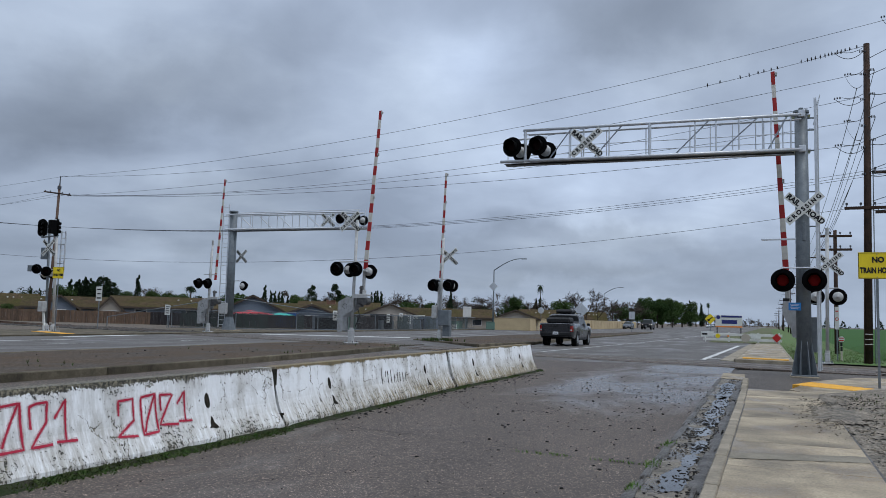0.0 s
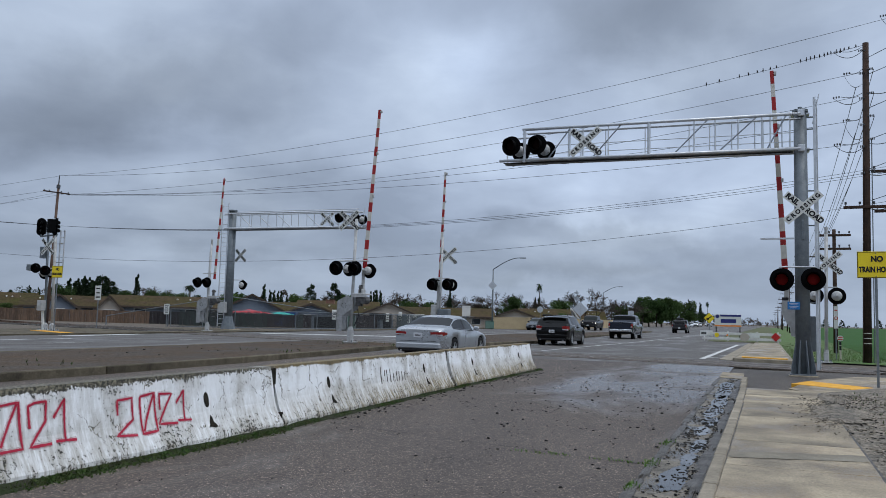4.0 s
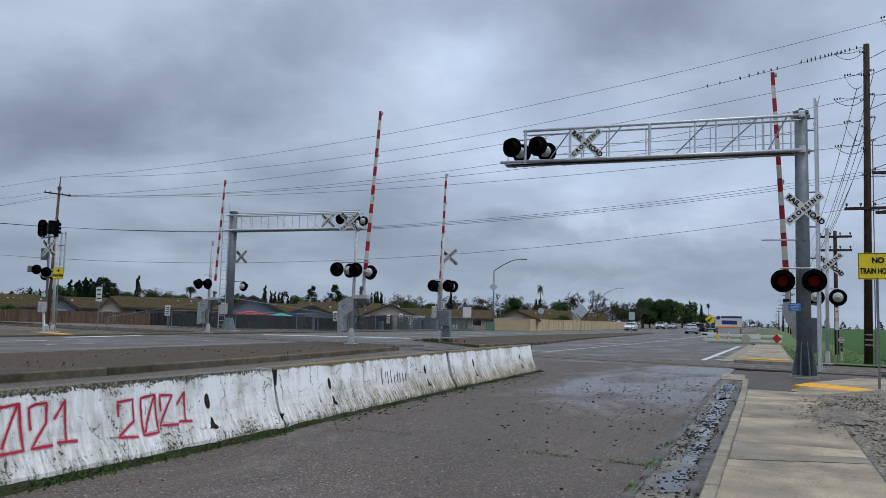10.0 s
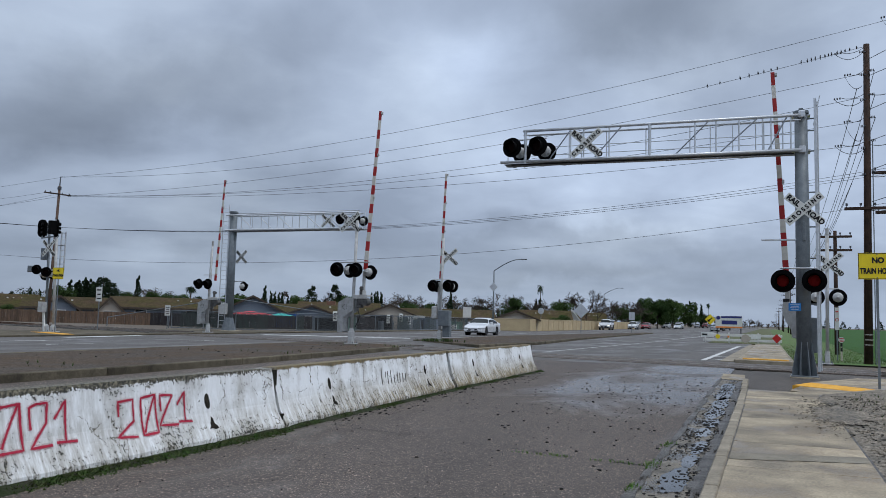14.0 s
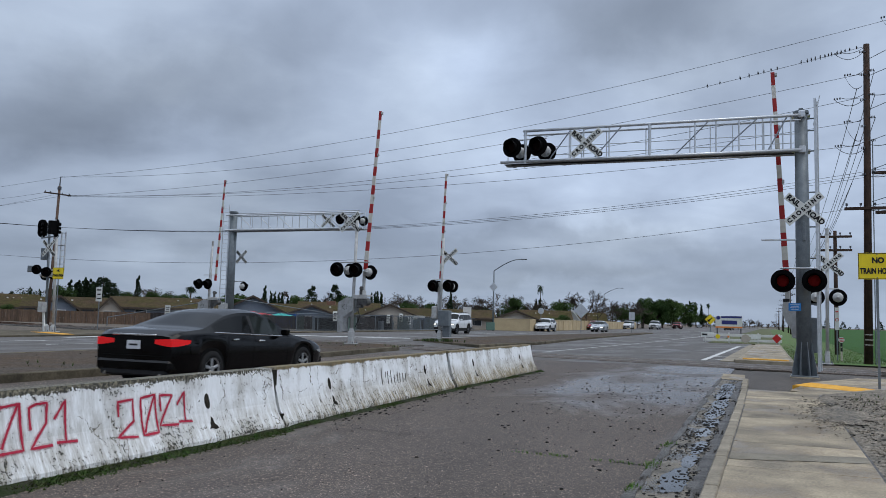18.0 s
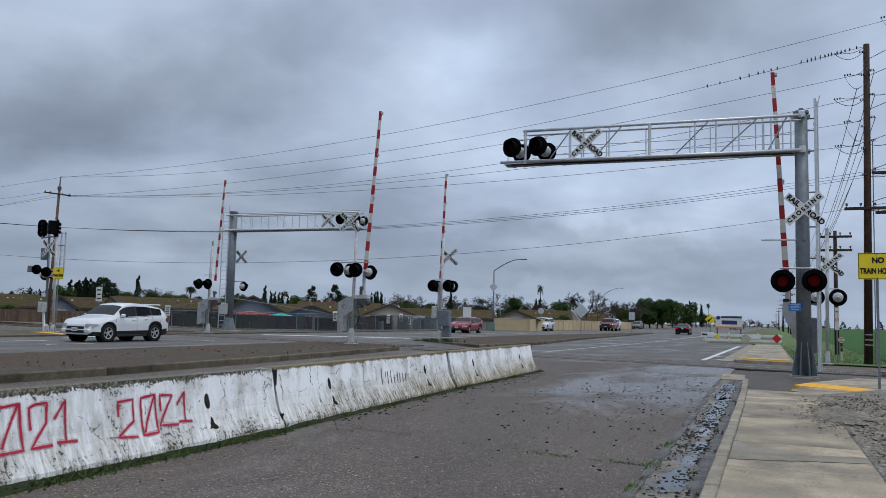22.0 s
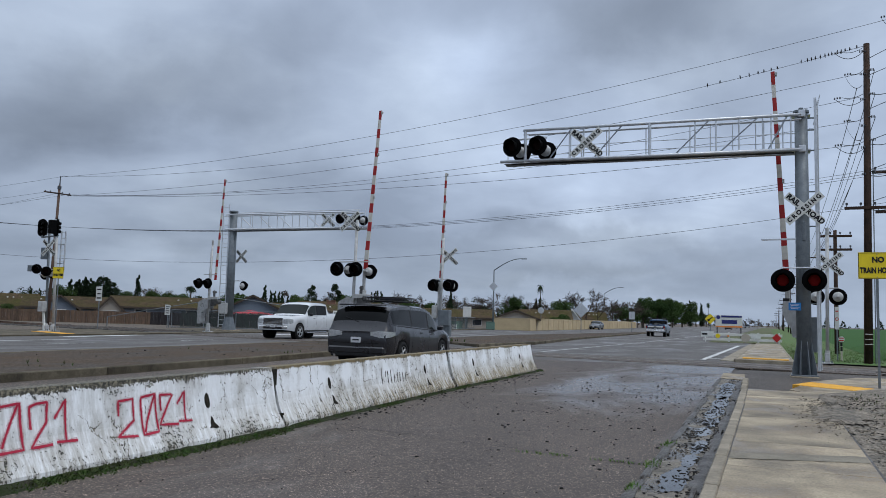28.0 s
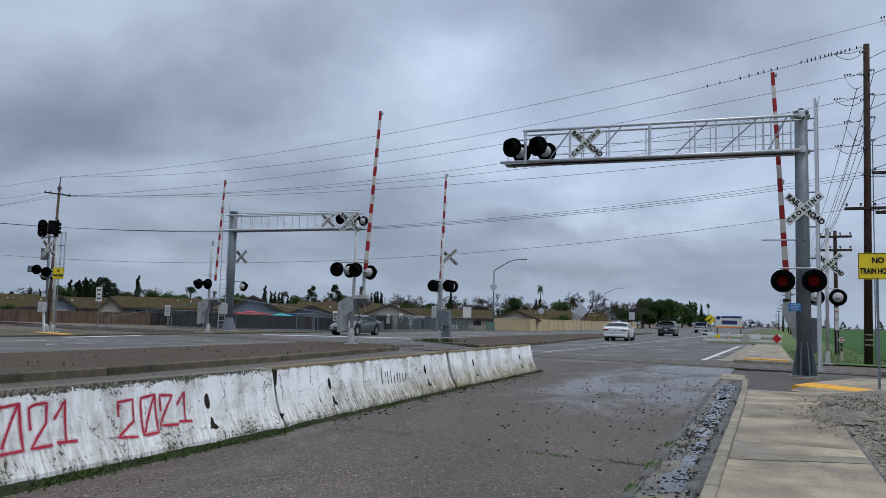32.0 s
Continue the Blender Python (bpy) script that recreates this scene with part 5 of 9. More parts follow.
def gate_near():
    o = empty("crossing_gate", pose(0.95, 25.5, 0.06), "raised red and white crossing gate with a silver counterweight", "crossing gate", "crossing gates")
    gate_arm(o, (-0.45, 0, 2.9), (-0.76, 0.0, 9.05), 0.17)
    simple("arm_clamp", lambda b: box(b, (-0.42, 0, 2.3), (0.14, 0.1, 1.3), 0.02), SILVER, o)
    for y0 in (-0.13, 0.10):
        def plate(b):
            pts = ((-0.54, 2.07), (-0.37, 2.02), (-0.21, 1.86), (-0.05, 1.80), (-0.05, 0.98), (-0.31, 1.03), (-0.335, 1.27), (-0.47, 1.485), (-0.545, 1.68))
            lo, hi = [b.verts.new((x, y0, z)) for x, z in pts], [b.verts.new((x, y0 + 0.03, z)) for x, z in pts]
            b.faces.new(lo)
            b.faces.new(hi[::-1])
            for i in range(len(pts)):
                b.faces.new((lo[i], hi[i], hi[(i + 1) % len(pts)], lo[(i + 1) % len(pts)]))
            bmesh.ops.recalc_face_normals(b, faces=b.faces)
        simple("counterweight_plate", plate, SILVER, o, "grey counterweight side plate")
    simple("motor_case", lambda b: (box(b, (-0.1, 0, 1.45), (0.34, 0.2, 0.62), 0.03), box(b, (-0.1, 0, 1.08), (0.22, 0.18, 0.2), 0.02)), GEAR, o, "dark gate motor case")
    simple("clamp_collar", lambda b: box(b, (-0.455, 0, 2.12), (0.18, 0.14, 0.09), 0.01), BLACK_SOFT, o, "black collar at the arm's foot")
    simple("mast", lambda b: tube(b, (0.0, 0.1, -0.08), (0, 0.1, 1.7), 0.07, 12), SILVER, o)
    pole_base(o, 0.0, 0.1, -0.08)
    return o


gate_near()


def finial(parent, x, y, z):
    simple("finial", lambda b: (tube(b, (x, y, z), (x, y, z + 0.05), 0.075, 12), tube(b, (x, y, z + 0.05), (x, y, z + 0.16), 0.05, 12, 0.065), tube(b, (x, y, z + 0.16), (x, y, z + 0.26), 0.07, 12)), SILVER, parent, "silver crossing bell")


def mast_far_right():
    o = empty("crossing_signal", pose(2.1, 34.2, 0.0), "slim silver crossing signal mast seen from behind, with a bell", "railway signal")
    simple("mast", lambda b: tube(b, (0, 0, 0), (0.06, 0, 5.05), 0.065, 14), SILVER, o, smooth=True)
    pole_base(o, 0, 0, 0.0, 0.5, 0.3)
    finial(o, 0.06, 0, 5.02)
    crossbuck(o, 0.1, -0.1, 3.87, 4)
    flasher(o, -0.38, -0.05, 2.58, 176)
    flasher(o, 0.40, -0.05, 2.58, 176)
    simple("light_bar", lambda b: tube(b, (-0.45, 0.05, 2.92), (0.45, 0.05, 2.92), 0.025, 8), SILVER, o)
    return o


mast_far_right()


def gate_centre():
    o = empty("crossing_gate", pose(-17.12, 31.1, 0.17), "raised red and white gate with four black lights", "crossing gate", "crossing gates")
    simple("mast", lambda b: tube(b, (0, 0, 0), (0.12, 0, 5.5), 0.07, 14), SILVER, o, smooth=True)
    pole_base(o, 0, 0, 0.0, 0.7, 0.38)
    crossbuck(o, -0.2, -0.1, 5.44)
    for x, z in ((-0.7, 3.29), (0.25, 3.27)):
        flasher(o, x, -0.25, z, 8)
    for x, z in ((-0.28, 3.26), (0.75, 3.18)):
        flasher(o, x, 0.2, z, 176)
    simple("light_bar", lambda b: tube(b, (-0.75, 0, 3.62), (0.8, 0, 3.62), 0.03, 8), SILVER, o)
    gate_arm(o, (0.55, 0.1, 3.3), (1.06, 0.1, 10.45), 0.20)
    simple("arm_clamp", lambda b: (box(b, (0.5, 0.1, 2.65), (0.12, 0.12, 1.2), 0.02), box(b, (0.45, 0.1, 2.2), (0.25, 0.3, 0.35), 0.03)), SILVER, o, "silver arm clamp")
    gate_machine(o, 0.25, 0.05, 1.75)
    return o


gate_centre()


def gate_second():
    o = empty("crossing_gate", pose(-16.5, 39.8, 0.15), "raised red and white gate on a silver mast, seen from behind", "crossing gate", "crossing gates")
    simple("mast", lambda b: tube(b, (0.0, 0, 0), (0.12, 0, 5.6), 0.07, 14), SILVER, o, smooth=True)
    pole_base(o, 0, 0, 0.0, 0.6, 0.36)
    crossbuck(o, 0.42, 0.1, 4.59)
    for x in (-0.35, 0.54):
        flasher(o, x, -0.2, 3.0, 4)
        flasher(o, x + 0.1, 0.2, 2.98, 180)
    simple("light_bar", lambda b: tube(b, (-0.45, 0, 3.34), (0.6, 0, 3.34), 0.025, 8), SILVER, o)
    gate_arm(o, (-0.04, 0.1, 3.4), (0.14, 0.1, 9.2), 0.17)
    simple("arm_clamp", lambda b: box(b, (-0.12, 0.1, 2.4), (0.12, 0.12, 1.6), 0.02), SILVER, o)
    simple("motor_case", lambda b: box(b, (0.28, 0.05, 1.25), (0.62, 0.45, 0.85), 0.03), GALV, o, "grey gate motor case")
    simple("counterweight_plate", lambda b: box(b, (-0.3, 0.05, 1.55), (0.3, 0.35, 0.7), 0.04), SILVER, o)
    simple("lower_case", lambda b: box(b, (0.38, 0.15, 0.55), (0.42, 0.3, 0.6), 0.02), GALV, o)
    return o


gate_second()


def gate_left():
    o = empty("crossing_gate", pose(-31.8, 39.9, 0.17), "raised red and white gate beside the far mast", "crossing gate", "crossing gates")
    simple("mast", lambda b: tube(b, (-0.25, 0, 0), (-0.15, 0, 5.4), 0.06, 12), SILVER, o, smooth=True)
    simple("second_post", lambda b: tube(b, (-0.42, 0.1, 0), (-0.32, 0.1, 5.0), 0.035, 10), SILVER, o, smooth=True)
    finial(o, -0.15, 0, 5.4)
    pole_base(o, -0.2, 0, 0.0, 0.55, 0.36)
    for x in (-0.92, -0.22):
        flasher(o, x, -0.2, 2.98, 0)
    simple("light_bar", lambda b: tube(b, (-0.7, 0, 3.55), (0.3, 0, 3.55), 0.02, 8), SILVER, o)
    gate_arm(o, (0.1, 0.1, 3.2), (0.48, 0.1, 9.5), 0.17)
    gate_machine(o, 0.0, 0.0, 1.75)
    return o


gate_left()


def cantilever_left():
    o = empty("cantilever_signal", pose(-34.06, 44.62, 0.17), "grey steel mast with an aluminium truss over the oncoming lanes", "railway signal")
    simple("mast", lambda b: tube(b, (0, 0, 0), (0, 0, 8.15), 0.27, 20, 0.25), GALV, o, "grey galvanised mast", True)
    simple("base_flare", lambda b: tube(b, (0, 0, 0), (0, 0, 0.95), 0.5, 8, 0.27), GALV, o)
    simple("concrete_footing", lambda b: box(b, (0, 0, -0.03), (1.3, 1.3, 0.16), 0.02), CONCRETE, o)
    simple("mast_cap", lambda b: tube(b, (0, 0, 8.1), (0, 0, 8.2), 0.3, 16), GALV, o)
    for yy in (-0.3, 0.4):
        simple("top_chord", lambda b: tube(b, (-0.4, yy, 7.92), (9.9, yy, 7.86), 0.05, 10), ALU, o)
        simple("bottom_chord", lambda b: tube(b, (-0.4, yy, 6.9), (10.2, yy, 6.82), 0.07, 10), ALU, o)
    simple("mid_rail", lambda b: tube(b, (-0.4, 0.4, 8.12), (9.6, 0.4, 8.08), 0.025, 8), ALU, o)
    simple("walkway_grating", lambda b: box(b, (5.0, 0.05, 6.80), (10.0, 0.55, 0.03), 0.004), GALV, o)
    for x in (0.9, 1.8, 3.1, 4.3, 5.5, 6.7, 7.9, 8.9, 9.8):
        simple("vertical_post", lambda b: tube(b, (x, -0.3, 6.85), (x, -0.3, 7.9), 0.03, 6), ALU, o)
        simple("rear_post", lambda b: tube(b, (x + 0.2, 0.4, 6.85), (x + 0.2, 0.4, 8.1), 0.02, 6), ALU, o)
    for x in (0.7, 2.2, 3.7, 5.9, 7.4):
        simple("diagonal_brace", lambda b: tube(b, (x, -0.3, 7.85), (x + 1.2, -0.3, 6.9), 0.028, 6), ALU, o)
    crossbuck(o, 7.4, 0.15, 7.42)
    for x in (8.6, 9.75):
        flasher(o, x, -0.35, 7.42, 0)
        flasher(o, x + 0.15, 0.4, 7.36, 180)
    crossbuck(o, 0.48, 0.42, 5.1, -8)
    flasher(o, 0.92, 0.2, 3.05, 180)
    simple("light_bar", lambda b: tube(b, (0, 0.2, 3.4), (1.0, 0.2, 3.4), 0.03, 8), ALU, o)
    simple("junction_case", lambda b: box(b, (-0.25, -0.35, 1.5), (0.6, 0.3, 0.75), 0.02), SILVER, o, "silver junction case")
    ladder(o, -0.55, -0.1, 0.2, 8.7, 0.42, 20)
    return o


cantilever_left()


def signal_left():
    """The group of masts by the track: two railway signals on one mast, a crossing signal on the other."""
    o = empty("railway_signal", pose(-35.45, 31.0, 0.17), "slim grey mast with two black-hooded train signals and a ladder", "railway signal")
    simple("mast", lambda b: tube(b, (0.02, 0, 0), (-0.18, 0, 5.35), 0.065, 14), GALV, o, smooth=True)
    simple("cross_tube", lambda b: tube(b, (-0.66, -0.05, 5.0), (0.55, -0.05, 5.08), 0.045, 10), GALV, o)
    simple("junction_case", lambda b: box(b, (-0.30, -0.1, 4.12), (0.30, 0.26, 0.62), 0.02), GALV, o, "grey junction case")
    simple("case", lambda b: box(b, (-0.10, -0.2, 1.30), (0.34, 0.3, 0.55), 0.02), SILVER, o, "silver case")
    simple("foot_brace", lambda b: box(b, (0.06, -0.1, 0.55), (0.12, 0.1, 1.15), 0.01, pose(0, 0, 0, 0, -9, 0)), WHITE_SIGN, o, "white foot plate")
    pole_base(o, 0.02, 0, 0.0, 0.4, 0.42)
    for x, tn in ((-0.55, 24), (0.50, 168)):
        def head(b):
            tube(b, (0, 0, 0.24), (0, 0.05, 0.24), 0.24, 20)
            tube(b, (0, 0, -0.24), (0, 0.05, -0.24), 0.24, 20)
            box(b, (0, 0.025, 0), (0.48, 0.05, 0.48))
            box(b, (-0.04, 0.24, 0), (0.30, 0.38, 0.72), 0.03)
        bm = B()
        head(bm)
        h = part("signal_head", bm, BLACK, o, "black oval train signal head", at=pose(x, -0.15, 5.50, 0, 0, tn))
        for k in (-1, 0, 1):
            bm = B()
            tube(bm, (0, -0.02, k * 0.21), (0, -0.20, k * 0.21), 0.088, 14, 0.095, caps=False)
            part("hood", bm, BLACK, h)
            bm = B()
            tube(bm, (0, -0.005, k * 0.21), (0, -0.025, k * 0.21), 0.072, 14)
            part("lens", bm, LENS_DIM, h, "unlit grey lens")
        simple("finial_bracket", lambda b: tube(b, (x, -0.1, 4.95), (x, -0.1, 5.1), 0.06, 10), GALV, o)
    ladder(o, 0.60, 0.25, 3.2, 5.35, 0.26, 10)
    simple("ladder_hoop", lambda b: (tube(b, (0.30, 0.1, 4.6), (0.74, 0.2, 4.6), 0.018, 6), tube(b, (0.30, 0.1, 3.6), (0.74, 0.2, 3.6), 0.018, 6)), GALV, o)
    s = empty("crossing_signal", pose(-34.78, 30.9, 0.17), "pale crossing signal mast with a crossbuck and four black lights", "railway signal")
    simple("mast", lambda b: tube(b, (0.0, 0, 0), (-0.22, 0, 5.8), 0.075, 14), SILVER, s, smooth=True)
    simple("mast_top", lambda b: (tube(b, (-0.22, 0, 5.7), (-0.22, 0, 5.95), 0.12, 12), tube(b, (-0.22, 0, 5.3), (-0.22, 0, 5.42), 0.14, 12)), SILVER, s)
    pole_base(s, 0, 0, 0.0, 0.4, 0.36)
    crossbuck(s, -0.42, -0.25, 4.42, -4)
    for x, y, z, tn in ((-1.25, -0.2, 3.28, 30), (-1.10, 0.25, 2.98, 210), (-0.55, -0.2, 3.15, 40), (-0.42, 0.2, 3.02, 215)):
        flasher(s, x, y, z, tn, None, 0.80)
    simple("light_bar", lambda b: (tube(b, (-1.5, 0, 3.14), (0.1, 0, 3.30), 0.035, 8), tube(b, (-1.2, -0.05, 3.0), (0.1, -0.05, 2.88), 0.03, 8)), SILVER, s)
    simple("horn_box", lambda b: box(b, (-1.75, -0.1, 3.32), (0.34, 0.26, 0.34), 0.03), GALV, s, "grey horn box")


signal_left()


def horn_sign(x, y, z, post_z, sc=1.0):
    o = empty("warning_sign", pose(x, y, post_z), "yellow sign reading NO TRAIN HORN on a steel post", "road sign", "horn signs")
    simple("post", lambda b: box(b, (0, 0.03, (z + 0.2) / 2), (0.055, 0.035, z + 0.2), 0.006), GALV, o, "perforated steel post")
    pl = simple("plate", lambda b: box(b, (0, 0, z), (0.76 * sc, 0.006, 0.6 * sc), 0.002), SIGN_YELLOW, o, "yellow plate")
    for s in (-1, 1):
        simple("border", lambda b: (box(b, (0, -0.005, z + s * 0.285 * sc), (0.74 * sc, 0.003, 0.012)), box(b, (s * 0.365 * sc, -0.005, z), (0.012, 0.003, 0.58 * sc))), SIGN_BLACK, pl)
    for words, dz in (("NO", 0.125), ("TRAIN HORN", -0.115)):
        me = text_mesh(words, 0.155 * sc)
        me.materials.append(SIGN_BLACK)
        mesh_part("lettering", me, None, pl, at=facing(0.02 if words == "NO" else 0, -0.006, z + dz * sc) @ Matrix.Diagonal((0.72 if words != "NO" else 0.98, 1.1, 1, 1)))
    for dz in (0.26, -0.26):
        simple("bolt", lambda b: tube(b, (0, -0.012, z + dz * sc), (0, 0, z + dz * sc), 0.012, 8), GALV, pl)
    return o


horn_sign(2.27, 20.1, 2.76, 0.05)
horn_sign(-34.12, 30.4, 3.06, 0.17)


def plate_sign(x, y, z0, h, w, hh, label, material=WHITE_SIGN, kind="square", post=0.03, name="road_sign", bars=3, front=True):
    o = empty(name, pose(x, y, z0), label, "road sign")
    simple("post", lambda b: tube(b, (0, 0.04, 0), (0, 0.04, h + hh * 0.4), post, 8), GALV, o)
    m = pose(0, 0, h, 0, 45 if kind == "diamond" else 0, 0)
    bm = B()
    if kind == "round":
        tube(bm, (0, -0.004, 0), (0, 0.004, 0), w / 2, 24)
    else:
        box(bm, (0, 0, 0), (w, 0.008, hh), 0.003)
    pl = part("plate", bm, material, o, at=m)
    if front:
        for k in range(bars):
            bm = B()
            box(bm, (0, -0.007, hh * (0.3 - 0.6 * k / max(1, bars - 1))), (w * (0.7 - 0.15 * (k % 2)), 0.003, hh * 0.09))
            part("print_line", bm, SIGN_BLACK, pl)
    return o


plate_sign(-39.05, 38.0, 0.12, 2.25, 0.5, 0.9, "white regulatory sign on a post by the track", bars=3)
plate_sign(-40.6, 46.0, 0.12, 1.35, 0.5, 0.75, "small white notice with black print on a post", bars=4)
plate_sign(-20.7, 94.0, 0.1, 2.6, 1.28, 1.28, "back of a large diamond warning sign on a post", ALU, "diamond", 0.05, front=False)
plate_sign(-27.0, 99.0, 0.1, 2.55, 0.8, 0.8, "back of a round road sign on a post", ALU, "round", 0.04, front=False)
plate_sign(-16.6, 106.0, 0.1, 2.2, 0.75, 1.0, "back of a plain white road sign", ALU, "square", 0.05, front=False)
ps = plate_sign(2.72, 37.9, 0.0, 1.80, 0.17, 0.96, "narrow white sign with a red ring on a post", bars=0)
simple("red_ring", lambda b: (tube(b, (0, -0.012, 1.76), (0, -0.006, 1.76), 0.075, 16), box(b, (0, -0.009, 2.10), (0.11, 0.006, 0.05))), SIGN_RED, ps)
simple("ring_field", lambda b: tube(b, (0, -0.015, 1.76), (0, -0.010, 1.76), 0.05, 14), WHITE_SIGN, ps)


# ---- utility poles and lines ----
def insulator(parent, x, y, z, s, long=0.24):
    def f(b):
        tube(b, (x, y, z), (x + s * long * 0.5, y, z + 0.02), 0.02, 6)
        for k in range(3):
            tube(b, (x + s * (long * 0.5 + k * 0.055), y, z + 0.02), (x + s * (long * 0.5 + k * 0.055 + 0.028), y, z + 0.02), 0.055, 8)
    simple("insulator", f, INSUL, parent, "dark stand-off insulator")


def utility_pole(x, y, h, label, arms=((0.8, 2.2),), lean=0.0, r=0.16, material=WOOD_POLE, z0=0.0):
    o = empty("utility_pole", pose(x, y, z0), label, "utility pole", "utility poles")
    simple("pole", lambda b: tube(b, (0, 0, 0), (lean, 0, h), r, 12, r * 0.72), material, o, "wooden pole", True)
    for f, w in arms:
        simple("cross_arm", lambda b: box(b, (lean * f, -0.12, h * f), (w, 0.1, 0.12), 0.01), WOOD_POLE, o)
        for k in range(4):
            xx = lean * f - w * 0.45 + w * 0.9 * k / 3
            simple("pin_insulator", lambda b: (tube(b, (xx, -0.12, h * f), (xx, -0.12, h * f + 0.16), 0.015, 6), tube(b, (xx, -0.12, h * f + 0.12), (xx, -0.12, h * f + 0.22), 0.045, 8)), INSUL, o)
    return o


p1 = utility_pole(3.68, 35.8, 13.05, "tall dark wooden utility pole with many insulators", ((0.478, 1.7),), 0.16)
for z, s in ((11.9, 1), (11.75, -1), (10.9, 1), (10.7, -1), (9.95, 1), (9.6, -1), (9.0, 1), (8.7, -1), (7.7, 1), (7.6, -1), (12.7, -1)):
    insulator(p1, 0.14, -0.1, z, s)
for z in (0.75, 0.95, 1.15):
    simple("band", lambda b: tube(b, (0.01, 0, z), (0.01, 0, z + 0.028), 0.166, 12), ARM_WHITE, p1, "pale yellow reflective band")
simple("conduit", lambda b: tube(b, (-0.17, -0.1, 0), (-0.02, -0.1, 8.0), 0.018, 6), WOOD_POLE, p1)
simple("conduit", lambda b: tube(b, (0.25, -0.05, 0), (0.3, -0.05, 9.0), 0.02, 6), GALV, p1)
utility_pole(5.25, 37.2, 12.0, "dark wooden utility pole with long cross-arms", ((0.66, 2.4), (0.52, 2.2)), 0.05)
utility_pole(3.35, 47.0, 6.6, "short wooden pole with two small cross-arms", ((0.95, 1.6), (0.84, 1.6)), 0.0, 0.12)
for k, yy in enumerate((95, 130, 165, 200, 240, 285, 340, 400, 470)):
    utility_pole(3.9 + 0.35 * (k % 2), yy, 9.5 - 0.1 * k, "distant wooden utility pole in a long row", ((0.94, 2.2), (0.82, 1.8)), 0.0, 0.14)
far_pole = utility_pole(-45.3, 39.75, 9.7, "leaning brown utility pole with a cross-arm beyond the tracks", (), 0.28, 0.115, POLE_PALE, 0.1)
simple("pole_top_pin", lambda b: (tube(b, (0.28, 0, 9.6), (0.31, 0, 10.35), 0.045, 8, 0.03), tube(b, (0.27, 0, 9.45), (0.28, 0, 9.65), 0.13, 10)), INSUL, far_pole, "dark ridge pin")
simple("cross_arm", lambda b: box(b, (0.25, -0.12, 9.14), (2.5, 0.09, 0.09), 0.01, Matrix.Translation((0.25, 0, 9.14)) @ pose(0, 0, 0, 0, 8, 0) @ Matrix.Translation((-0.25, 0, -9.14))), WOOD_POLE, far_pole)
for xx in (-0.9, -0.4, 0.7, 1.35):
    simple("pin_insulator", lambda b: tube(b, (xx, -0.12, 9.30 - 0.14 * xx), (xx, -0.12, 9.14 - 0.14 * xx + 0.02), 0.035, 8), INSUL, far_pole)


def wire(a, b, sag, r=0.011, name="overhead_wire", n=18, label="thin dark overhead wire sagging between poles", material=WIRE):
    a, b = Vector(a), Vector(b)
    pts = [a.lerp(b, i / n) - Vector((0, 0, 4 * sag * (i / n) * (1 - i / n))) for i in range(n + 1)]
    side = (b - a).normalized().cross(Vector((0, 0, 1))).normalized() * r
    up = Vector((0, 0, r))
    vs, fs = [], []
    for p in pts:
        vs += [p + side, p + up, p - side, p - up]
    for i in range(n):
        for j in range(4):
            k = i * 4
            fs.append((k + j, k + (j + 1) % 4, k + 4 + (j + 1) % 4, k + 4 + j))
    return tagged(mesh_part(name, raw(name, vs, fs), material), label, "wire", "overhead wires"), pts


SPANS = [((5.24, 36.00, 14.17), (-44.95, 39.75, 10.40), 1.07), ((3.83, 35.80, 12.98), (-44.95, 39.75, 10.45), 1.50), ((3.55, 35.80, 11.81), (-44.50, 40.00, 9.12), 0.86),
         ((3.55, 35.80, 10.83), (-44.50, 40.00, 9.18), 1.24), ((3.55, 35.80, 9.85), (-44.50, 40.00, 9.14), 0.93), ((3.55, 35.80, 8.86), (-44.50, 40.00, 9.10), 0.72),
         ((5.07, 36.90, 8.13), (-55.16, 28.31, 7.83), 2.46), ((5.07, 36.90, 7.99), (-55.16, 28.31, 7.89), 2.45), ((5.07, 36.90, 7.88), (-55.16, 28.31, 7.96), 2.46), ((5.08, 37.00, 6.69), (-55.10, 28.43, 5.94), 2.40),
         ((-44.95, 39.75, 10.40), (-60, 20, 4.6), 0.4), ((-46.0, 39.75, 9.42), (-62, 20, 3.9), 0.3), ((-44.5, 39.75, 9.12), (-60, 20, 3.2), 0.3), ((-45.5, 39.75, 9.22), (-95, 52, 9.3), 0.5)]
BIRD_LINE = None
for k, (a, b, s) in enumerate(SPANS):
    ob, pts = wire(a, b, s, 0.009 if k < 6 else 0.008, n=30)
    if k == 1:
        BIRD_LINE = pts
for z, x in ((11.9, 4.1), (10.9, 4.1), (9.95, 4.1), (11.2, 3.45), (9.3, 3.4), (7.3, 3.2)):
    wire((x, 35.7, z), (3.9 + (x - 3.7) * 1.6, 95, 8.9 if z > 9.5 else 7.8), 1.1, 0.013)
for x in (2.9, 4.6):
    for y0, y1 in ((95, 130), (130, 165), (165, 200), (200, 240), (240, 285)):
        wire((x, y0, 8.9), (x, y1, 8.7), 0.5, 0.015, n=6)
for z, xo in ((13.6, 8.5), (12.9, 9.5), (11.5, 9.0), (10.2, 9.5), (9.0, 9.0), (7.7, 9.5)):
    wire((3.9, 35.7, z - 1.2), (xo, 33.0, z + 0.9), 0.15, 0.014, n=8)
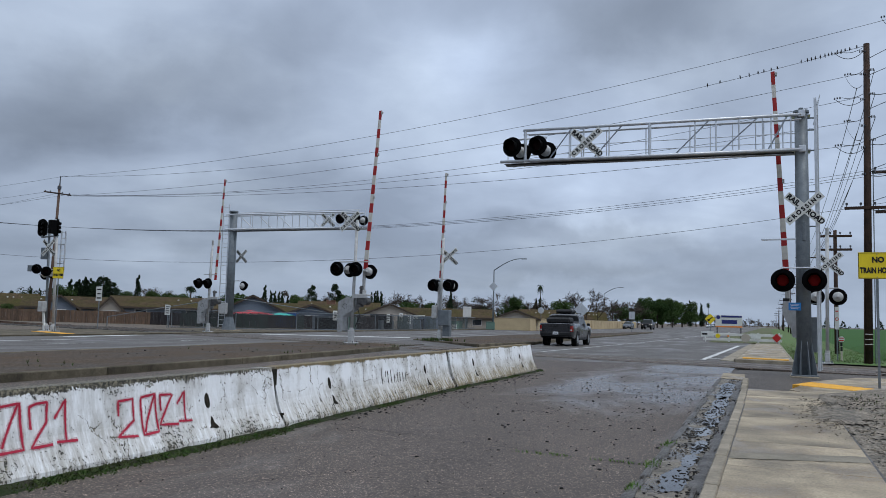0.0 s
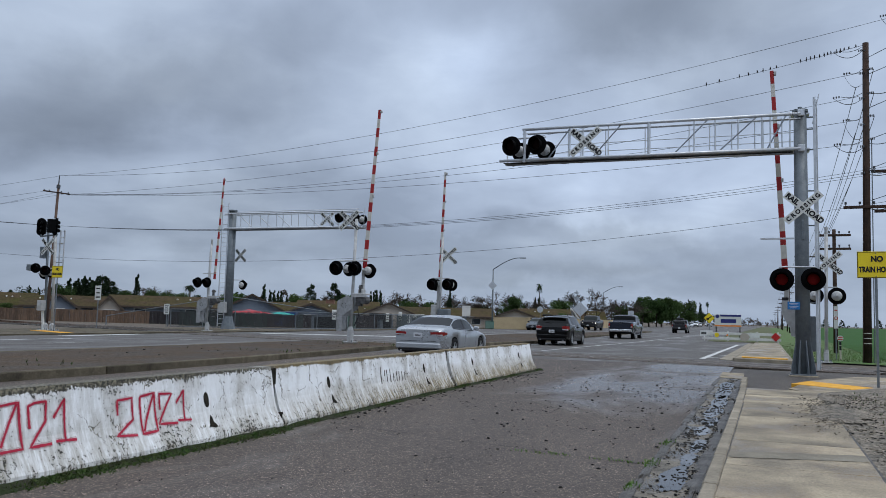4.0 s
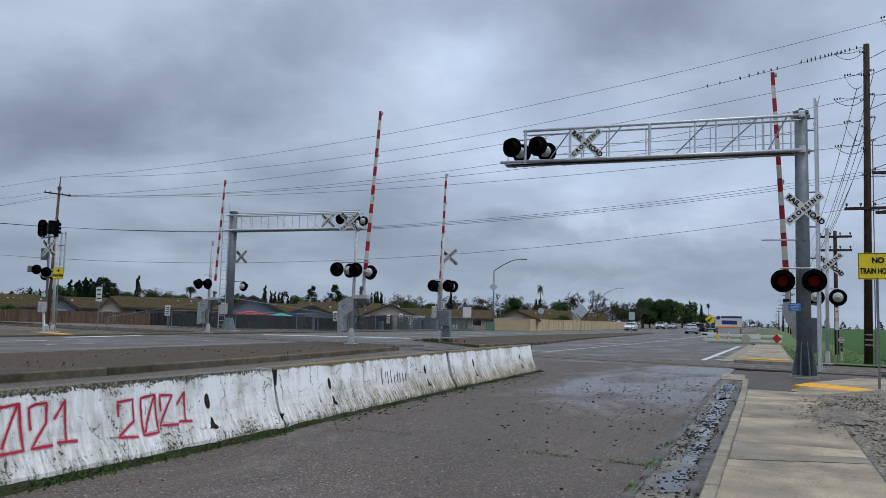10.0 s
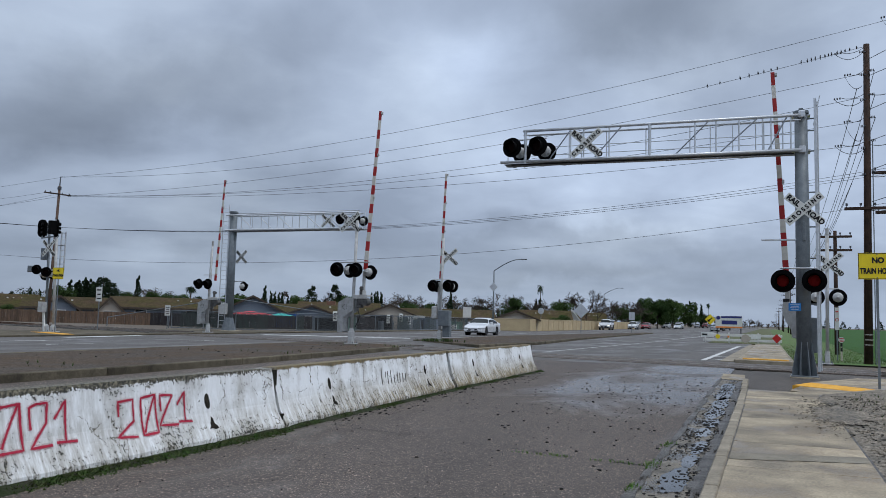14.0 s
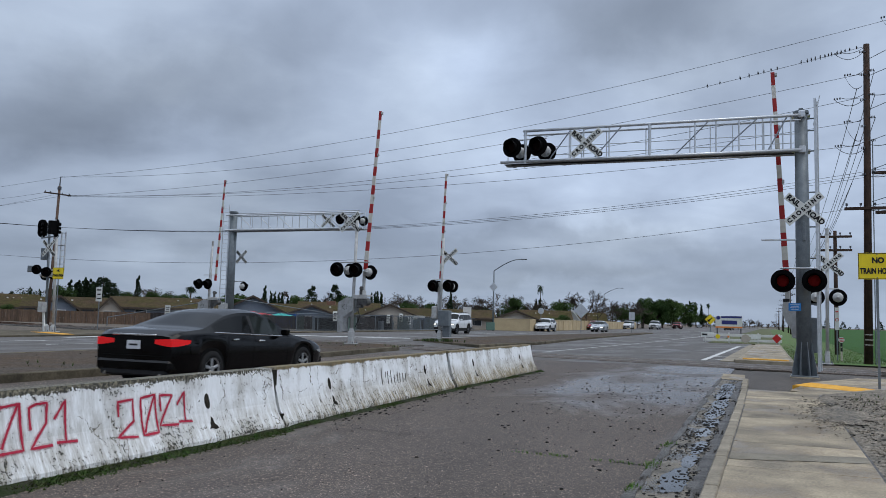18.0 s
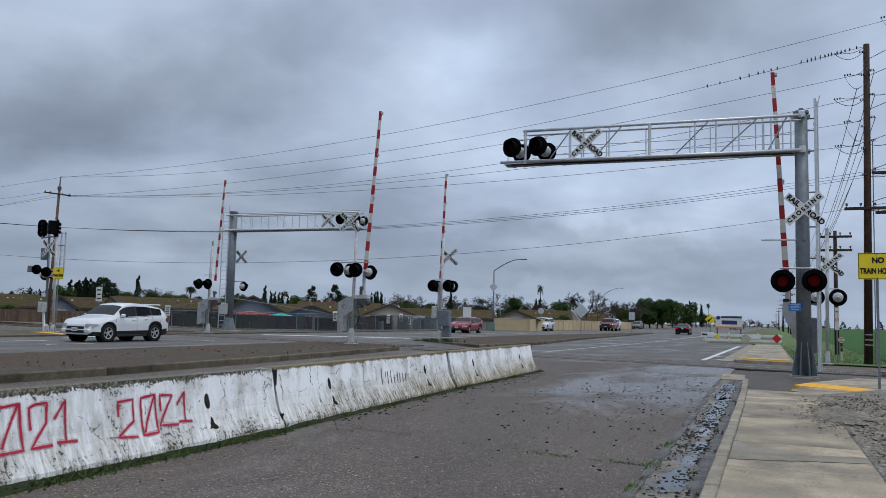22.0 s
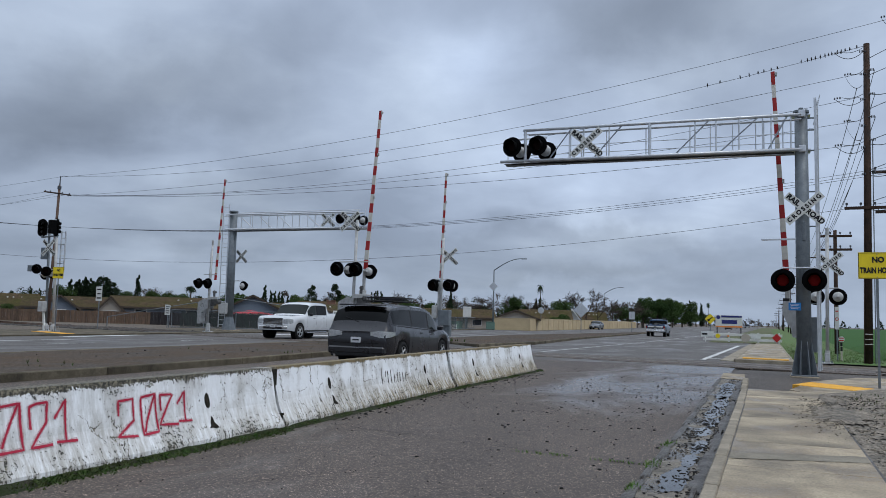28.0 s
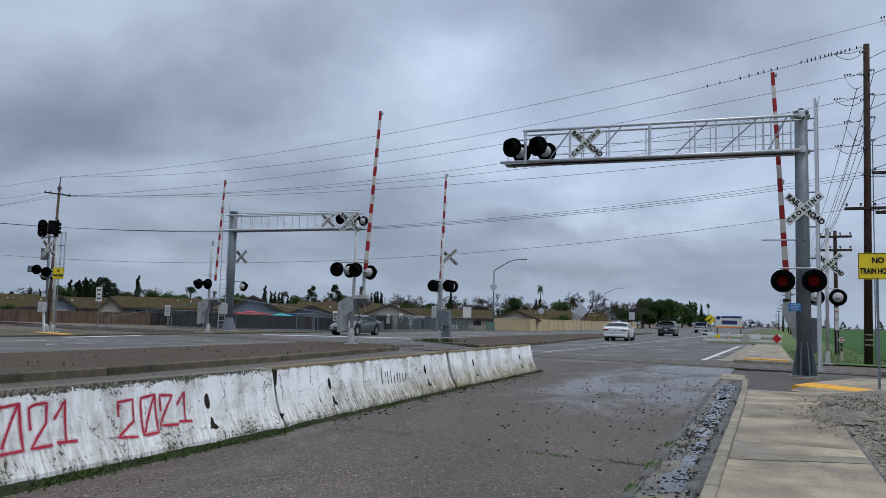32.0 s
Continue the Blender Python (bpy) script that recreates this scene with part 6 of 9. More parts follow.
for z in (6.2, 7.6, 8.9, 11.0):
    wire((3.75, 35.7, z), (5.3, 37.0, z + 0.6), 0.25, 0.016, n=10, label="drooping jumper wire between two poles")
def dead_end(p, out, drop):
    """Where a span ends short of the pole: a strain insulator and a loose loop of wire on to the pole."""
    x, y, z = p
    o = empty("strain_insulator", pose(x - out, y - 0.05, z), "dark strain insulator at the end of a wire", "insulator", "strain insulators")
    for k in range(3):
        simple("disc", lambda b: tube(b, (k * 0.10, 0, 0.01 * k), (k * 0.10 + 0.05, 0, 0.01 * k), 0.045, 8), INSUL, o)
    wire((x - out, y - 0.06, z), (x + 0.1, y - 0.1, z - drop), 0.22 + 0.2 * drop, 0.014, n=10, label="loose loop of wire at a strain insulator")
    wire((x - out * 0.7, y - 0.06, z + 0.02), (x + 0.15, y - 0.1, z + 0.12), 0.10, 0.012, n=8, label="short wire tail at the pole")


for (ax, ay, az), out, drop in (((3.55, 35.8, 11.81), 0.55, 0.5), ((3.55, 35.8, 10.83), 0.95, 0.15), ((3.55, 35.8, 9.85), 0.6, 0.75), ((3.55, 35.8, 8.86), 0.95, 0.2), ((5.0, 36.0, 14.17), 0.6, 0.4), ((3.55, 35.8, 12.75), 0.9, 0.1)):
    dead_end((ax, ay, az), out, drop)


def birds():
    bm = B()
    bmesh.ops.create_icosphere(bm, subdivisions=2, radius=0.055, matrix=Matrix.Translation((0, 0, 0.06)) @ Matrix.Diagonal((0.75, 1.0, 1.25, 1)))
    body = bpy.data.meshes.new("body")
    bm.to_mesh(body)
    bm.free()
    bm = B()
    bmesh.ops.create_icosphere(bm, subdivisions=1, radius=0.03, matrix=Matrix.Translation((0, -0.03, 0.145)))
    tube(bm, (0, -0.055, 0.145), (0, -0.085, 0.14), 0.008, 5, 0.002)
    head = bpy.data.meshes.new("head")
    bm.to_mesh(head)
    bm.free()
    bm = B()
    box(bm, (0, 0.04, -0.02), (0.035, 0.015, 0.13), 0.005, pose(0, 0, 0, 20, 0, 0))
    tail = bpy.data.meshes.new("tail")
    bm.to_mesh(tail)
    bm.free()
    n = len(BIRD_LINE) - 1
    for f in (0.007, 0.0123, 0.0158, 0.0187, 0.0218, 0.026, 0.0285, 0.0312, 0.0348, 0.0387, 0.0418, 0.045, 0.0498, 0.069, 0.074, 0.080, 0.0848, 0.0922, 0.0998, 0.117, 0.128):
        i = int(f * n)
        p = BIRD_LINE[i].lerp(BIRD_LINE[i + 1], f * n - i)
        o = empty("bird", pose(p.x, p.y, p.z, 0, 0, random.choice((0, 180)) + random.uniform(-20, 20)) @ Matrix.Scale(0.72, 4), "small black bird perched on the wire", "bird", "birds on the wire")
        mesh_part("body", body, BIRD, o)
        mesh_part("head", head, BIRD, o)
        mesh_part("tail", tail, BIRD, o)


birds()


# ---- houses, fences and trees in the distance ----
HOUSES = [(-85.3, 69.5, 4.6, 1.36, 2.95, "side", STUCCO, ""),
          (-71.1, 66.0, 10.1, 1.49, 2.55, "side", STUCCO_BLUE, ""),
          (-69.2, 62.1, 3.3, 1.31, 2.64, "gable", STUCCO_BLUE, ""),
          (-72.7, 73.0, 9.5, 1.60, 2.70, "side", STUCCO_BLUE, ""),
          (-65.3, 65.2, 2.2, 1.46, 2.64, "gable", STUCCO, ""),
          (-63.6, 71.9, 11.0, 1.70, 2.85, "side", STUCCO_BLUE, "vent"),
          (-50.3, 69.8, 6.8, 1.35, 3.13, "gable", STUCCO_BLUE, ""),
          (-47.8, 76.3, 7.7, 1.50, 2.46, "side", STUCCO_BLUE, ""),
          (-43.1, 69.8, 4.4, 1.27, 2.27, "gable", STUCCO_BLUE, ""),
          (-55.7, 97.2, 11.0, 1.88, 3.15, "side", STUCCO, "chimney"),
          (-42.7, 87.1, 6.4, 1.49, 2.80, "gable", STUCCO, ""),
          (-46.4, 93.1, 12.1, 1.33, 2.37, "side", STUCCO, ""),
          (-40.8, 100.0, 13.5, 1.37, 2.53, "side", STUCCO, ""),
          (-29.0, 94.7, 5.3, 1.39, 2.45, "gable", STUCCO, ""),
          (-32.4, 122.0, 7.6, 1.45, 2.93, "side", STUCCO, ""),
          (-33.0, 159.5, 5.6, 1.50, 3.16, "side", STUCCO, ""),
          (-31.1, 134.0, 2.8, 1.50, 3.24, "gable", TRIM_WHITE, "")]
CYPRESS_AT = [(-96.4, 88.2, 6.0), (-96.9, 89.8, 5.7), (-93.9, 88.8, 6.4), (-93.2, 89.2, 6.2), (-92.6, 89.6, 6.0), (-95.2, 88.5, 6.0), (-95.6, 89.6, 5.9), (-94.5, 89.3, 6.1), (-95.6, 91.0, 5.9), (-94.5, 90.7, 5.8), (-79.0, 83.6, 6.4), (-103.1, 87.1, 4.8), (-102.3, 88.0, 4.5), (-71.7, 102.4, 6.0), (-72.6, 105.4, 5.2), (-71.0, 104.1, 5.1), (-72.7, 107.8, 5.1), (-70.0, 104.7, 5.0), (-71.5, 108.6, 4.5), (-64.6, 124.2, 5.8), (-64.9, 126.3, 6.1), (-63.6, 124.7, 6.1), (-63.5, 125.9, 6.0), (-44.5, 111.5, 5.7), (-43.0, 154.1, 6.0), (-42.3, 154.3, 6.2), (-97.7, 85.8, 5.2), (-28.9, 330.0, 11.2), (-28.3, 380.0, 11.4)]
PALM_AT = [(-73.9, 88.1, 5.3), (-44.9, 163.9, 9.6), (-22.0, 330.0, 10.6), (-55.0, 117.8, 4.5)]
CONIFER_AT = [(-65.7, 106.3, 6.3), (-65.1, 112.6, 6.9), (-108.7, 88.3, 4.2)]
GREEN_AT = [(-85.4, 77.0, 4.7), (-87.2, 89.5, 4.7), (-81.1, 88.4, 4.4), (-81.1, 91.1, 4.5), (-85.0, 98.4, 4.4), (-78.7, 103.5, 4.9), (-65.4, 118.1, 5.2), (-52.7, 113.4, 4.2), (-75.4, 118.0, 5.0), (-51.4, 119.4, 4.2), (-41.5, 133.7, 5.6), (-35.0, 140.7, 5.6), (-29.2, 121.5, 2.6), (-29.6, 117.6, 2.2), (-30.9, 182.4, 5.4), (-77.7, 62.9, 2.0), (-79.5, 109.1, 4.7)]
BIG_AT = [(-30.0, 222.0, 8.4), (-28.3, 236.0, 9.4), (-29.0, 300.0, 9.8), (-26.7, 212.0, 7.3)]
ROADSIDE_AT = [(-30.5, 196.0, 4.5), (-30.6, 380.0, 7.0), (-29.6, 430.0, 7.0), (-29.3, 205.0, 5.5), (-28.3, 262.0, 6.0)]
BARE_AT = [(-75.9, 129.4, 5.8), (-65.2, 135.1, 6.0), (-62.7, 136.2, 5.7), (-62.8, 141.7, 5.7), (-52.4, 140.6, 5.3), (-50.9, 141.1, 5.6), (-46.5, 142.6, 6.3), (-46.3, 147.9, 6.3), (-42.3, 143.9, 5.9), (-35.6, 156.0, 7.2), (-33.4, 156.5, 7.7), (-31.2, 156.9, 7.1), (-30.1, 167.3, 5.9), (-31.0, 192.5, 6.4), (-54.9, 139.6, 5.7), (-61.7, 125.7, 4.8), (-41.3, 154.6, 5.7), (-31.9, 219.7, 6.3), (-31.7, 180.0, 5.1), (-31.2, 184.0, 5.7), (-30.5, 188.0, 6.1), (-29.8, 192.0, 6.5), (-29.6, 198.0, 6.5), (-29.3, 390.0, 7.2), (-27.4, 430.0, 7.0), (-8.7, 419.9, 5.1), (-5.2, 430.0, 4.7)]


def house(x, y, w, eave, ridge, kind, wall_mat, extra):
    """A low bungalow that faces the road: walls with gable, two roof slopes with eaves, fascia, windows."""
    turn = -math.degrees(math.atan2(x, y))
    o = empty("house", pose(x, y, 0.05, 0, 0, turn + random.uniform(-6, 6)), {STUCCO: "pale stucco bungalow with a mossy brown shingle roof", STUCCO_BLUE: "blue-grey bungalow with a mossy brown shingle roof"}.get(wall_mat, "white-gabled bungalow with a mossy brown shingle roof"), "house", "houses behind the fence")
    d = 9.0 if kind == "side" else 11.0
    e, r, over = max(eave, 1.45), max(ridge, eave + 0.8), 0.45
    bm = B()
    if kind == "side":
        prof = [(0, 0), (d, 0), (d, e), (d / 2, r - 0.1), (0, e)]
        rings = [[bm.verts.new((s * w / 2, py, pz)) for py, pz in prof] for s in (-1, 1)]
    else:
        prof = [(-w / 2, 0), (w / 2, 0), (w / 2, e), (0, r - 0.1), (-w / 2, e)]
        rings = [[bm.verts.new((px, py, pz)) for px, pz in prof] for py in (0, d)]
    bm.faces.new(rings[0])
    bm.faces.new(rings[1][::-1])
    for i in range(5):
        bm.faces.new((rings[0][i], rings[1][i], rings[1][(i + 1) % 5], rings[0][(i + 1) % 5]))
    bmesh.ops.recalc_face_normals(bm, faces=bm.faces)
    part("wall", bm, wall_mat, o)
    for s in (-1, 1):
        bm = B()
        if kind == "side":
            y0, z0 = (-over, e - over * (r - e) / (d / 2)) if s < 0 else (d + over, e - over * (r - e) / (d / 2))
            c = [(-w / 2 - over, y0, z0), (w / 2 + over, y0, z0), (w / 2 + over, d / 2, r), (-w / 2 - over, d / 2, r)]
        else:
            x0, z0 = s * (w / 2 + over), e - over * (r - e) / (w / 2)
            c = [(x0, -over, z0), (x0, d + over, z0), (0, d + over, r), (0, -over, r)]
        lo = [bm.verts.new(v) for v in c]
        hi = [bm.verts.new((a, b, z + 0.14)) for a, b, z in c]
        bm.faces.new(lo)
        bm.faces.new(hi[::-1])
        for i in range(4):
            bm.faces.new((lo[i], hi[i], hi[(i + 1) % 4], lo[(i + 1) % 4]))
        bmesh.ops.recalc_face_normals(bm, faces=bm.faces)
        part("roof_slope", bm, ROOF, o, "mossy brown shingle roof slope")
        bm = B()
        if kind == "side":
            if s < 0:
                box(bm, (0, -over - 0.02, e - over * (r - e) / (d / 2) + 0.05), (w + 2 * over, 0.04, 0.2))
                part("fascia", bm, BARK, o)
        else:
            L = math.hypot(w / 2 + over, r - z0)
            box(bm, (0, 0, 0), (L, 0.05, 0.2), 0, Matrix.Translation((s * (w / 4 + over / 2), -over - 0.02, (z0 + r) / 2 + 0.05)) @ pose(0, 0, 0, 0, s * math.degrees(math.atan2(r - z0, w / 2 + over)), 0))
            part("fascia", bm, TRIM_WHITE if wall_mat is TRIM_WHITE else BARK, o)
    n = max(1, int(w / 4))
    for k in range(n):
        wx = -w / 2 + w * (k + 0.5) / n
        win = simple("window", lambda b: box(b, (wx, -0.02, e - 0.62), (1.3, 0.06, 0.85), 0.01), TRIM_WHITE, o, "white-framed window")
        simple("pane", lambda b: box(b, (wx, -0.055, e - 0.62), (1.14, 0.02, 0.7)), WINDOW, win)
    if extra == "chimney":
        simple("chimney", lambda b: (box(b, (-w * 0.1, d * 0.2, r - 0.6), (1.2, 0.8, 1.5), 0.02), box(b, (-w * 0.1, d * 0.2, r + 0.19), (1.35, 0.95, 0.1))), BRICK_RED, o, "brick chimney")
    for k in range(3):
        vx = random.uniform(-w * 0.4, w * 0.4)
        if kind == "side":
            simple("roof_vent", lambda b: box(b, (vx, d * 0.3, e + (r - e) * 0.62 + 0.2), (0.18, 0.18, 0.15), 0.03), TRIM_WHITE, o)
    return o


for row in HOUSES:
    house(*row)


# leaves and crowns
def leaf_cloud(blobs, per, size, flat=1.0):
    """Many small leaf clumps (bent quads) scattered through blobs (centre, radii)."""
    vs, fs = [], []
    for (c, r) in blobs:
        for _ in range(per):
            while True:
                p = Vector((random.uniform(-1, 1), random.uniform(-1, 1), random.uniform(-1, 1)))
                if 0.25 < p.length < 1.0:
                    break
            p = Vector((p.x * r[0], p.y * r[1], p.z * r[2])) + Vector(c)
            s = size * random.uniform(0.5, 1.3)
            a = Vector((random.gauss(0, 1), random.gauss(0, 1), random.gauss(0, 0.7))).normalized()
            b = a.cross(Vector((random.gauss(0, 1), random.gauss(0, 1), random.gauss(0, 1)))).normalized()
            k = len(vs)
            vs += [p - a * s, p + b * s * 0.6, p + a * s, p - b * s * 0.6 + a.cross(b) * s * 0.3]
            fs += [(k, k + 1, k + 2), (k, k + 2, k + 3)]
    return raw("crown", vs, fs)


def limb_mesh(segs, seg=6):
    bm = B()
    for p, q, r0, r1 in segs:
        tube(bm, p, q, r0, seg, r1)
    me = bpy.data.meshes.new("trunk")
    bm.to_mesh(me)
    bm.free()
    return me


def branch(p, way, length, r, depth, out, spread=0.55):
    q = p + way * length
    out.append((p, q, r, r * 0.68))
    if depth == 0:
        return
    for _ in range(random.choice((2, 3, 3))):
        w = (way + Vector((random.gauss(0, spread), random.gauss(0, spread), random.gauss(0.05, spread * 0.6)))).normalized()
        branch(p.lerp(q, random.uniform(0.6, 1.0)), w, length * random.uniform(0.6, 0.85), r * 0.6, depth - 1, out, spread)


def make_kinds():
    """Unit trees, one metre high, whose copies are scaled to their heights."""
    kinds = {}
    random.seed(11)
    for v in range(2):
        segs = []
        branch(Vector((0, 0, 0)), Vector((0, 0, 1)), 0.24, 0.020, 5, segs, 0.55)
        top = max(q.z for _, q, _, _ in segs)
        vs, fs = [], []
        for p, q, a, b in segs:
            if a > 0.004:
                continue
            for _ in range(12):
                w = (q - p).normalized() + Vector((random.gauss(0, 0.7), random.gauss(0, 0.7), random.gauss(0.1, 0.5)))
                c, e = p.lerp(q, random.uniform(0.2, 1.0)) / top, w.normalized() * random.uniform(0.03, 0.085)
                n = e.cross(Vector((random.gauss(0, 1), random.gauss(0, 1), random.gauss(0, 1)))).normalized() * 0.0016
                i0 = len(vs)
                vs += [c - n, c + n, c + e]
                fs.append((i0, i0 + 1, i0 + 2))
        kinds["bare", v] = (limb_mesh([(p / top, q / top, max(a * 0.8, 0.0022), max(b * 0.8, 0.0018)) for p, q, a, b in segs], 4), raw("crown", vs, fs))
        segs = [(Vector((0, 0, 0)), Vector((0.01, 0, 0.45)), 0.035, 0.022)]
        for k in range(5):
            a = k * 1.3
            segs.append((Vector((0, 0, 0.3 + 0.04 * k)), Vector((0.25 * math.cos(a), 0.25 * math.sin(a), 0.55 + 0.05 * k)), 0.014, 0.006))
        blobs = [((random.uniform(-0.27, 0.27), random.uniform(-0.27, 0.27), random.uniform(0.38, 0.82)), (random.uniform(0.12, 0.22),) * 2 + (random.uniform(0.1, 0.18),)) for _ in range(16)]
        kinds["green", v] = (limb_mesh(segs), leaf_cloud(blobs, 420, 0.018))
        blobs = [((random.uniform(-0.42, 0.42), random.uniform(-0.4, 0.4), random.uniform(0.22, 0.86)), (random.uniform(0.11, 0.20),) * 2 + (random.uniform(0.09, 0.15),)) for _ in range(30)]
        kinds["big", v] = (limb_mesh(segs), leaf_cloud(blobs, 480, 0.022))
        blobs = []
        for k in range(14):
            h = 0.08 + 0.9 * k / 14
            w = 0.105 * min(1.0, (1.0 - h) * 1.7) ** 1.0 * min(1.0, 0.6 + h * 1.5) + 0.003
            blobs.append(((random.gauss(0, 0.008), random.gauss(0, 0.008), h), (w, w, 0.05)))
        kinds["cypress", v] = (limb_mesh([(Vector((0, 0, 0)), Vector((0, 0, 0.3)), 0.014, 0.01)]), leaf_cloud(blobs, 420, 0.011))
        blobs = []
        for k in range(11):
            h = 0.15 + 0.8 * k / 11
            for j in range(5):
                a, w = random.uniform(0, 6.3), 0.24 * (1 - h) + 0.02
                blobs.append(((w * math.cos(a), w * math.sin(a), h), (0.09 * (1.1 - h) + 0.02,) * 2 + (0.06,)))
        kinds["conifer", v] = (limb_mesh([(Vector((0, 0, 0)), Vector((0, 0, 0.97)), 0.018, 0.003)]), leaf_cloud(blobs, 70, 0.016))
        vs, fs = [], []
        for k in range(46):
            a, lift = random.uniform(0, 6.3), random.uniform(-0.9, 1.0)
            c, s = math.cos(a), math.sin(a)
            prev = None
            for j in range(6):
                t = j / 5
                r = 0.145 * t
                z = 0.9 + 0.11 * lift * t - 0.10 * t * t
                w = 0.016 * math.sin(math.pi * (0.15 + 0.8 * t))
                i0 = len(vs)
                vs += [(r * c - w * s, r * s + w * c, z), (r * c + w * s, r * s - w * c, z)]
                if prev is not None:
                    fs.append((prev, prev + 1, i0 + 1, i0))
                prev = i0
        kinds["palm", v] = (limb_mesh([(Vector((0, 0, 0)), Vector((0.01, 0, 0.9)), 0.02, 0.014)]), raw("crown", vs, fs))
    return kinds


KINDS = make_kinds()
TREE_WORDS = {"bare": ("leafless grey-brown tree with fine twigs", TWIG, TWIG), "green": ("dark green leafy tree behind the houses", BARK, LEAF), "big": ("broad dark green roadside tree", BARK, LEAF),
              "cypress": ("narrow dark green cypress tree", BARK, LEAF_DARK), "conifer": ("dark green conifer with layered branches", BARK, LEAF_DARK), "palm": ("palm tree with a round head of fronds", BARK, LEAF_DARK)}


def plant(kind, rows, wide=1.0):
    random.seed(hash(len(rows)) % 97 + len(kind))
    words, bark, leaf = TREE_WORDS[kind]
    for i, (x, y, top) in enumerate(rows):
        h = top - 0.05
        trunk, crown = KINDS[kind, i % 2]
        k = {"bare": 1.15, "big": 0.9, "green": 1.0, "palm": 1.0, "cypress": 1.0, "conifer": 1.0}[kind] * wide
        if kind == "palm":
            k = 0.55 if h > 7 else 1.2
        o = empty("tree", pose(x, y, 0.05, 0, 0, random.uniform(0, 360)) @ Matrix.Diagonal((h * k, h * k, h, 1)), words, "tree", "trees on the skyline")
        mesh_part("trunk", trunk, bark, o)
        if crown:
            mesh_part("crown", crown, leaf, o)


plant("cypress", CYPRESS_AT[:10], 1.35)
plant("cypress", CYPRESS_AT[10:])
plant("palm", PALM_AT)
plant("conifer", CONIFER_AT)
plant("conifer", [(-85.9, 84.2, 6.3), (-84.9, 84.6, 5.6)], 1.7)
plant("green", GREEN_AT)
plant("big", BIG_AT)
plant("green", ROADSIDE_AT, 1.3)
plant("bare", BARE_AT)


def woods(name, x0, y0, x1, y1, n, h, label, leaf):
    """A far belt of trees: crowns of leaf clumps, each with its own height and breadth."""
    random.seed(5 + n)
    vs, fs = [], []
    for i in range(n):
        t = i / n
        x, y = x0 + (x1 - x0) * t + random.gauss(0, h * 0.3), y0 + (y1 - y0) * t + random.gauss(0, h)
        hh = h * random.choice((0.55, 0.7, 0.8, 0.95, 1.1)) * random.uniform(0.85, 1.1)
        w = hh * random.uniform(0.22, 0.5)
        blobs = [(random.gauss(0, w * 0.42), random.gauss(0, w * 0.42), hh * random.uniform(0.15, 0.8), random.uniform(0.2, 0.4) * w) for _ in range(10)]
        for k in range(640):
            r = h * random.uniform(0.010, 0.026)
            c = random.choice(blobs)
            e = Vector((random.gauss(0, 1), random.gauss(0, 1), random.gauss(0, 1))).normalized() * c[3] * random.random() ** 0.4
            p = Vector((x + c[0] + e.x, y + c[1] + e.y, max(0.2, c[2] + e.z * 0.9)))
            a = Vector((random.gauss(0, 1), random.gauss(0, 1), random.gauss(0, 1))).normalized() * r
            b = a.cross(Vector((random.gauss(0, 1), random.gauss(0, 1), random.gauss(0, 1)))).normalized() * r
            j = len(vs)
            vs += [p - a, p + b, p + a, p - b]
            fs += [(j, j + 1, j + 2), (j, j + 2, j + 3)]
    tagged(mesh_part(name, raw(name, vs, fs), leaf), label, "woods", kind="stuff")


woods("far_woods", -230, 115, -38, 240, 190, 7.2, "distant belt of mixed trees behind the houses", TWIG)
woods("far_woods", -200, 120, -50, 190, 70, 6.4, "distant dark green trees behind the houses", LEAF_DARK)
woods("far_woods", -60, 330, 8, 640, 50, 5.5, "far hazy trees along the road", TWIG)
woods("far_woods", 12, 720, 700, 560, 90, 6.5, "far dark tree line beyond the field", LEAF_DARK)
for k in range(16):
    fx = 30 + k * 21 + random.uniform(-7, 7)
    o = empty("tree", pose(fx, 600 - fx * 0.3, 0) @ Matrix.Diagonal((9, 9, random.uniform(5, 8.5), 1)), "far conifer at the field's edge", "tree", "trees beyond the field")
    mesh_part("trunk", KINDS["conifer", 0][0], BARK, o)
    mesh_part("crown", KINDS["conifer", 0][1], LEAF_DARK, o)


# fences
def board_fence(name, pts, h, material, label, z=0.12, panel=2.4):
    o = empty(name, pose(0, 0, 0), label, "fence")
    nb = 15
    bm = B()
    box(bm, (0, 0.04, h * 0.8), (panel, 0.05, 0.09))
    me = bpy.data.meshes.new("fence_rail")
    bm.to_mesh(me)
    bm.free()
    bm = B()
    box(bm, (0, 0, h / 2), (panel / nb - 0.012, 0.02, h))
    plank = bpy.data.meshes.new("board")
    bm.to_mesh(plank)
    bm.free()
    for (ax, ay), (bx, by) in zip(pts, pts[1:]):
        d = Vector((bx - ax, by - ay, 0))
        n = max(1, round(d.length / panel))
        for i in range(n):
            c = Vector((ax, ay, z)) + d * ((i + 0.5) / n)
            r = mesh_part("fence_rail", me, material, o, at=pose(c.x, c.y, c.z, 0, 0, math.degrees(math.atan2(d.y, d.x))) @ Matrix.Diagonal((d.length / n / panel, 1, 1, 1)))
            sag = random.uniform(-0.02, 0.02)
            for j in range(nb):
                mesh_part("board", plank, material, r, at=pose((j + 0.5) * panel / nb - panel / 2, random.uniform(-0.012, 0.012), sag + random.uniform(-0.02, 0.02)))
    return o


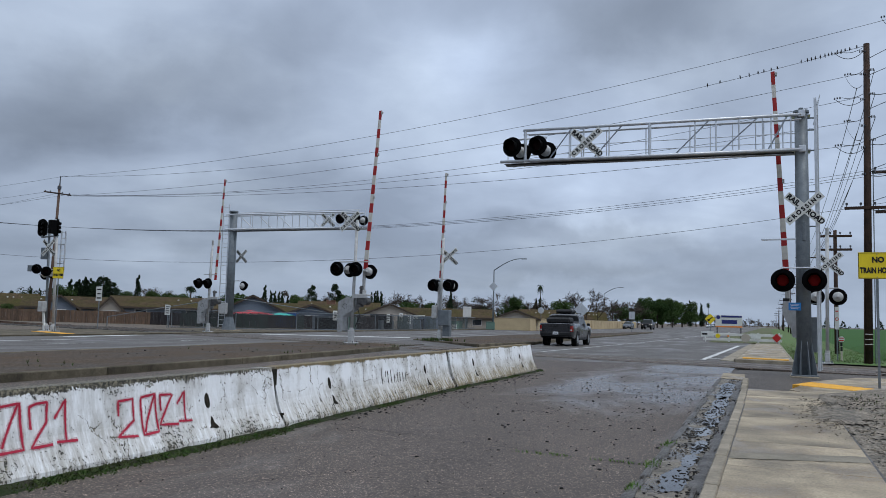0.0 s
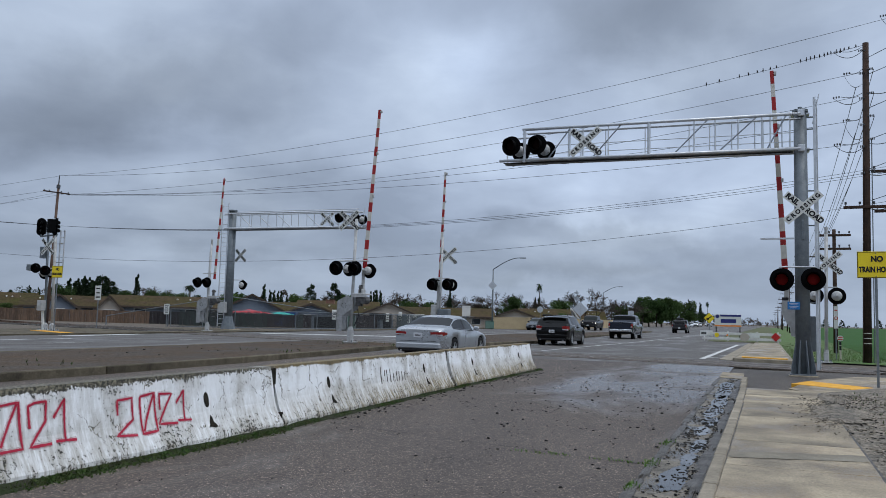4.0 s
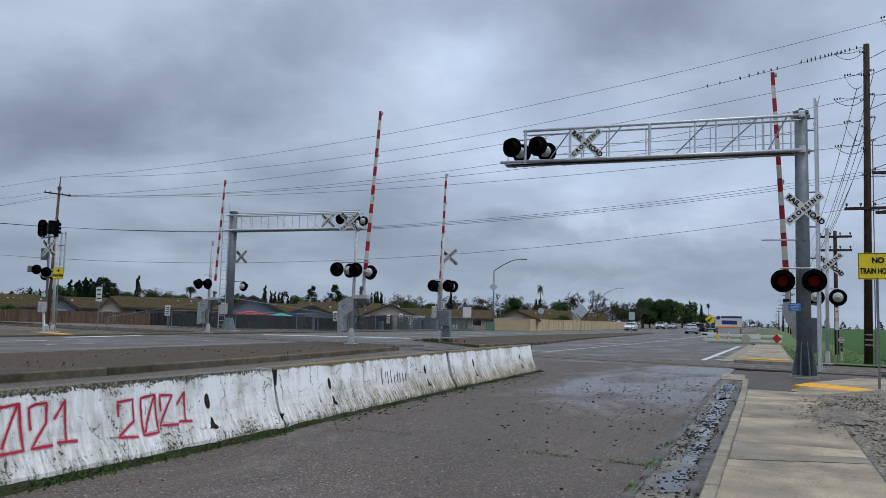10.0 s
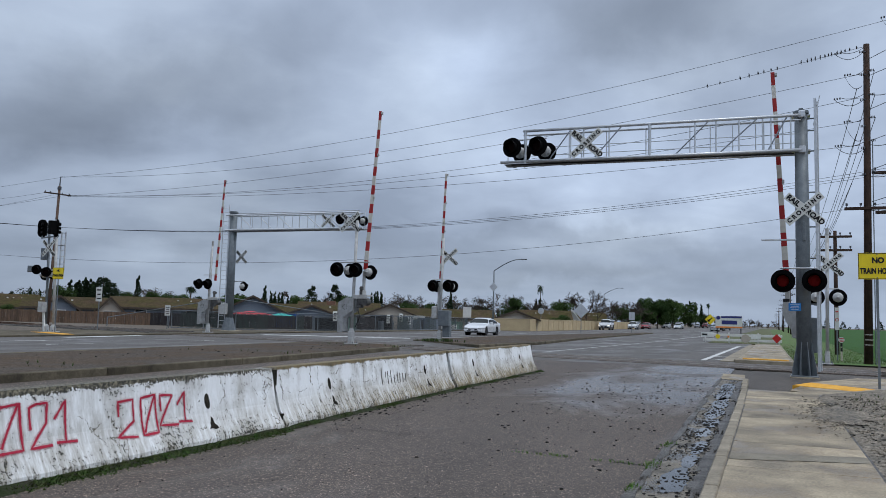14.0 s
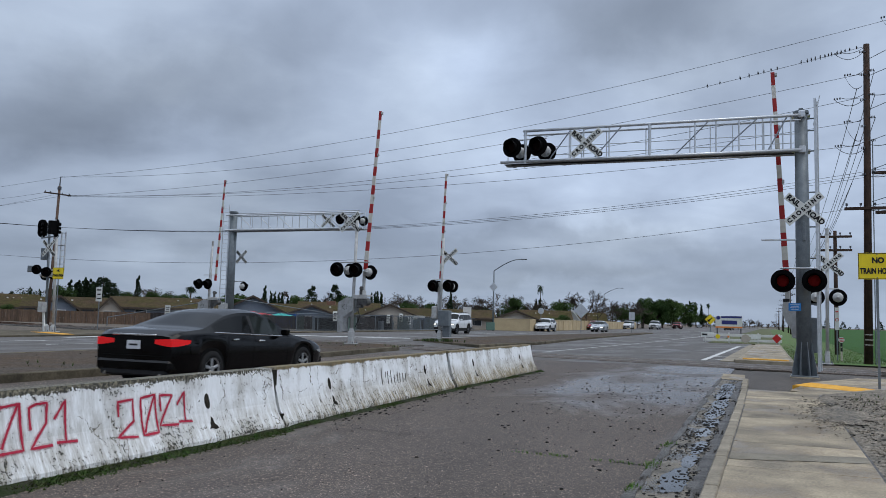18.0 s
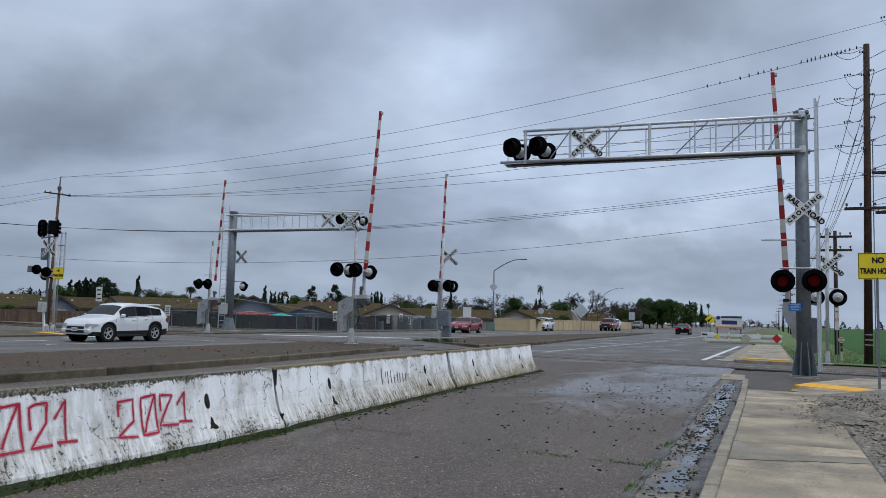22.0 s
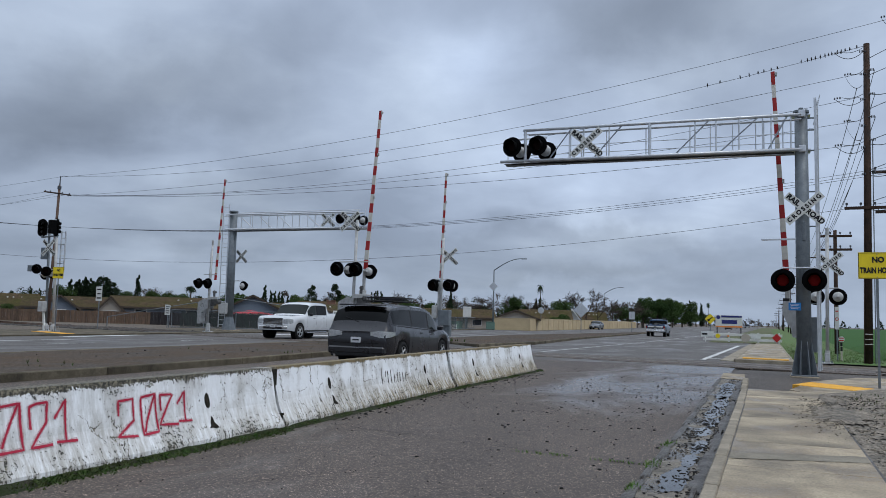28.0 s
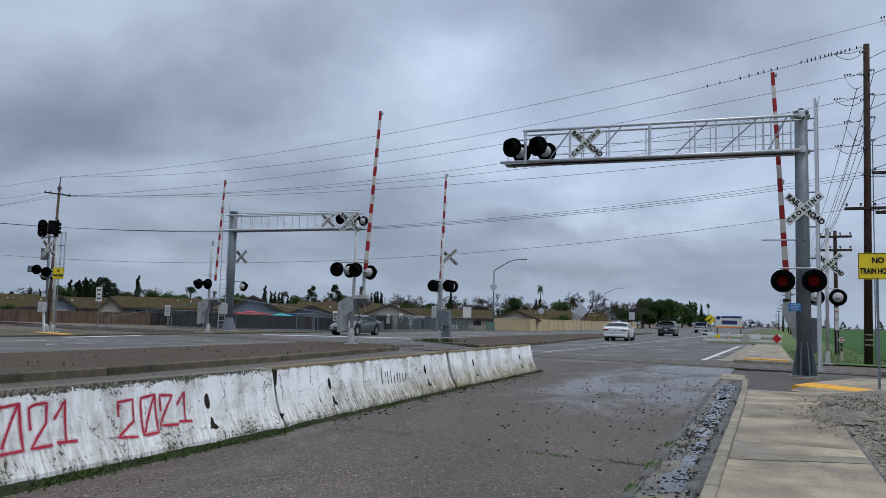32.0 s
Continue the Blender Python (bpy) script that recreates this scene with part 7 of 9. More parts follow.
board_fence("board_fence", [(-90, 48), (-63.2, 52.0), (-50.6, 55.2)], 1.12, FENCE_WOOD, "weathered brown wooden board fence before the houses")
board_fence("board_fence", [(-50.6, 55.2), (-41.5, 56.4), (-36.5, 62), (-34.5, 70)], 1.15, FENCE_DARK, "dark screened board fence before the houses")


MESH_GREY = mat("weathered_wire_mesh", (0.075, 0.082, 0.085), 0.6, metal=0.3, scale=3, fine=30, var=0.2)


def chain_link(pts, h, z=0.15, step=3.0):
    o = empty("chain_link_fence", pose(0, 0, 0), "grey chain-link fence with steel posts along the sidewalk", "fence")
    wires_v, wires_f = [], []
    bm = B()
    tube(bm, (0, 0, 0), (0, 0, h), 0.035, 8)
    post = bpy.data.meshes.new("post")
    bm.to_mesh(post)
    bm.free()
    for (ax, ay), (bx, by) in zip(pts, pts[1:]):
        d = Vector((bx - ax, by - ay, 0))
        n = max(1, round(d.length / step))
        u = d.normalized()
        for i in range(n):
            c = Vector((ax, ay, z)) + d * (i / n)
            mesh_part("post", post, GALV, o, "steel fence post", at=Matrix.Translation(c))
        for zz in (h - 0.02, 0.06):
            bm = B()
            tube(bm, Vector((ax, ay, z + zz)), Vector((bx, by, z + zz)), 0.025, 6)
            part("rail", bm, GALV, o, "steel top rail")
        L = d.length
        k = -h
        while k < L:
            for s in (1, -1):
                p0 = (k, 0.0) if s > 0 else (k, h)
                p1 = (k + h, h) if s > 0 else (k + h, 0.0)
                t0, t1 = max(0.0, -p0[0] / h), min(1.0, (L - p0[0]) / h)
                if t1 <= t0:
                    continue
                q = [(p0[0] + (p1[0] - p0[0]) * t, p0[1] + (p1[1] - p0[1]) * t) for t in (t0, t1)]
                w = 0.006
                A = [Vector((ax, ay, z)) + u * qx + Vector((0, 0, qz)) for qx, qz in q]
                j = len(wires_v)
                off = (u - Vector((0, 0, s))).normalized() * w
                wires_v += [A[0] - off, A[0] + off, A[1] + off, A[1] - off]
                wires_f.append((j, j + 1, j + 2, j + 3))
            k += 0.115
    # dark slats woven into the mesh
    sv, sf = [], []
    for (ax, ay), (bx, by) in zip(pts, pts[1:]):
        d = Vector((bx - ax, by - ay, 0))
        u = d.normalized()
        k = 0.0
        while k < d.length:
            if noise.noise((ax + k * 0.35, ay, 2.0)) > (-0.25 if ay < 52 else 0.06):
                p = Vector((ax, ay, z)) + u * k
                j = len(sv)
                sv += [p + Vector((0, 0, 0.08)), p + u * 0.05 + Vector((0, 0, 0.08)), p + u * 0.05 + Vector((0, 0, h - 0.12)), p + Vector((0, 0, h - 0.12))]
                sf.append((j, j + 1, j + 2, j + 3))
            k += 0.085
    tagged(mesh_part("privacy_slats", raw("privacy_slats", sv, sf), SLAT_GREEN, o, "dark green privacy slats in the mesh"), kind="stuff")
    tagged(mesh_part("wire_mesh", raw("wire_mesh", wires_v, wires_f), MESH_GREY, o, "woven grey wire mesh"), kind="stuff")
    return o


def loose_rails():
    o = empty("fence_rail", pose(0, 0, 0), "bare grey fence rails sloping from the corner by the mast", "fence")
    for p, q in (((-37.7, 49.4, 2.55), (-46.4, 46.1, 0.85)), ((-37.7, 49.4, 2.55), (-33.0, 55.5, 1.60))):
        simple("rail", lambda b: tube(b, p, q, 0.03, 8), GALV, o)
    simple("post", lambda b: tube(b, (-37.7, 49.4, 0.1), (-37.7, 49.4, 2.6), 0.045, 8), GALV, o, "steel corner post")
    simple("post", lambda b: tube(b, (-46.4, 46.1, 0.0), (-46.4, 46.1, 0.9), 0.04, 8), GALV, o, "steel end post")
    simple("post", lambda b: tube(b, (-42.0, 47.8, 0.05), (-42.0, 47.8, 1.75), 0.04, 8), GALV, o, "steel post")


loose_rails()
chain_link([(-41.5, 47.5), (-37.0, 49.3), (-33.4, 52.0), (-32.6, 60), (-32.2, 70), (-31.6, 87)], 1.36)


def tan_wall():
    o = tagged(empty("tan_wall", pose(0, 0, 0), "tan masonry garden wall in panels along the far sidewalk", "wall"), kind="structure")
    bm = B()
    box(bm, (0, 0, 0.7), (2.9, 0.16, 1.4), 0.02)
    box(bm, (0, 0, 1.43), (2.95, 0.22, 0.07), 0.01)
    box(bm, (1.48, 0, 0.74), (0.14, 0.26, 1.48), 0.01)
    me = bpy.data.meshes.new("wall_panel")
    bm.to_mesh(me)
    bm.free()
    for (ax, ay), (bx, by) in zip(((-31.0, 92.0), (-26.6, 92.6)), ((-26.6, 92.6), (-28.3, 186))):
        d = Vector((bx - ax, by - ay, 0))
        n = round(d.length / 3)
        for i in range(n):
            c = Vector((ax, ay, 0.1)) + d * ((i + 0.5) / n)
            mesh_part("wall_panel", me, WALL_TAN, o, at=pose(c.x, c.y, c.z, 0, 0, math.degrees(math.atan2(d.y, d.x))) @ Matrix.Diagonal((d.length / n / 3.0, 1, 1, 1)))


tan_wall()


def street_lamp(x, y, h, arm, material=GALV):
    o = empty("street_lamp", pose(x, y, 0.1), "tall grey steel street lamp with a curved arm", "street lamp", "street lamps")
    simple("pole", lambda b: tube(b, (0, 0, 0), (0, 0, h), 0.11, 10, 0.07), material, o, smooth=True)

    def bend(b):
        last = None
        for k in range(11):
            t = k / 10
            way = Vector((arm, 0, 1.35 * math.pi / 2 * math.cos(t * math.pi / 2))).normalized()
            side, c = Vector((0, 1, 0)), Vector((arm * t, 0, h + 1.35 * math.sin(t * math.pi / 2)))
            up = way.cross(side)
            ring = [b.verts.new(c + (side * math.cos(j * math.tau / 8) + up * math.sin(j * math.tau / 8)) * (0.06 - 0.015 * t)) for j in range(8)]
            if last:
                for j in range(8):
                    b.faces.new((last[j], last[(j + 1) % 8], ring[(j + 1) % 8], ring[j]))
            else:
                b.faces.new(ring)
            last = ring
        b.faces.new(last[::-1])
        bmesh.ops.recalc_face_normals(b, faces=b.faces)
    simple("arm", bend, material, o)
    simple("lamp_head", lambda b: box(b, (arm + 0.3, 0, h + 1.33), (0.7, 0.28, 0.12), 0.04), material, o, "flat grey lamp head")
    return o


lamp_one = street_lamp(-29.75, 88.1, 7.0, 3.3)
simple("diamond_sign", lambda b: box(b, (0, -0.14, 5.1), (0.75, 0.012, 0.75), 0.004, Matrix.Translation((0, 0, 5.1)) @ pose(0, 0, 0, 0, 45, 0) @ Matrix.Translation((0, 0, -5.1))), ALU, lamp_one, "back of a diamond sign")
street_lamp(-32.1, 168.0, 7.2, 3.4)

# the yard behind the fence
def canopy(x, y, w, d, z, material, label):
    o = empty("canopy", pose(x, y, 0.1, 0, 0, 38), label, "canopy", "yard canopies")
    for sx in (-1, 1):
        for sy in (-1, 1):
            simple("leg", lambda b: tube(b, (sx * w / 2, sy * d / 2, 0), (sx * w / 2, sy * d / 2, z), 0.03, 6), GALV, o)

    def top(b):
        c = [b.verts.new((sx * w / 2 * 1.05, sy * d / 2 * 1.05, z)) for sx, sy in ((-1, -1), (1, -1), (1, 1), (-1, 1))]
        p = b.verts.new((0, 0, z + 0.34))
        for i in range(4):
            b.faces.new((c[i], c[(i + 1) % 4], p))
        b.faces.new(c[::-1])
    simple("canopy_top", top, material, o)


canopy(-43.5, 60.0, 4.0, 3, 1.2, CLOTH_RED, "red cloth canopy in the fenced yard")
canopy(-41.2, 61.5, 2.6, 3, 1.1, CLOTH_TEAL, "teal cloth canopy in the fenced yard")


def crate(name, x, y, z, s, material, label, cat, turn=0):
    o = empty(name, pose(x, y, z, 0, 0, turn), label, cat)
    simple("body", lambda b: box(b, (0, 0, s[2] / 2), s, 0.04), material, o)
    simple("lid", lambda b: box(b, (0, 0, s[2] + 0.03), (s[0] + 0.06, s[1] + 0.06, 0.06), 0.01), material, o)
    return o


crate("utility_case", -29.9, 87.6, 0.17, (1.0, 0.8, 0.85), CABINET_GREEN, "green metal utility case on the sidewalk", "utility case", 20)
crate("trailer_box", -35.2, 93.9, 1.55, (1.05, 0.6, 1.25), TRIM_WHITE, "white box standing above the roofs", "box", 20)
simple("support", lambda b: box(b, (0, 0, -0.75), (0.2, 0.2, 1.5)), GALV, bpy.data.objects["trailer_box"])
crate("covered_pile", -44.5, 67.5, 0.1, (2.2, 2.0, 1.3), TARP_BLUE, "pile under a blue tarpaulin in the yard", "covered pile", 30)
random.seed(21)
for k in range(22):
    yy = random.uniform(58, 88)
    crate("yard_crate", -33.8 - random.uniform(0.3, 4.5), yy, 0.1, (random.uniform(0.6, 2.4), random.uniform(0.6, 1.8), random.uniform(0.5, 1.5)), random.choice((STUCCO, GALV, CABINET_GREEN, BLACK_SOFT, TRIM_WHITE, FENCE_DARK, STUCCO_BLUE)), "stored box in the fenced yard", "crate", random.uniform(0, 90))
simple("notice", lambda b: box(b, (0, 0, 0), (0.62, 0.02, 0.62), 0.01), WHITE_SIGN, tagged(empty("notice_board", pose(-37.6, 49.1, 0.75, 0, 0, 20), "small pale notice fixed to the fence", "notice"), ""))
for x, y, z in ((-33.0, 57.0, 1.35), (-32.55, 66.0, 1.2), (-32.45, 68.5, 1.35), (-32.35, 70.2, 1.1)):
    nb = empty("notice_board", pose(x + 0.06, y, z, 0, 0, 85), "white printed notice wired to the fence", "notice", "fence notices")
    simple("plate", lambda b: box(b, (0, 0, 0), (0.6, 0.012, 0.8), 0.004), WHITE_SIGN, nb)
    for k in range(3):
        simple("print_line", lambda b: box(b, (0, -0.009, 0.22 - k * 0.2), (0.4, 0.004, 0.07)), SIGN_BLACK, nb)


# ---- barricade, hoarding and signs beyond the tracks ----
def barricade():
    o = empty("barricade", pose(-1.95, 68, 0.0, 0, 0, 4), "white wooden two-rail road barricade with round reflectors", "barricade")
    for z in (0.22, 0.62):
        simple("rail", lambda b: box(b, (0, 0, z), (5.9, 0.05, 0.2), 0.01), TRIM_WHITE, o, "white board rail")
    for x in (-2.8, -1.0, 1.2, 2.75):
        simple("post", lambda b: box(b, (x, 0.07, 0.4), (0.12, 0.12, 0.85), 0.01), TRIM_WHITE, o)
    for x, z, m, s in ((-1.85, 0.5, SIGN_YELLOW, 0.18), (-1.05, 0.5, SIGN_ORANGE, 0.08), (0.25, 0.38, STUCCO, 0.34)):
        simple("reflector", lambda b: tube(b, (x, -0.05, z), (x, -0.03, z), s, 16), m, o, "round reflector plate")
    simple("red_diamond", lambda b: box(b, (2.55, -0.05, 0.45), (0.5, 0.015, 0.5), 0.005, Matrix.Translation((2.55, 0, 0.45)) @ pose(0, 0, 0, 0, 45, 0) @ Matrix.Translation((-2.55, 0, -0.45))), SIGN_RED, o, "red diamond marker")
    simple("white_card", lambda b: box(b, (1.0, -0.05, 0.55), (0.75, 0.012, 0.4), 0.004), WHITE_SIGN, o)


barricade()


def hoarding():
    o = empty("election_sign", pose(-3.75, 86.5, 0.0), "white board with navy lettering bars and an orange stripe", "sign board")
    for x in (-1.15, 1.15):
        simple("post", lambda b: box(b, (x, 0.08, 1.1), (0.1, 0.1, 2.2), 0.01), BLACK_SOFT, o, "dark wooden post")
    p = simple("board", lambda b: box(b, (0, 0, 1.74), (2.6, 0.03, 1.26), 0.005), WHITE_SIGN, o, "white board")
    simple("top_stripe", lambda b: box(b, (0.25, -0.02, 2.25), (2.0, 0.012, 0.2)), NAVY, p)
    simple("emblem", lambda b: tube(b, (-1.02, -0.025, 2.16), (-1.02, -0.015, 2.16), 0.2, 16), NAVY, p)
    simple("bottom_stripe", lambda b: box(b, (0, -0.02, 1.21), (2.58, 0.012, 0.16)), SIGN_ORANGE, p)
    simple("name_bar", lambda b: box(b, (0.05, -0.02, 1.70), (1.5, 0.012, 0.40)), NAVY, p, "navy bar in place of a name")


hoarding()
ar = plate_sign(-5.4, 84.0, 0.0, 1.95, 0.74, 0.74, "yellow diamond sign with a black arrow", SIGN_YELLOW, "diamond", 0.04, front=False)
simple("arrow", lambda b: (box(b, (0.02, -0.012, 1.97), (0.5, 0.006, 0.1), 0, Matrix.Translation((0, 0, 1.95)) @ pose(0, 0, 0, 0, -35, 0) @ Matrix.Translation((0, 0, -1.95))), box(b, (-0.16, -0.012, 1.84), (0.22, 0.006, 0.2), 0, None)), SIGN_BLACK, ar)
for x, y, m in ((-4.7, 66.5, WHITE_SIGN), (-4.45, 69.0, SIGN_BLUE)):
    s = empty("yard_sign", pose(x, y, 0), "small printed sign on a wire stake", "sign", "small signs")
    simple("stake", lambda b: tube(b, (0, 0.02, 0), (0, 0.02, 0.5), 0.012, 6), GALV, s)
    simple("card", lambda b: box(b, (0, 0, 0.62), (0.55, 0.01, 0.42), 0.003), WHITE_SIGN, s)
    simple("print_line", lambda b: box(b, (0, -0.008, 0.64), (0.4, 0.004, 0.14)), m if m is SIGN_BLUE else SIGN_BLACK, s)
mk = empty("pipeline_marker", pose(2.85, 37.6, 0.0), "pale marker post with black bands and a round plate", "marker post")
simple("post", lambda b: box(b, (0, 0, 0.45), (0.07, 0.06, 0.9), 0.01), STUCCO, mk, "pale post")
for z in (0.50, 0.70):
    simple("band", lambda b: box(b, (0, 0, z), (0.08, 0.07, 0.17), 0.006), SIGN_BLACK, mk, "black band")
simple("disc", lambda b: tube(b, (0, -0.06, 0.91), (0, -0.03, 0.91), 0.12, 18), WHITE_SIGN, mk, "round white marker plate")
for z in (0.86, 0.96):
    simple("stripe", lambda b: box(b, (0, -0.066, z), (0.17, 0.008, 0.04)), SIGN_RED, mk, "red stripe")


# ---- loose matter on the ground ----
def stones(name, n, spot, smin, smax, material, label, seed):
    random.seed(seed)
    vs, fs = [], []
    for _ in range(n):
        x, y, z = spot()
        s = smin + (smax - smin) * random.random() ** 4
        a = random.uniform(0, 6.3)
        k, flat = len(vs), random.uniform(0.45, 0.8)
        ring = [(a + j * math.tau / 5 + random.uniform(-0.3, 0.3), s * random.uniform(0.7, 1.1)) for j in range(5)]
        for up, wide in ((0.0, 0.85), (0.4, 1.0), (0.85, 0.6)):
            vs += [(x + r * wide * math.cos(b), y + r * wide * math.sin(b) * (flat + 0.25), z + s * up * flat) for b, r in ring]
        for j in range(5):
            n = (j + 1) % 5
            fs += [(k + j, k + n, k + 5 + n, k + 5 + j), (k + 5 + j, k + 5 + n, k + 10 + n, k + 10 + j)]
        fs.append(tuple(range(k + 10, k + 15)))
    tagged(mesh_part(name, raw(name, vs, fs), material), label, "stones", kind="stuff")


def lane_spot():
    while True:
        x, y = random.choice((random.uniform(-5.2, -1.1), random.gauss(-2.2, 0.8))), random.gauss(16.5, 4.0)
        if not -5.2 < x < -1.08:
            continue
        if 3 < y < 26 and random.random() < 0.5 + 0.5 * (noise.noise((x * 0.8, y * 0.3, 3)) > -0.05):
            return x, y, 0.006


stones("road_grit", 1500, lane_spot, 0.004, 0.028, STONE_CHIP, "dark loose stones scattered over the closed lane", 31)
stones("road_grit", 1500, lambda: (random.uniform(-5.25, -1.4), 3.5 + 10 * random.random(), 0.006), 0.002, 0.012, STONE_CHIP, "fine dark grit on the closed lane", 47)
stones("road_grit", 500, lambda: (random.uniform(-5.25, -1.4), 3.5 + 12 * random.random(), 0.006), 0.002, 0.009, STONE_PALE, "fine pale grit on the closed lane", 48)
stones("road_grit", 500, lambda: (lambda y: (foot_x(y) + 0.12 + abs(random.gauss(0, 0.18)), y, 0.006))(random.uniform(9, 20.5)), 0.004, 0.03, STONE_CHIP, "broken stones by the barriers", 49)
stones("gutter_gravel", 3600, lambda: (min(-0.50, max(-1.06, random.choice((random.gauss(-0.57, 0.06), random.gauss(-0.85, 0.12), random.gauss(-0.60, 0.08))))), random.uniform(4.5, 22), 0.011), 0.004, 0.022, STONE_CHIP, "mud and gravel washed into the gutter", 32)
stones("verge_gravel", 5200, lambda: (1.0 + abs(random.gauss(0, 1.8)) + max(0, 0.12 * noise.noise((random.random() * 9, 1, 1))), random.uniform(5, 16.8), 0.112), 0.006, 0.035, GRAVEL, "grey gravel on the verge", 33)
stones("verge_gravel", 2600, lambda: (0.9 + abs(random.gauss(0, 1.6)), random.uniform(5, 16.8), 0.114), 0.004, 0.022, STONE_PALE, "pale small stones on the verge", 38)
stones("verge_gravel", 2200, lambda: (0.9 + abs(random.gauss(0, 1.6)), random.uniform(5, 16.8), 0.114), 0.004, 0.024, STONE_CHIP, "dark small stones on the verge", 39)
stones("path_gravel", 1500, lambda: (0.93 - abs(random.gauss(0, 0.22)), random.gauss(13.2, 1.1), 0.137), 0.006, 0.026, GRAVEL, "gravel spilt over the sidewalk's edge", 34)
stones("track_ballast", 3600, lambda: (lambda x: (x, track_y(x) + random.choice((-1, 1)) * random.uniform(1.0, 2.6), 0.05))(random.uniform(4.0, 16)), 0.02, 0.07, BALLAST, "dark crushed track ballast", 35)
stones("track_ballast", 3600, lambda: (lambda x: (x, track_y(x) + random.uniform(-2.4, 2.2), 0.19))(random.uniform(-60, -33)), 0.03, 0.09, BALLAST, "dark crushed track ballast", 36)
stones("median_litter", 170, lambda: (random.uniform(-18.4, -13.9), random.uniform(4, 30), 0.168), 0.006, 0.045, STONE_CHIP, "dark pebbles and litter on the median", 37)


def tufts(name, n, spot, h0, h1, material, label, seed):
    random.seed(seed)
    vs, fs = [], []
    for _ in range(n):
        x, y, z = spot()
        for _ in range(7):
            a, h = random.uniform(0, 6.3), random.uniform(h0, h1)
            w, l = h * 0.10, h * random.uniform(0.2, 0.7)
            k = len(vs)
            vs += [(x - w * math.sin(a), y + w * math.cos(a), z), (x + w * math.sin(a), y - w * math.cos(a), z), (x + l * math.cos(a), y + l * math.sin(a), z + h)]
            fs.append((k, k + 1, k + 2))
    tagged(mesh_part(name, raw(name, vs, fs), material), label, "grass", kind="stuff")


tufts("grass_tufts", 6000, lambda: (random.uniform(0.9, 9), 35.5 + abs(random.gauss(0, 14)), 0.0), 0.02, 0.07, GRASS, "long green grass by the tracks", 41)
tufts("weeds", 80, lambda: (lambda t: (-2.6 + 1.55 * t + random.gauss(0, 0.04), 8.22 - 0.12 * t + random.gauss(0, 0.03), 0.006))(random.choice((random.random(), random.gauss(0.3, 0.1), random.gauss(0.8, 0.08)))), 0.01, 0.035, WEED, "weeds growing in a pavement crack", 42)
tufts("weeds", 130, lambda: (random.gauss(-1.07, 0.03), random.choice((6.9, 8.1, 9.5)) + random.gauss(0, 0.12), 0.01), 0.012, 0.045, WEED, "weeds at the gutter's edge", 43)
tufts("weeds", 160, lambda: (random.gauss(-16.6, 0.5), random.gauss(39.9, 0.5), 0.15), 0.06, 0.2, MOSS, "weeds round the gate mast", 44)
tufts("weeds", 50, lambda: (random.choice(((-15.5, 30.6), (-14.2, 22.0), (-17.5, 29.5), (-14.0, 12.6)))[0] + random.gauss(0, 0.3), random.choice((30.6, 21.5, 29.5, 12.6)) + random.gauss(0, 0.4), 0.168), 0.03, 0.12, MOSS, "weeds on the median", 45)
tufts("weeds", 420, lambda: (random.uniform(1.3, 6), random.uniform(9, 17.5), 0.112), 0.015, 0.06, MOSS, "weeds in the gravel verge", 46)


def puddle(x, y, a, b, z, seed):
    random.seed(seed)
    bm = B()
    vs = []
    for k in range(90):
        t = k * math.tau / 90
        r = 1 + 0.30 * noise.noise((math.cos(t) * 1.6, math.sin(t) * 1.6, seed * 3.1)) + 0.30 * noise.noise((math.cos(t) * 2, math.sin(t) * b / a * 1.6, seed * 1.7)) * abs(math.cos(t)) + 0.10 * noise.noise((math.cos(t) * 6, math.sin(t) * b / a * 4, seed))
        vs.append(bm.verts.new((x + a * r * math.cos(t), y + b * r * math.sin(t), z)))
    bm.faces.new(vs)
    tagged(part("puddle", bm, WATER), "shallow puddle mirroring the grey sky", "puddle", "puddles", "structure")


for k, (x, y, a, b) in enumerate(((-0.78, 7.5, 0.13, 0.6), (-0.76, 8.6, 0.08, 0.4), (-0.74, 9.6, 0.09, 0.5), (-0.80, 10.9, 0.09, 0.5), (-0.76, 12.0, 0.11, 0.6), (-0.80, 13.4, 0.14, 0.9), (-0.80, 15.1, 0.15, 1.0), (-0.84, 17.0, 0.16, 1.1), (-0.86, 19.2, 0.15, 1.2))):
    puddle(x, y, a, b, 0.0135, k)



def spill(x, y, a, b, z, material, label, seed):
    """A thin, ragged tongue of loose matter that lies on the paving."""
    vs, fs = [(x, y, z + 0.022)], []
    for k in range(120):
        t = k * math.tau / 120
        r = 1 + 0.45 * noise.noise((math.cos(t) * 2.2, math.sin(t) * 2.2, seed)) + 0.25 * noise.noise((math.cos(t) * 8, math.sin(t) * 8, seed))
        vs.append((x + a * r * math.cos(t) * 0.85, y + b * r * math.sin(t) * 0.85, z + 0.012))
        vs.append((x + a * r * math.cos(t), y + b * r * math.sin(t), z))
    for k in range(120):
        i, j = 1 + 2 * k, 1 + 2 * ((k + 1) % 120)
        fs += [(0, i, j), (i, i + 1, j + 1, j)]
    tagged(mesh_part("gravel_spill", raw("gravel_spill", vs, fs), material), label, "gravel", kind="stuff")


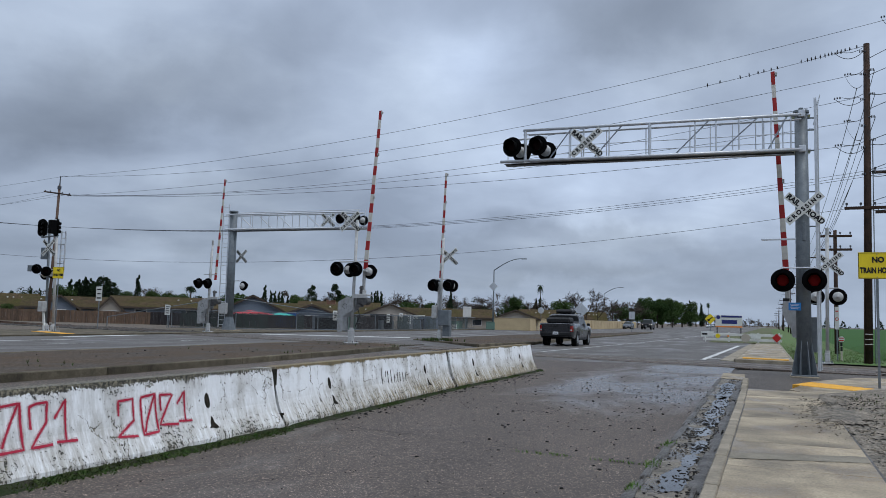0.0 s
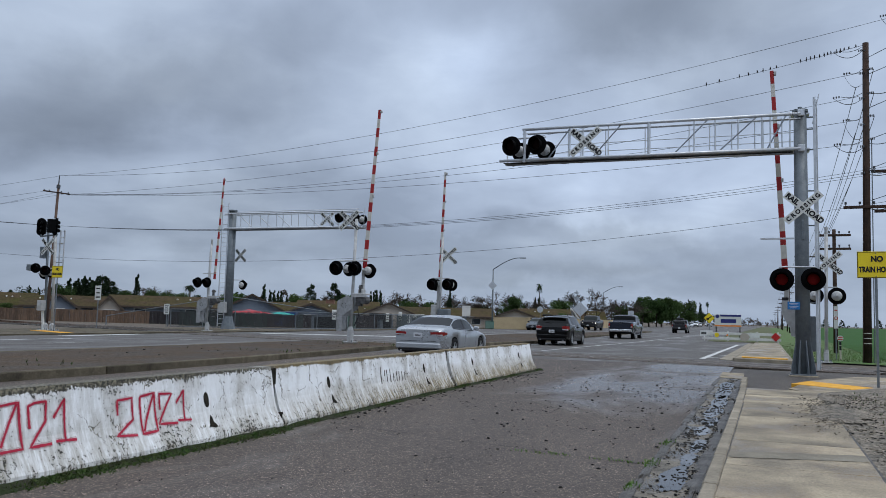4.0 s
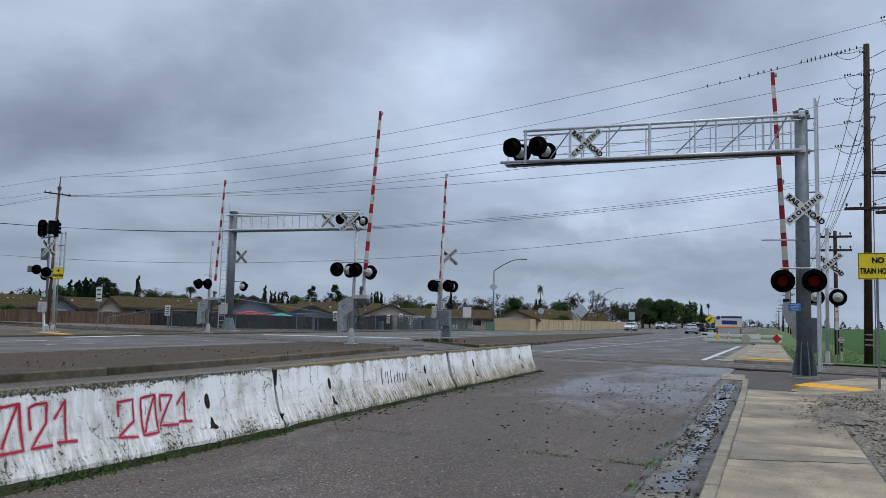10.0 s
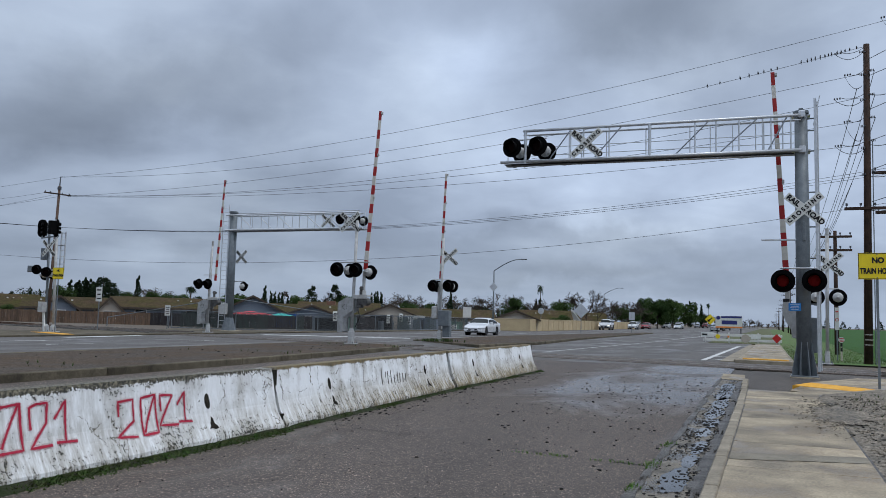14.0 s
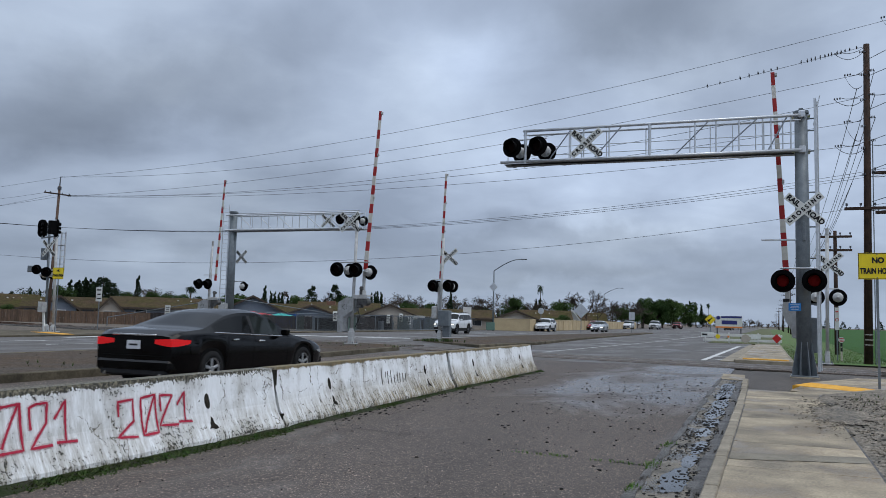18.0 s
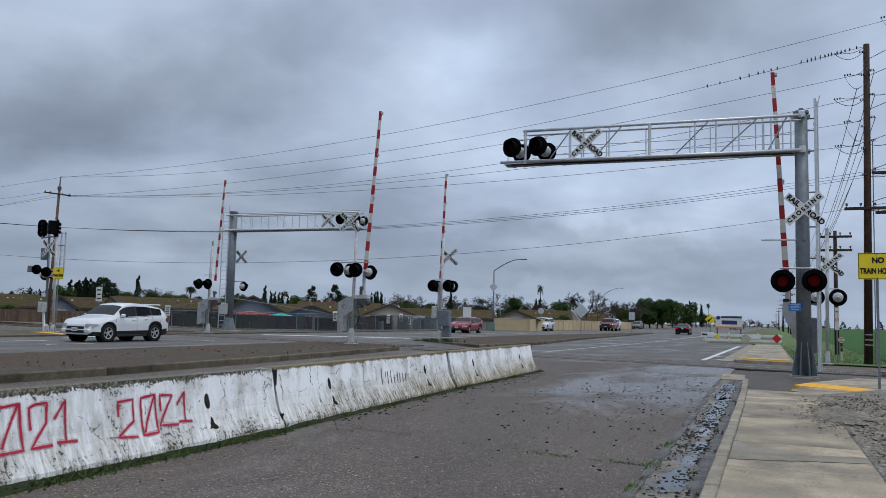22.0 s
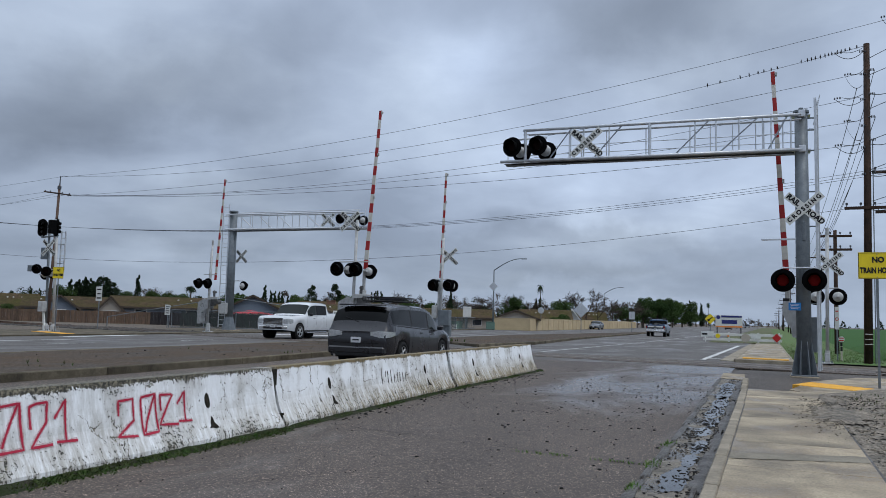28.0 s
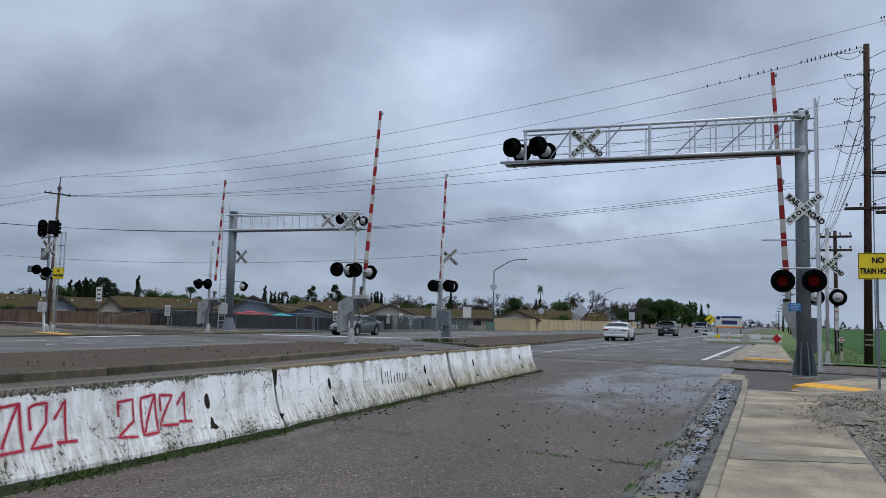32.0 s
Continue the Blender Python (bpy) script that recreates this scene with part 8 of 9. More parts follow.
spill(0.95, 13.2, 0.40, 1.3, 0.130, GRAVEL, "gravel washed over the sidewalk's edge", 3)
spill(0.95, 15.6, 0.14, 0.8, 0.130, GRAVEL, "gravel washed over the sidewalk's edge", 8)
for k, (yy, bb) in enumerate(((6.2, 0.7), (7.4, 0.6), (8.6, 0.9), (10.2, 0.9), (12.0, 1.1), (14.3, 1.3), (17.0, 1.4), (20.0, 1.6))):
    spill(-0.575 - 0.008 * max(0, yy - 12), yy, 0.085, bb, 0.010, MUD, "wet mud and leaf litter along the kerb", 11 + k)
    spill(-1.055 - 0.010 * max(0, yy - 10), yy + 0.5, 0.05, bb, 0.010, MUD, "mud along the asphalt's edge", 31 + k)


def twigs(n, seed):
    """Dark bits of bark and leaf litter lying across the gutter."""
    random.seed(seed)
    vs, fs = [], []
    for _ in range(n):
        y = random.choice((random.gauss(10.6, 1.5), 5.2 + 16 * random.random()))
        x = random.choice((random.gauss(-0.84, 0.12), random.gauss(-0.60, 0.06)))
        if not -1.04 < x < -0.5 or y < 5 or noise.noise((x * 3, y * 1.6, 9)) < -0.12:
            continue
        l, w, a = 0.006 + 0.026 * random.random() ** 2, random.uniform(0.003, 0.008), random.gauss(0, 0.5)
        c, s = math.cos(a), math.sin(a)
        k = len(vs)
        for u, v, h in ((-l, -w, 0), (l, -w, 0), (l, w, 0), (-l, w, 0), (-l * 0.7, 0, 0.006), (l * 0.7, 0, 0.005)):
            vs.append((x + u * c - v * s, y + u * s + v * c, 0.014 + h))
        fs += [(k, k + 1, k + 5, k + 4), (k + 2, k + 3, k + 4, k + 5), (k + 3, k, k + 4), (k + 1, k + 2, k + 5)]
    tagged(mesh_part("litter", raw("litter", vs, fs), STONE_CHIP), "dark bark and leaf litter in the gutter", "litter", kind="stuff")


twigs(1500, 77)
# cracks filled with tar
for k, (x0, y0, x1, y1) in enumerate(((-5.2, 9.0, -1.05, 8.05), (-4.9, 16.0, -1.4, 15.6), (-4.0, 5.6, -2.6, 8.1))):
    pts = [(x0 + (x1 - x0) * i / 24, y0 + (y1 - y0) * i / 24 + 0.06 * noise.noise((i * 0.5, k, 0))) for i in range(25)]
    vs, fs = [], []
    for i, (x, y) in enumerate(pts):
        w = 0.006 + 0.008 * abs(noise.noise((i * 0.9, k, 5)))
        vs += [(x, y - w, 0.0095), (x, y + w, 0.0095)]
        if i:
            fs.append((2 * i - 2, 2 * i, 2 * i + 1, 2 * i - 1))
    tagged(mesh_part("road_crack", raw("road_crack", vs, fs), BLACK_SOFT), "thin dark crack across the asphalt", "crack", "road cracks", "structure")


# ---- vehicles ----
def car_paint(name, color, metal=0.0, rough=0.28):
    return mat(name, color, rough, metal=metal, second=tuple(c * 0.8 for c in color), amount=0.6, scale=1.5, fine=300, var=0.06, coat=0.5, spec=0.35)


GLASS = glass_mat("car_glass", (0.002, 0.0025, 0.0025), 0.02)
GLASS_CLEAR = glass_mat("clear_car_glass", (0.016, 0.020, 0.019), 0.02)
for g in (GLASS, GLASS_CLEAR):
    g.node_tree.nodes["Principled BSDF"].inputs["Specular IOR Level"].default_value = 0.3
TYRE = mat("tyre_rubber", (0.011, 0.011, 0.011), 0.85, scale=10, fine=60, var=0.3, spec=0.3)
RIM = mat("alloy_rim", (0.42, 0.43, 0.44), 0.35, metal=0.7, scale=10, fine=60, var=0.12)
RIM_DARK = mat("dark_alloy_rim", (0.05, 0.05, 0.055), 0.35, metal=0.6, scale=10, fine=60, var=0.15)
CHROME = mat("chrome", (0.62, 0.62, 0.62), 0.15, metal=0.9, scale=10, fine=60, var=0.08)
PLASTIC = mat("black_plastic_trim", (0.014, 0.014, 0.015), 0.65, scale=8, fine=70, var=0.2, spec=0.3)
TAIL = mat("red_tail_lens", (0.22, 0.007, 0.008), 0.2, scale=10, fine=60, var=0.2, coat=0.5)
HEAD = mat("clear_headlight_lens", (0.50, 0.52, 0.53), 0.12, metal=0.3, scale=14, fine=60, var=0.35, coat=0.6)
HEAD_SMOKED = mat("smoked_headlight_lens", (0.06, 0.06, 0.065), 0.15, metal=0.2, scale=14, fine=60, var=0.35, coat=0.4)
TAIL_ON = glow_mat("lit_tail_lamp", (0.55, 0.006, 0.008), 0.30)
HEAD_ON = glow_mat("lit_headlamp", (1.0, 0.93, 0.80), 2.2)
PLATE = mat("licence_plate", (0.55, 0.56, 0.58), 0.5, scale=10, fine=60, var=0.1)
INNER = mat("wheel_well_black", (0.006, 0.006, 0.006), 0.9, scale=8, fine=60, spec=0.1)

# profiles: along the length from nose (0) to tail (1), heights in metres for the stated height
SHAPES = {
    "sedan": dict(H=1.45, top=[(0, .56), (.012, .66), (.08, .78), (.2, .90), (.285, .965), (.42, 1.38), (.5, 1.45), (.62, 1.44), (.70, 1.37), (.845, 1.09), (.88, 1.07), (.975, 1.03), (1, .92)],
                  belt=[(0, .50), (.02, .62), (.12, .76), (.285, .89), (.5, .93), (.84, 1.0), (.97, .97), (1, .86)], a=(.30, .42), c=(.70, .845), pillars=(.555,), gc=.20, tum=.745, R=.335, fw=.19),
    "suv": dict(H=1.70, top=[(0, .70), (.008, .92), (.04, 1.02), (.24, 1.11), (.268, 1.14), (.365, 1.57), (.40, 1.65), (.48, 1.69), (.80, 1.685), (.935, 1.62), (.975, 1.14), (.985, 1.08), (1, .95)],
                belt=[(0, .60), (.02, .80), (.25, 1.03), (.55, 1.07), (.93, 1.13), (.985, 1.04), (1, .9)], a=(.272, .375), c=(.935, .975), pillars=(.55, .76), gc=.26, tum=.82, R=.365, fw=.20),
    "crossover": dict(H=1.62, top=[(0, .60), (.010, .80), (.05, .93), (.20, 1.04), (.255, 1.08), (.375, 1.49), (.43, 1.58), (.52, 1.62), (.70, 1.60), (.885, 1.49), (.965, 1.14), (.985, 1.05), (1, .90)],
                      belt=[(0, .55), (.02, .72), (.25, .96), (.55, 1.02), (.80, 1.09), (.93, 1.14), (.985, 1.02), (1, .88)], a=(.26, .385), c=(.885, .965), pillars=(.545, .745), gc=.24, tum=.78, R=.36, fw=.195),
    "minivan": dict(H=1.76, top=[(0, .58), (.012, .74), (.07, .90), (.16, 1.02), (.19, 1.06), (.345, 1.60), (.44, 1.73), (.75, 1.76), (.925, 1.68), (.972, 1.16), (.985, 1.05), (1, .90)],
                    belt=[(0, .52), (.02, .70), (.16, .95), (.5, 1.02), (.93, 1.14), (.985, 1.0), (1, .85)], a=(.21, .345), c=(.925, .972), pillars=(.42, .665), gc=.22, tum=.84, R=.34, fw=.19),
    "pickup": dict(H=1.95, top=[(0, .86), (.005, 1.12), (.018, 1.18), (.06, 1.215), (.22, 1.255), (.25, 1.28), (.338, 1.83), (.365, 1.915), (.43, 1.95), (.60, 1.94), (.628, 1.90), (.655, 1.38), (.662, 1.34), (.985, 1.365), (1, 1.32)],
                   belt=[(0, .80), (.008, 1.06), (.24, 1.19), (.6, 1.24), (.662, 1.31), (.985, 1.335), (1, 1.28)], a=(.255, .338), c=(.628, .655), pillars=(.43,), gc=.40, tum=.86, R=.40, fw=.165, bed=(.672, .975)),
    "oldtruck": dict(H=1.80, top=[(0, .82), (.012, 1.02), (.04, 1.07), (.25, 1.12), (.275, 1.15), (.338, 1.70), (.356, 1.775), (.40, 1.80), (.49, 1.79), (.510, 1.75), (.526, 1.24), (.53, 1.20), (.985, 1.22), (1, 1.18)],
                     belt=[(0, .76), (.015, .96), (.24, 1.06), (.5, 1.12), (.53, 1.17), (.985, 1.19), (1, 1.15)], a=(.278, .342), c=(.510, .526), pillars=(), gc=.42, tum=.87, R=.37, fw=.17, bed=(.54, .975)),
}


def interp(pts, x):
    if x <= pts[0][0]:
        return pts[0][1]
    for (x0, z0), (x1, z1) in zip(pts, pts[1:]):
        if x <= x1:
            t = (x - x0) / (x1 - x0)
            return z0 + (z1 - z0) * t
    return pts[-1][1]


def smooth_interp(pts, x, r=0.012):
    return sum(interp(pts, min(1, max(0, x + r * k))) for k in (-2, -1, 0, 1, 2)) / 5


def vehicle(name, kind, L, W, H, wb, paint, label, category, rim=None, lit_tail=False, lit_head=False, cladding=False, chrome=False, rails=False, clear_tail=False):
    """A motor vehicle whose nose points along its own +X; its origin lies on the road under its middle."""
    S, rounded = SHAPES[kind], kind == "crossover"
    kind = "suv" if rounded else kind
    o = empty(name, pose(0, 0, 0), label, category, "traffic")
    zs = H / S["H"]
    R, gc, tum = S["R"] * zs ** 0.5, S["gc"], S["tum"]
    xf = S["fw"] * L
    axles = (xf, xf + wb)
    arch = R + 0.055
    bed = S.get("bed")
    (a0, a1), (c1, c0) = S["a"], S["c"]

    def ring(u):
        x = u * L
        t, b = smooth_interp(S["top"], u, 0.005 if kind in ("pickup", "oldtruck") else 0.011) * zs, interp(S["belt"], u) * zs
        b = min(b, t - 0.015)
        hw = W / 2
        nose, cut = (0.30, 0.09) if kind in ("pickup", "oldtruck") else (0.55, 0.20)
        if x < nose:
            hw *= 1 - cut * ((nose - x) / nose) ** 2.4
        if x > L - 0.45:
            hw *= 1 - 0.10 * ((x - L + 0.45) / 0.45) ** 2
        low = gc
        if x < 0.5:
            low = gc + 0.06 * (0.5 - x) / 0.5
        if x > L - 0.6:
            low = gc + 0.12 * (x - L + 0.6) / 0.6
        for ax in axles:
            d = abs(x - ax)
            if d < arch:
                low = max(low, R + math.sqrt(arch * arch - d * d))
        low = min(low, b - 0.06)
        c = max(0.0, min(1.0, (t - b - 0.05) / (0.40 * zs)))
        flare = 0.0
        for ax in axles:
            flare = max(flare, 0.022 * max(0, 1 - abs(x - ax) / (arch * 1.35)))
        y4 = hw * (0.93 + (tum - 0.93) * c)
        z4 = t - (0.025 + 0.05 * c)
        p = [(hw * 0.93 + flare, low), (hw * 0.985 + flare, low + 0.28 * (b - low)), (hw + flare * 0.6, low + 0.66 * (b - low)), (hw * 0.992, b - 0.035), (hw * 0.965, b), (y4, z4), (y4 * 0.80, t - 0.012 - 0.012 * c), (y4 * 0.4, t - 0.002), (0, t)]
        # a narrow frame below and above the side windows
        (ya, za), (yb, zb) = p[4], p[5]
        p[5:5] = [(ya + (yb - ya) * k, za + (zb - za) * k) for k in (0.06, 0.86)]
        if bed and bed[0] < u < bed[1]:
            fl = t - 0.52
            p[5:] = [(hw * 0.95, t - 0.004), (hw * 0.93, t), (hw * 0.90, t), (hw * 0.885, t - 0.02), (hw * 0.88, fl), (0, fl)]
        return [(L / 2 - x, y, z) for y, z in p]

    us = {0, 0.004, 0.012, 0.022, 0.035, 0.965, 0.978, 0.985, 0.992, 0.997, 1, a0, a1, c0, c1}
    us |= {i / 44 for i in range(45)}
    for ax in axles:
        us |= {(ax + arch * math.cos(k * math.pi / 14)) / L for k in range(15)}
    for p in S["pillars"]:
        us |= {p - 0.009 * 5 / L, p + 0.009 * 5 / L}
    us |= {a0 + (a1 - a0) * k / 4 for k in range(5)} | {c1 + (c0 - c1) * k / 4 for k in range(5)} | {a0 + (a1 - a0) * 0.62, c0 - 0.008, c1 + 0.3 * (c0 - c1)}
    if bed:
        us |= {bed[0] - 0.002, bed[0] + 0.002, bed[1] - 0.002, bed[1] + 0.002, bed[0] - 0.004, bed[1] + 0.006}
    us = sorted(u for u in us if 0 <= u <= 1)
    us = [u for i, u in enumerate(us) if i == 0 or u - us[i - 1] > 0.0012]
    rings = [ring(u) for u in us]
    n = len(rings[0])
    groups = {}

    def put(key, quad):
        groups.setdefault(key, []).append(quad)

    for i in range(len(us) - 1):
        um = (us[i] + us[i + 1]) / 2
        for j in range(n - 1):
            key = "body"
            glass_side = a0 + (a1 - a0) * 0.58 < um < (c0 - 0.35 * (c0 - c1) if kind == "sedan" else c1 + 0.0 * (c0 - c1)) and j == 5
            if kind in ("pickup", "oldtruck"):
                glass_side = a0 + (a1 - a0) * 0.45 < um < c1 - 0.022 and j == 5
            if glass_side and not any(abs(um - p) < 0.0085 * 5 / L for p in S["pillars"]):
                k = sum(um > p for p in S["pillars"])
                key = ("side_window", k)
            elif glass_side:
                key = ("door_pillar", min(range(len(S["pillars"])), key=lambda q: abs(S["pillars"][q] - um)))
            elif j >= 7 and a0 + 0.004 < um < a1 and not (bed and um > 0.6):
                key = "windshield"
            elif j >= 7 and c1 < um < c0 - (0.001 if kind == "oldtruck" else 0.006):
                key = "rear_window"
            elif j == 0 and cladding:
                key = "cladding"
            for s in (1, -1):
                q = [rings[i][j], rings[i + 1][j], rings[i + 1][j + 1], rings[i][j + 1]]
                q = [(x, s * y, z) for x, y, z in q]
                put((key, s) if isinstance(key, tuple) else key, q if s > 0 else q[::-1])
    for ends, flip in ((rings[0], 1), (rings[-1], -1)):
        for j in range(n - 1):
            q = [(x, y, z) for x, y, z in (ends[j], ends[j + 1])] + [(ends[j + 1][0], -ends[j + 1][1], ends[j + 1][2]), (ends[j][0], -ends[j][1], ends[j][2])]
            put("body", q if flip > 0 else q[::-1])

    def weld(quads, nm, material, lb=""):
        bm = B()
        for q in quads:
            try:
                bm.faces.new([bm.verts.new(v) for v in q])
            except ValueError:
                pass
        bmesh.ops.remove_doubles(bm, verts=bm.verts, dist=0.0008)
        bmesh.ops.dissolve_degenerate(bm, dist=0.0008, edges=bm.edges)
        bmesh.ops.recalc_face_normals(bm, faces=bm.faces)
        if nm != "body":
            c = sum((v.co for v in bm.verts), Vector()) / max(1, len(bm.verts))
            s = sum(1 if f.normal.dot(f.calc_center_median() - Vector((0 if "window" in nm and "side" in nm else c.x * 0.6, 0, 0.8))) > 0 else -1 for f in bm.faces)
            if s < 0:
                bmesh.ops.reverse_faces(bm, faces=bm.faces)
        for f in bm.faces:
            f.smooth = True
        for e in bm.edges:
            if len(e.link_faces) == 2 and e.calc_face_angle(0) > radians(38):
                e.smooth = False
        return part(nm, bm, material, o, lb)

    for key, quads in groups.items():
        if key == "body":
            weld(quads, "body", paint)
        elif key == "cladding":
            weld(quads, "sill_cladding", PLASTIC, "black plastic sill")
        elif isinstance(key, tuple) and key[0][0] == "door_pillar":
            weld(quads, "door_pillar", PLASTIC, "black door pillar")
        elif isinstance(key, tuple):
            weld(quads, "side_window", GLASS if key[0][1] else GLASS_CLEAR, "side window")
        else:
            weld(quads, key, GLASS_CLEAR if key == "windshield" else GLASS, "dark reflecting " + key.replace("_", " "))

    def at(u, y, z):
        return (L / 2 - u * L, y, z)

    def side_y(u, z):
        r = ring(u)
        for (x0, y0, z0), (x1, y1, z1) in zip(r, r[1:]):
            if z0 <= z <= z1 and z1 > z0:
                return y0 + (y1 - y0) * (z - z0) / (z1 - z0)
        return r[2][1]

    def lamp_strip(s, end, y_in, dep, zc, h, inner, outer, lift=0.014):
        """A lamp that starts on the front (end 1) or the tail (end -1) and bends round the corner; inner and outer taper it."""
        u_of = (lambda d: d / L) if end > 0 else (lambda d: 1 - d / L)
        y_c = side_y(u_of(0.004), zc)
        way = [(end * (L / 2 + lift), y_in + (y_c - y_in) * k / 4, (0.5 * k / 4)) for k in range(5)]
        way += [(end * (L / 2 - dep * k / 8), side_y(u_of(dep * k / 8), zc) + lift, 0.5 + 0.5 * k / 8) for k in range(1, 9)]
        bm = B()
        rows = []
        for x, y, t in way:
            f = inner + (1 - inner) * min(1, t / 0.4) if t < 0.5 else 1 - (1 - outer) * ((t - 0.5) / 0.5) ** 1.5
            up_ = h * 0.5 * f
            mid = zc + h * 0.22 * (1 - f)
            rows.append([bm.verts.new(v) for v in ((x - end * 0.05, s * (y - 0.04), mid - up_), (x, s * y, mid - up_ * 0.9), (x, s * y, mid + up_ * 0.9), (x - end * 0.05, s * (y - 0.04), mid + up_))])
        for p, q in zip(rows, rows[1:]):
            for j in range(3):
                bm.faces.new((p[j], q[j], q[j + 1], p[j + 1]))
        bm.faces.new(rows[0])
        bm.faces.new(rows[-1][::-1])
        bmesh.ops.recalc_face_normals(bm, faces=bm.faces)
        return bm

    # door seams, handles, mirrors, pillars' dark edging
    seams = [a0 + 0.02] + list(S["pillars"]) + ([c1 - 0.02] if kind != "sedan" else [c1 + 0.02])
    for u in seams:
        for s in (1, -1):
            bm = B()
            pr = None
            r = ring(u)
            for (x, y, z) in r[0:5]:
                if pr:
                    c, d = Vector((x, s * (y + 0.002), z)), Vector((pr[0], s * (pr[1] + 0.002), pr[2]))
                    w = Vector((0.005, 0, 0))
                    bm.faces.new([bm.verts.new(v) for v in (d - w, d + w, c + w, c - w)])
                pr = (x, y, z)
            part("door_seam", bm, INNER, o)
    for u in [p - 0.045 for p in S["pillars"][:1]] + [(p + 0.12) for p in S["pillars"][:1] if kind != "oldtruck"] + ([0.40] if kind == "oldtruck" else []):
        z = interp(S["belt"], u) * zs - 0.11
        if min(abs(u * L - ax) for ax in axles) < arch and z < R + arch + 0.02:
            continue
        for s in (1, -1):
            simple("door_handle", lambda b: box(b, at(u, s * (side_y(u, z) + 0.016), z), (0.19, 0.03, 0.032), 0.01), CHROME if chrome else paint, o, "door handle")
    for s in (1, -1):
        u = a0 + (a1 - a0) * 0.62
        z = interp(S["belt"], u) * zs + 0.09
        simple("side_mirror", lambda b: box(b, at(u, s * (W / 2 + 0.10), z), (0.12, 0.2, 0.15), 0.035), PLASTIC if kind in ("pickup", "oldtruck") else paint, o, "side mirror")
        # lamps
        zh = interp(S["belt"], 0.03) * zs - 0.06
        hw = W / 2
        y_in, dep, hgt = {"sedan": (0.50, 0.42, 0.13), "suv": (0.56, 0.34, 0.17), "minivan": (0.50, 0.52, 0.15), "pickup": (0.60, 0.26, 0.25), "oldtruck": (0.62, 0.20, 0.24)}[kind]
        boxy = kind in ("pickup", "oldtruck")
        lamp = part("headlight", lamp_strip(s, 1, y_in * hw, dep, zh - (0.10 if boxy else 0.02), hgt, 0.9 if boxy else 0.6, 0.8 if boxy else 0.35), HEAD if not lit_head or not boxy else HEAD_SMOKED, o, "headlight")
        if lit_head:
            part("lit_bulb", lamp_strip(s, 1, (y_in + 0.08) * hw, dep * 0.6, zh - (0.05 if boxy else 0.02), hgt * 0.42, 0.7, 0.6, 0.02), HEAD_ON, lamp, "lit headlamp")
        y_in, dep, hgt = {"sedan": (0.50, 0.36, 0.15), "suv": (0.62, 0.24, 0.28), "minivan": (0.46, 0.46, 0.20), "pickup": (0.82, 0.16, 0.36), "oldtruck": (0.82, 0.14, 0.40)}[kind]
        zt = interp(S["belt"], 0.985) * zs - (0.10 if kind == "sedan" else 0.12)
        if boxy:
            zt -= hgt * 0.45
        tail = part("tail_light", lamp_strip(s, -1, y_in * hw, dep, zt, hgt, 0.95 if boxy else 0.55, 1.0 if boxy else 0.45), TAIL_ON if lit_tail else (HEAD if clear_tail else TAIL), o, "clear tail light" if clear_tail else "red tail light")
        if not lit_tail and not clear_tail:
            part("reverse_light", lamp_strip(s, -1, max(y_in, 0.55) * hw, dep * 0.25, zt - hgt * 0.22, hgt * 0.26, 0.9, 0.9, 0.022), HEAD, o, "clear reversing light")
        for ax in axles:
            simple("wheel_well", lambda b: tube(b, (L / 2 - ax, s * (hw - 0.30), R), (L / 2 - ax, s * (hw - 0.045), R), arch + 0.01, 24), INNER, o, "black wheel well")
    simple("underbody", lambda b: box(b, (0, 0, gc + 0.10), (L * 0.93, W * 0.78, 0.2), 0.03), INNER, o, "black underbody")
    tall = kind in ("pickup", "oldtruck", "suv")
    gz = interp(S["belt"], 0.012) * zs - (0.16 if tall else 0.10)
    gh, gw = (0.34, W * 0.56) if kind in ("pickup", "oldtruck") else ((0.24, W * 0.50) if tall else (0.11, W * 0.42))
    g = simple("grille", lambda b: box(b, (L / 2 - 0.012, 0, gz), (0.06, gw, gh), 0.015), PLASTIC, o, "black front grille")
    rim_m = CHROME if chrome else RIM_DARK
    for q in (-1, 1):
        simple("grille_frame", lambda b: (box(b, (L / 2 + 0.018, 0, gz + q * gh / 2), (0.02, gw + 0.03, 0.022), 0.006), box(b, (L / 2 + 0.018, q * gw / 2, gz), (0.02, 0.022, gh), 0.006)), rim_m, g)
    n_bar = 5 if tall else 2
    for k in range(n_bar):
        simple("grille_bar", lambda b: box(b, (L / 2 + 0.020, 0, gz + (k - (n_bar - 1) / 2) * gh / (n_bar + 0.6)), (0.012, gw * 0.96, 0.016)), rim_m, g)
    zb = gc + (0.20 if tall else 0.16)
    bump_mat = CHROME if kind == "oldtruck" or (chrome and kind == "pickup") else (PLASTIC if kind in ("pickup", "suv") and not rounded else paint)
    simple("front_bumper", lambda b: box(b, (L / 2 - 0.10, 0, zb), (0.28, W * 0.86, 0.22), 0.06), bump_mat, o, "front bumper")
    simple("rear_bumper", lambda b: box(b, (-L / 2 + 0.09, 0, zb + 0.06), (0.26, W * 0.90, 0.22), 0.05), bump_mat, o, "rear bumper")
    simple("air_intake", lambda b: box(b, (L / 2 + 0.03, 0, zb - 0.02), (0.03, W * 0.55, 0.11), 0.01), PLASTIC, o, "lower air intake")
    zp = zt - (0.16 if kind != "sedan" else 0.05)
    if kind in ("pickup", "oldtruck"):
        zp = zb + 0.1
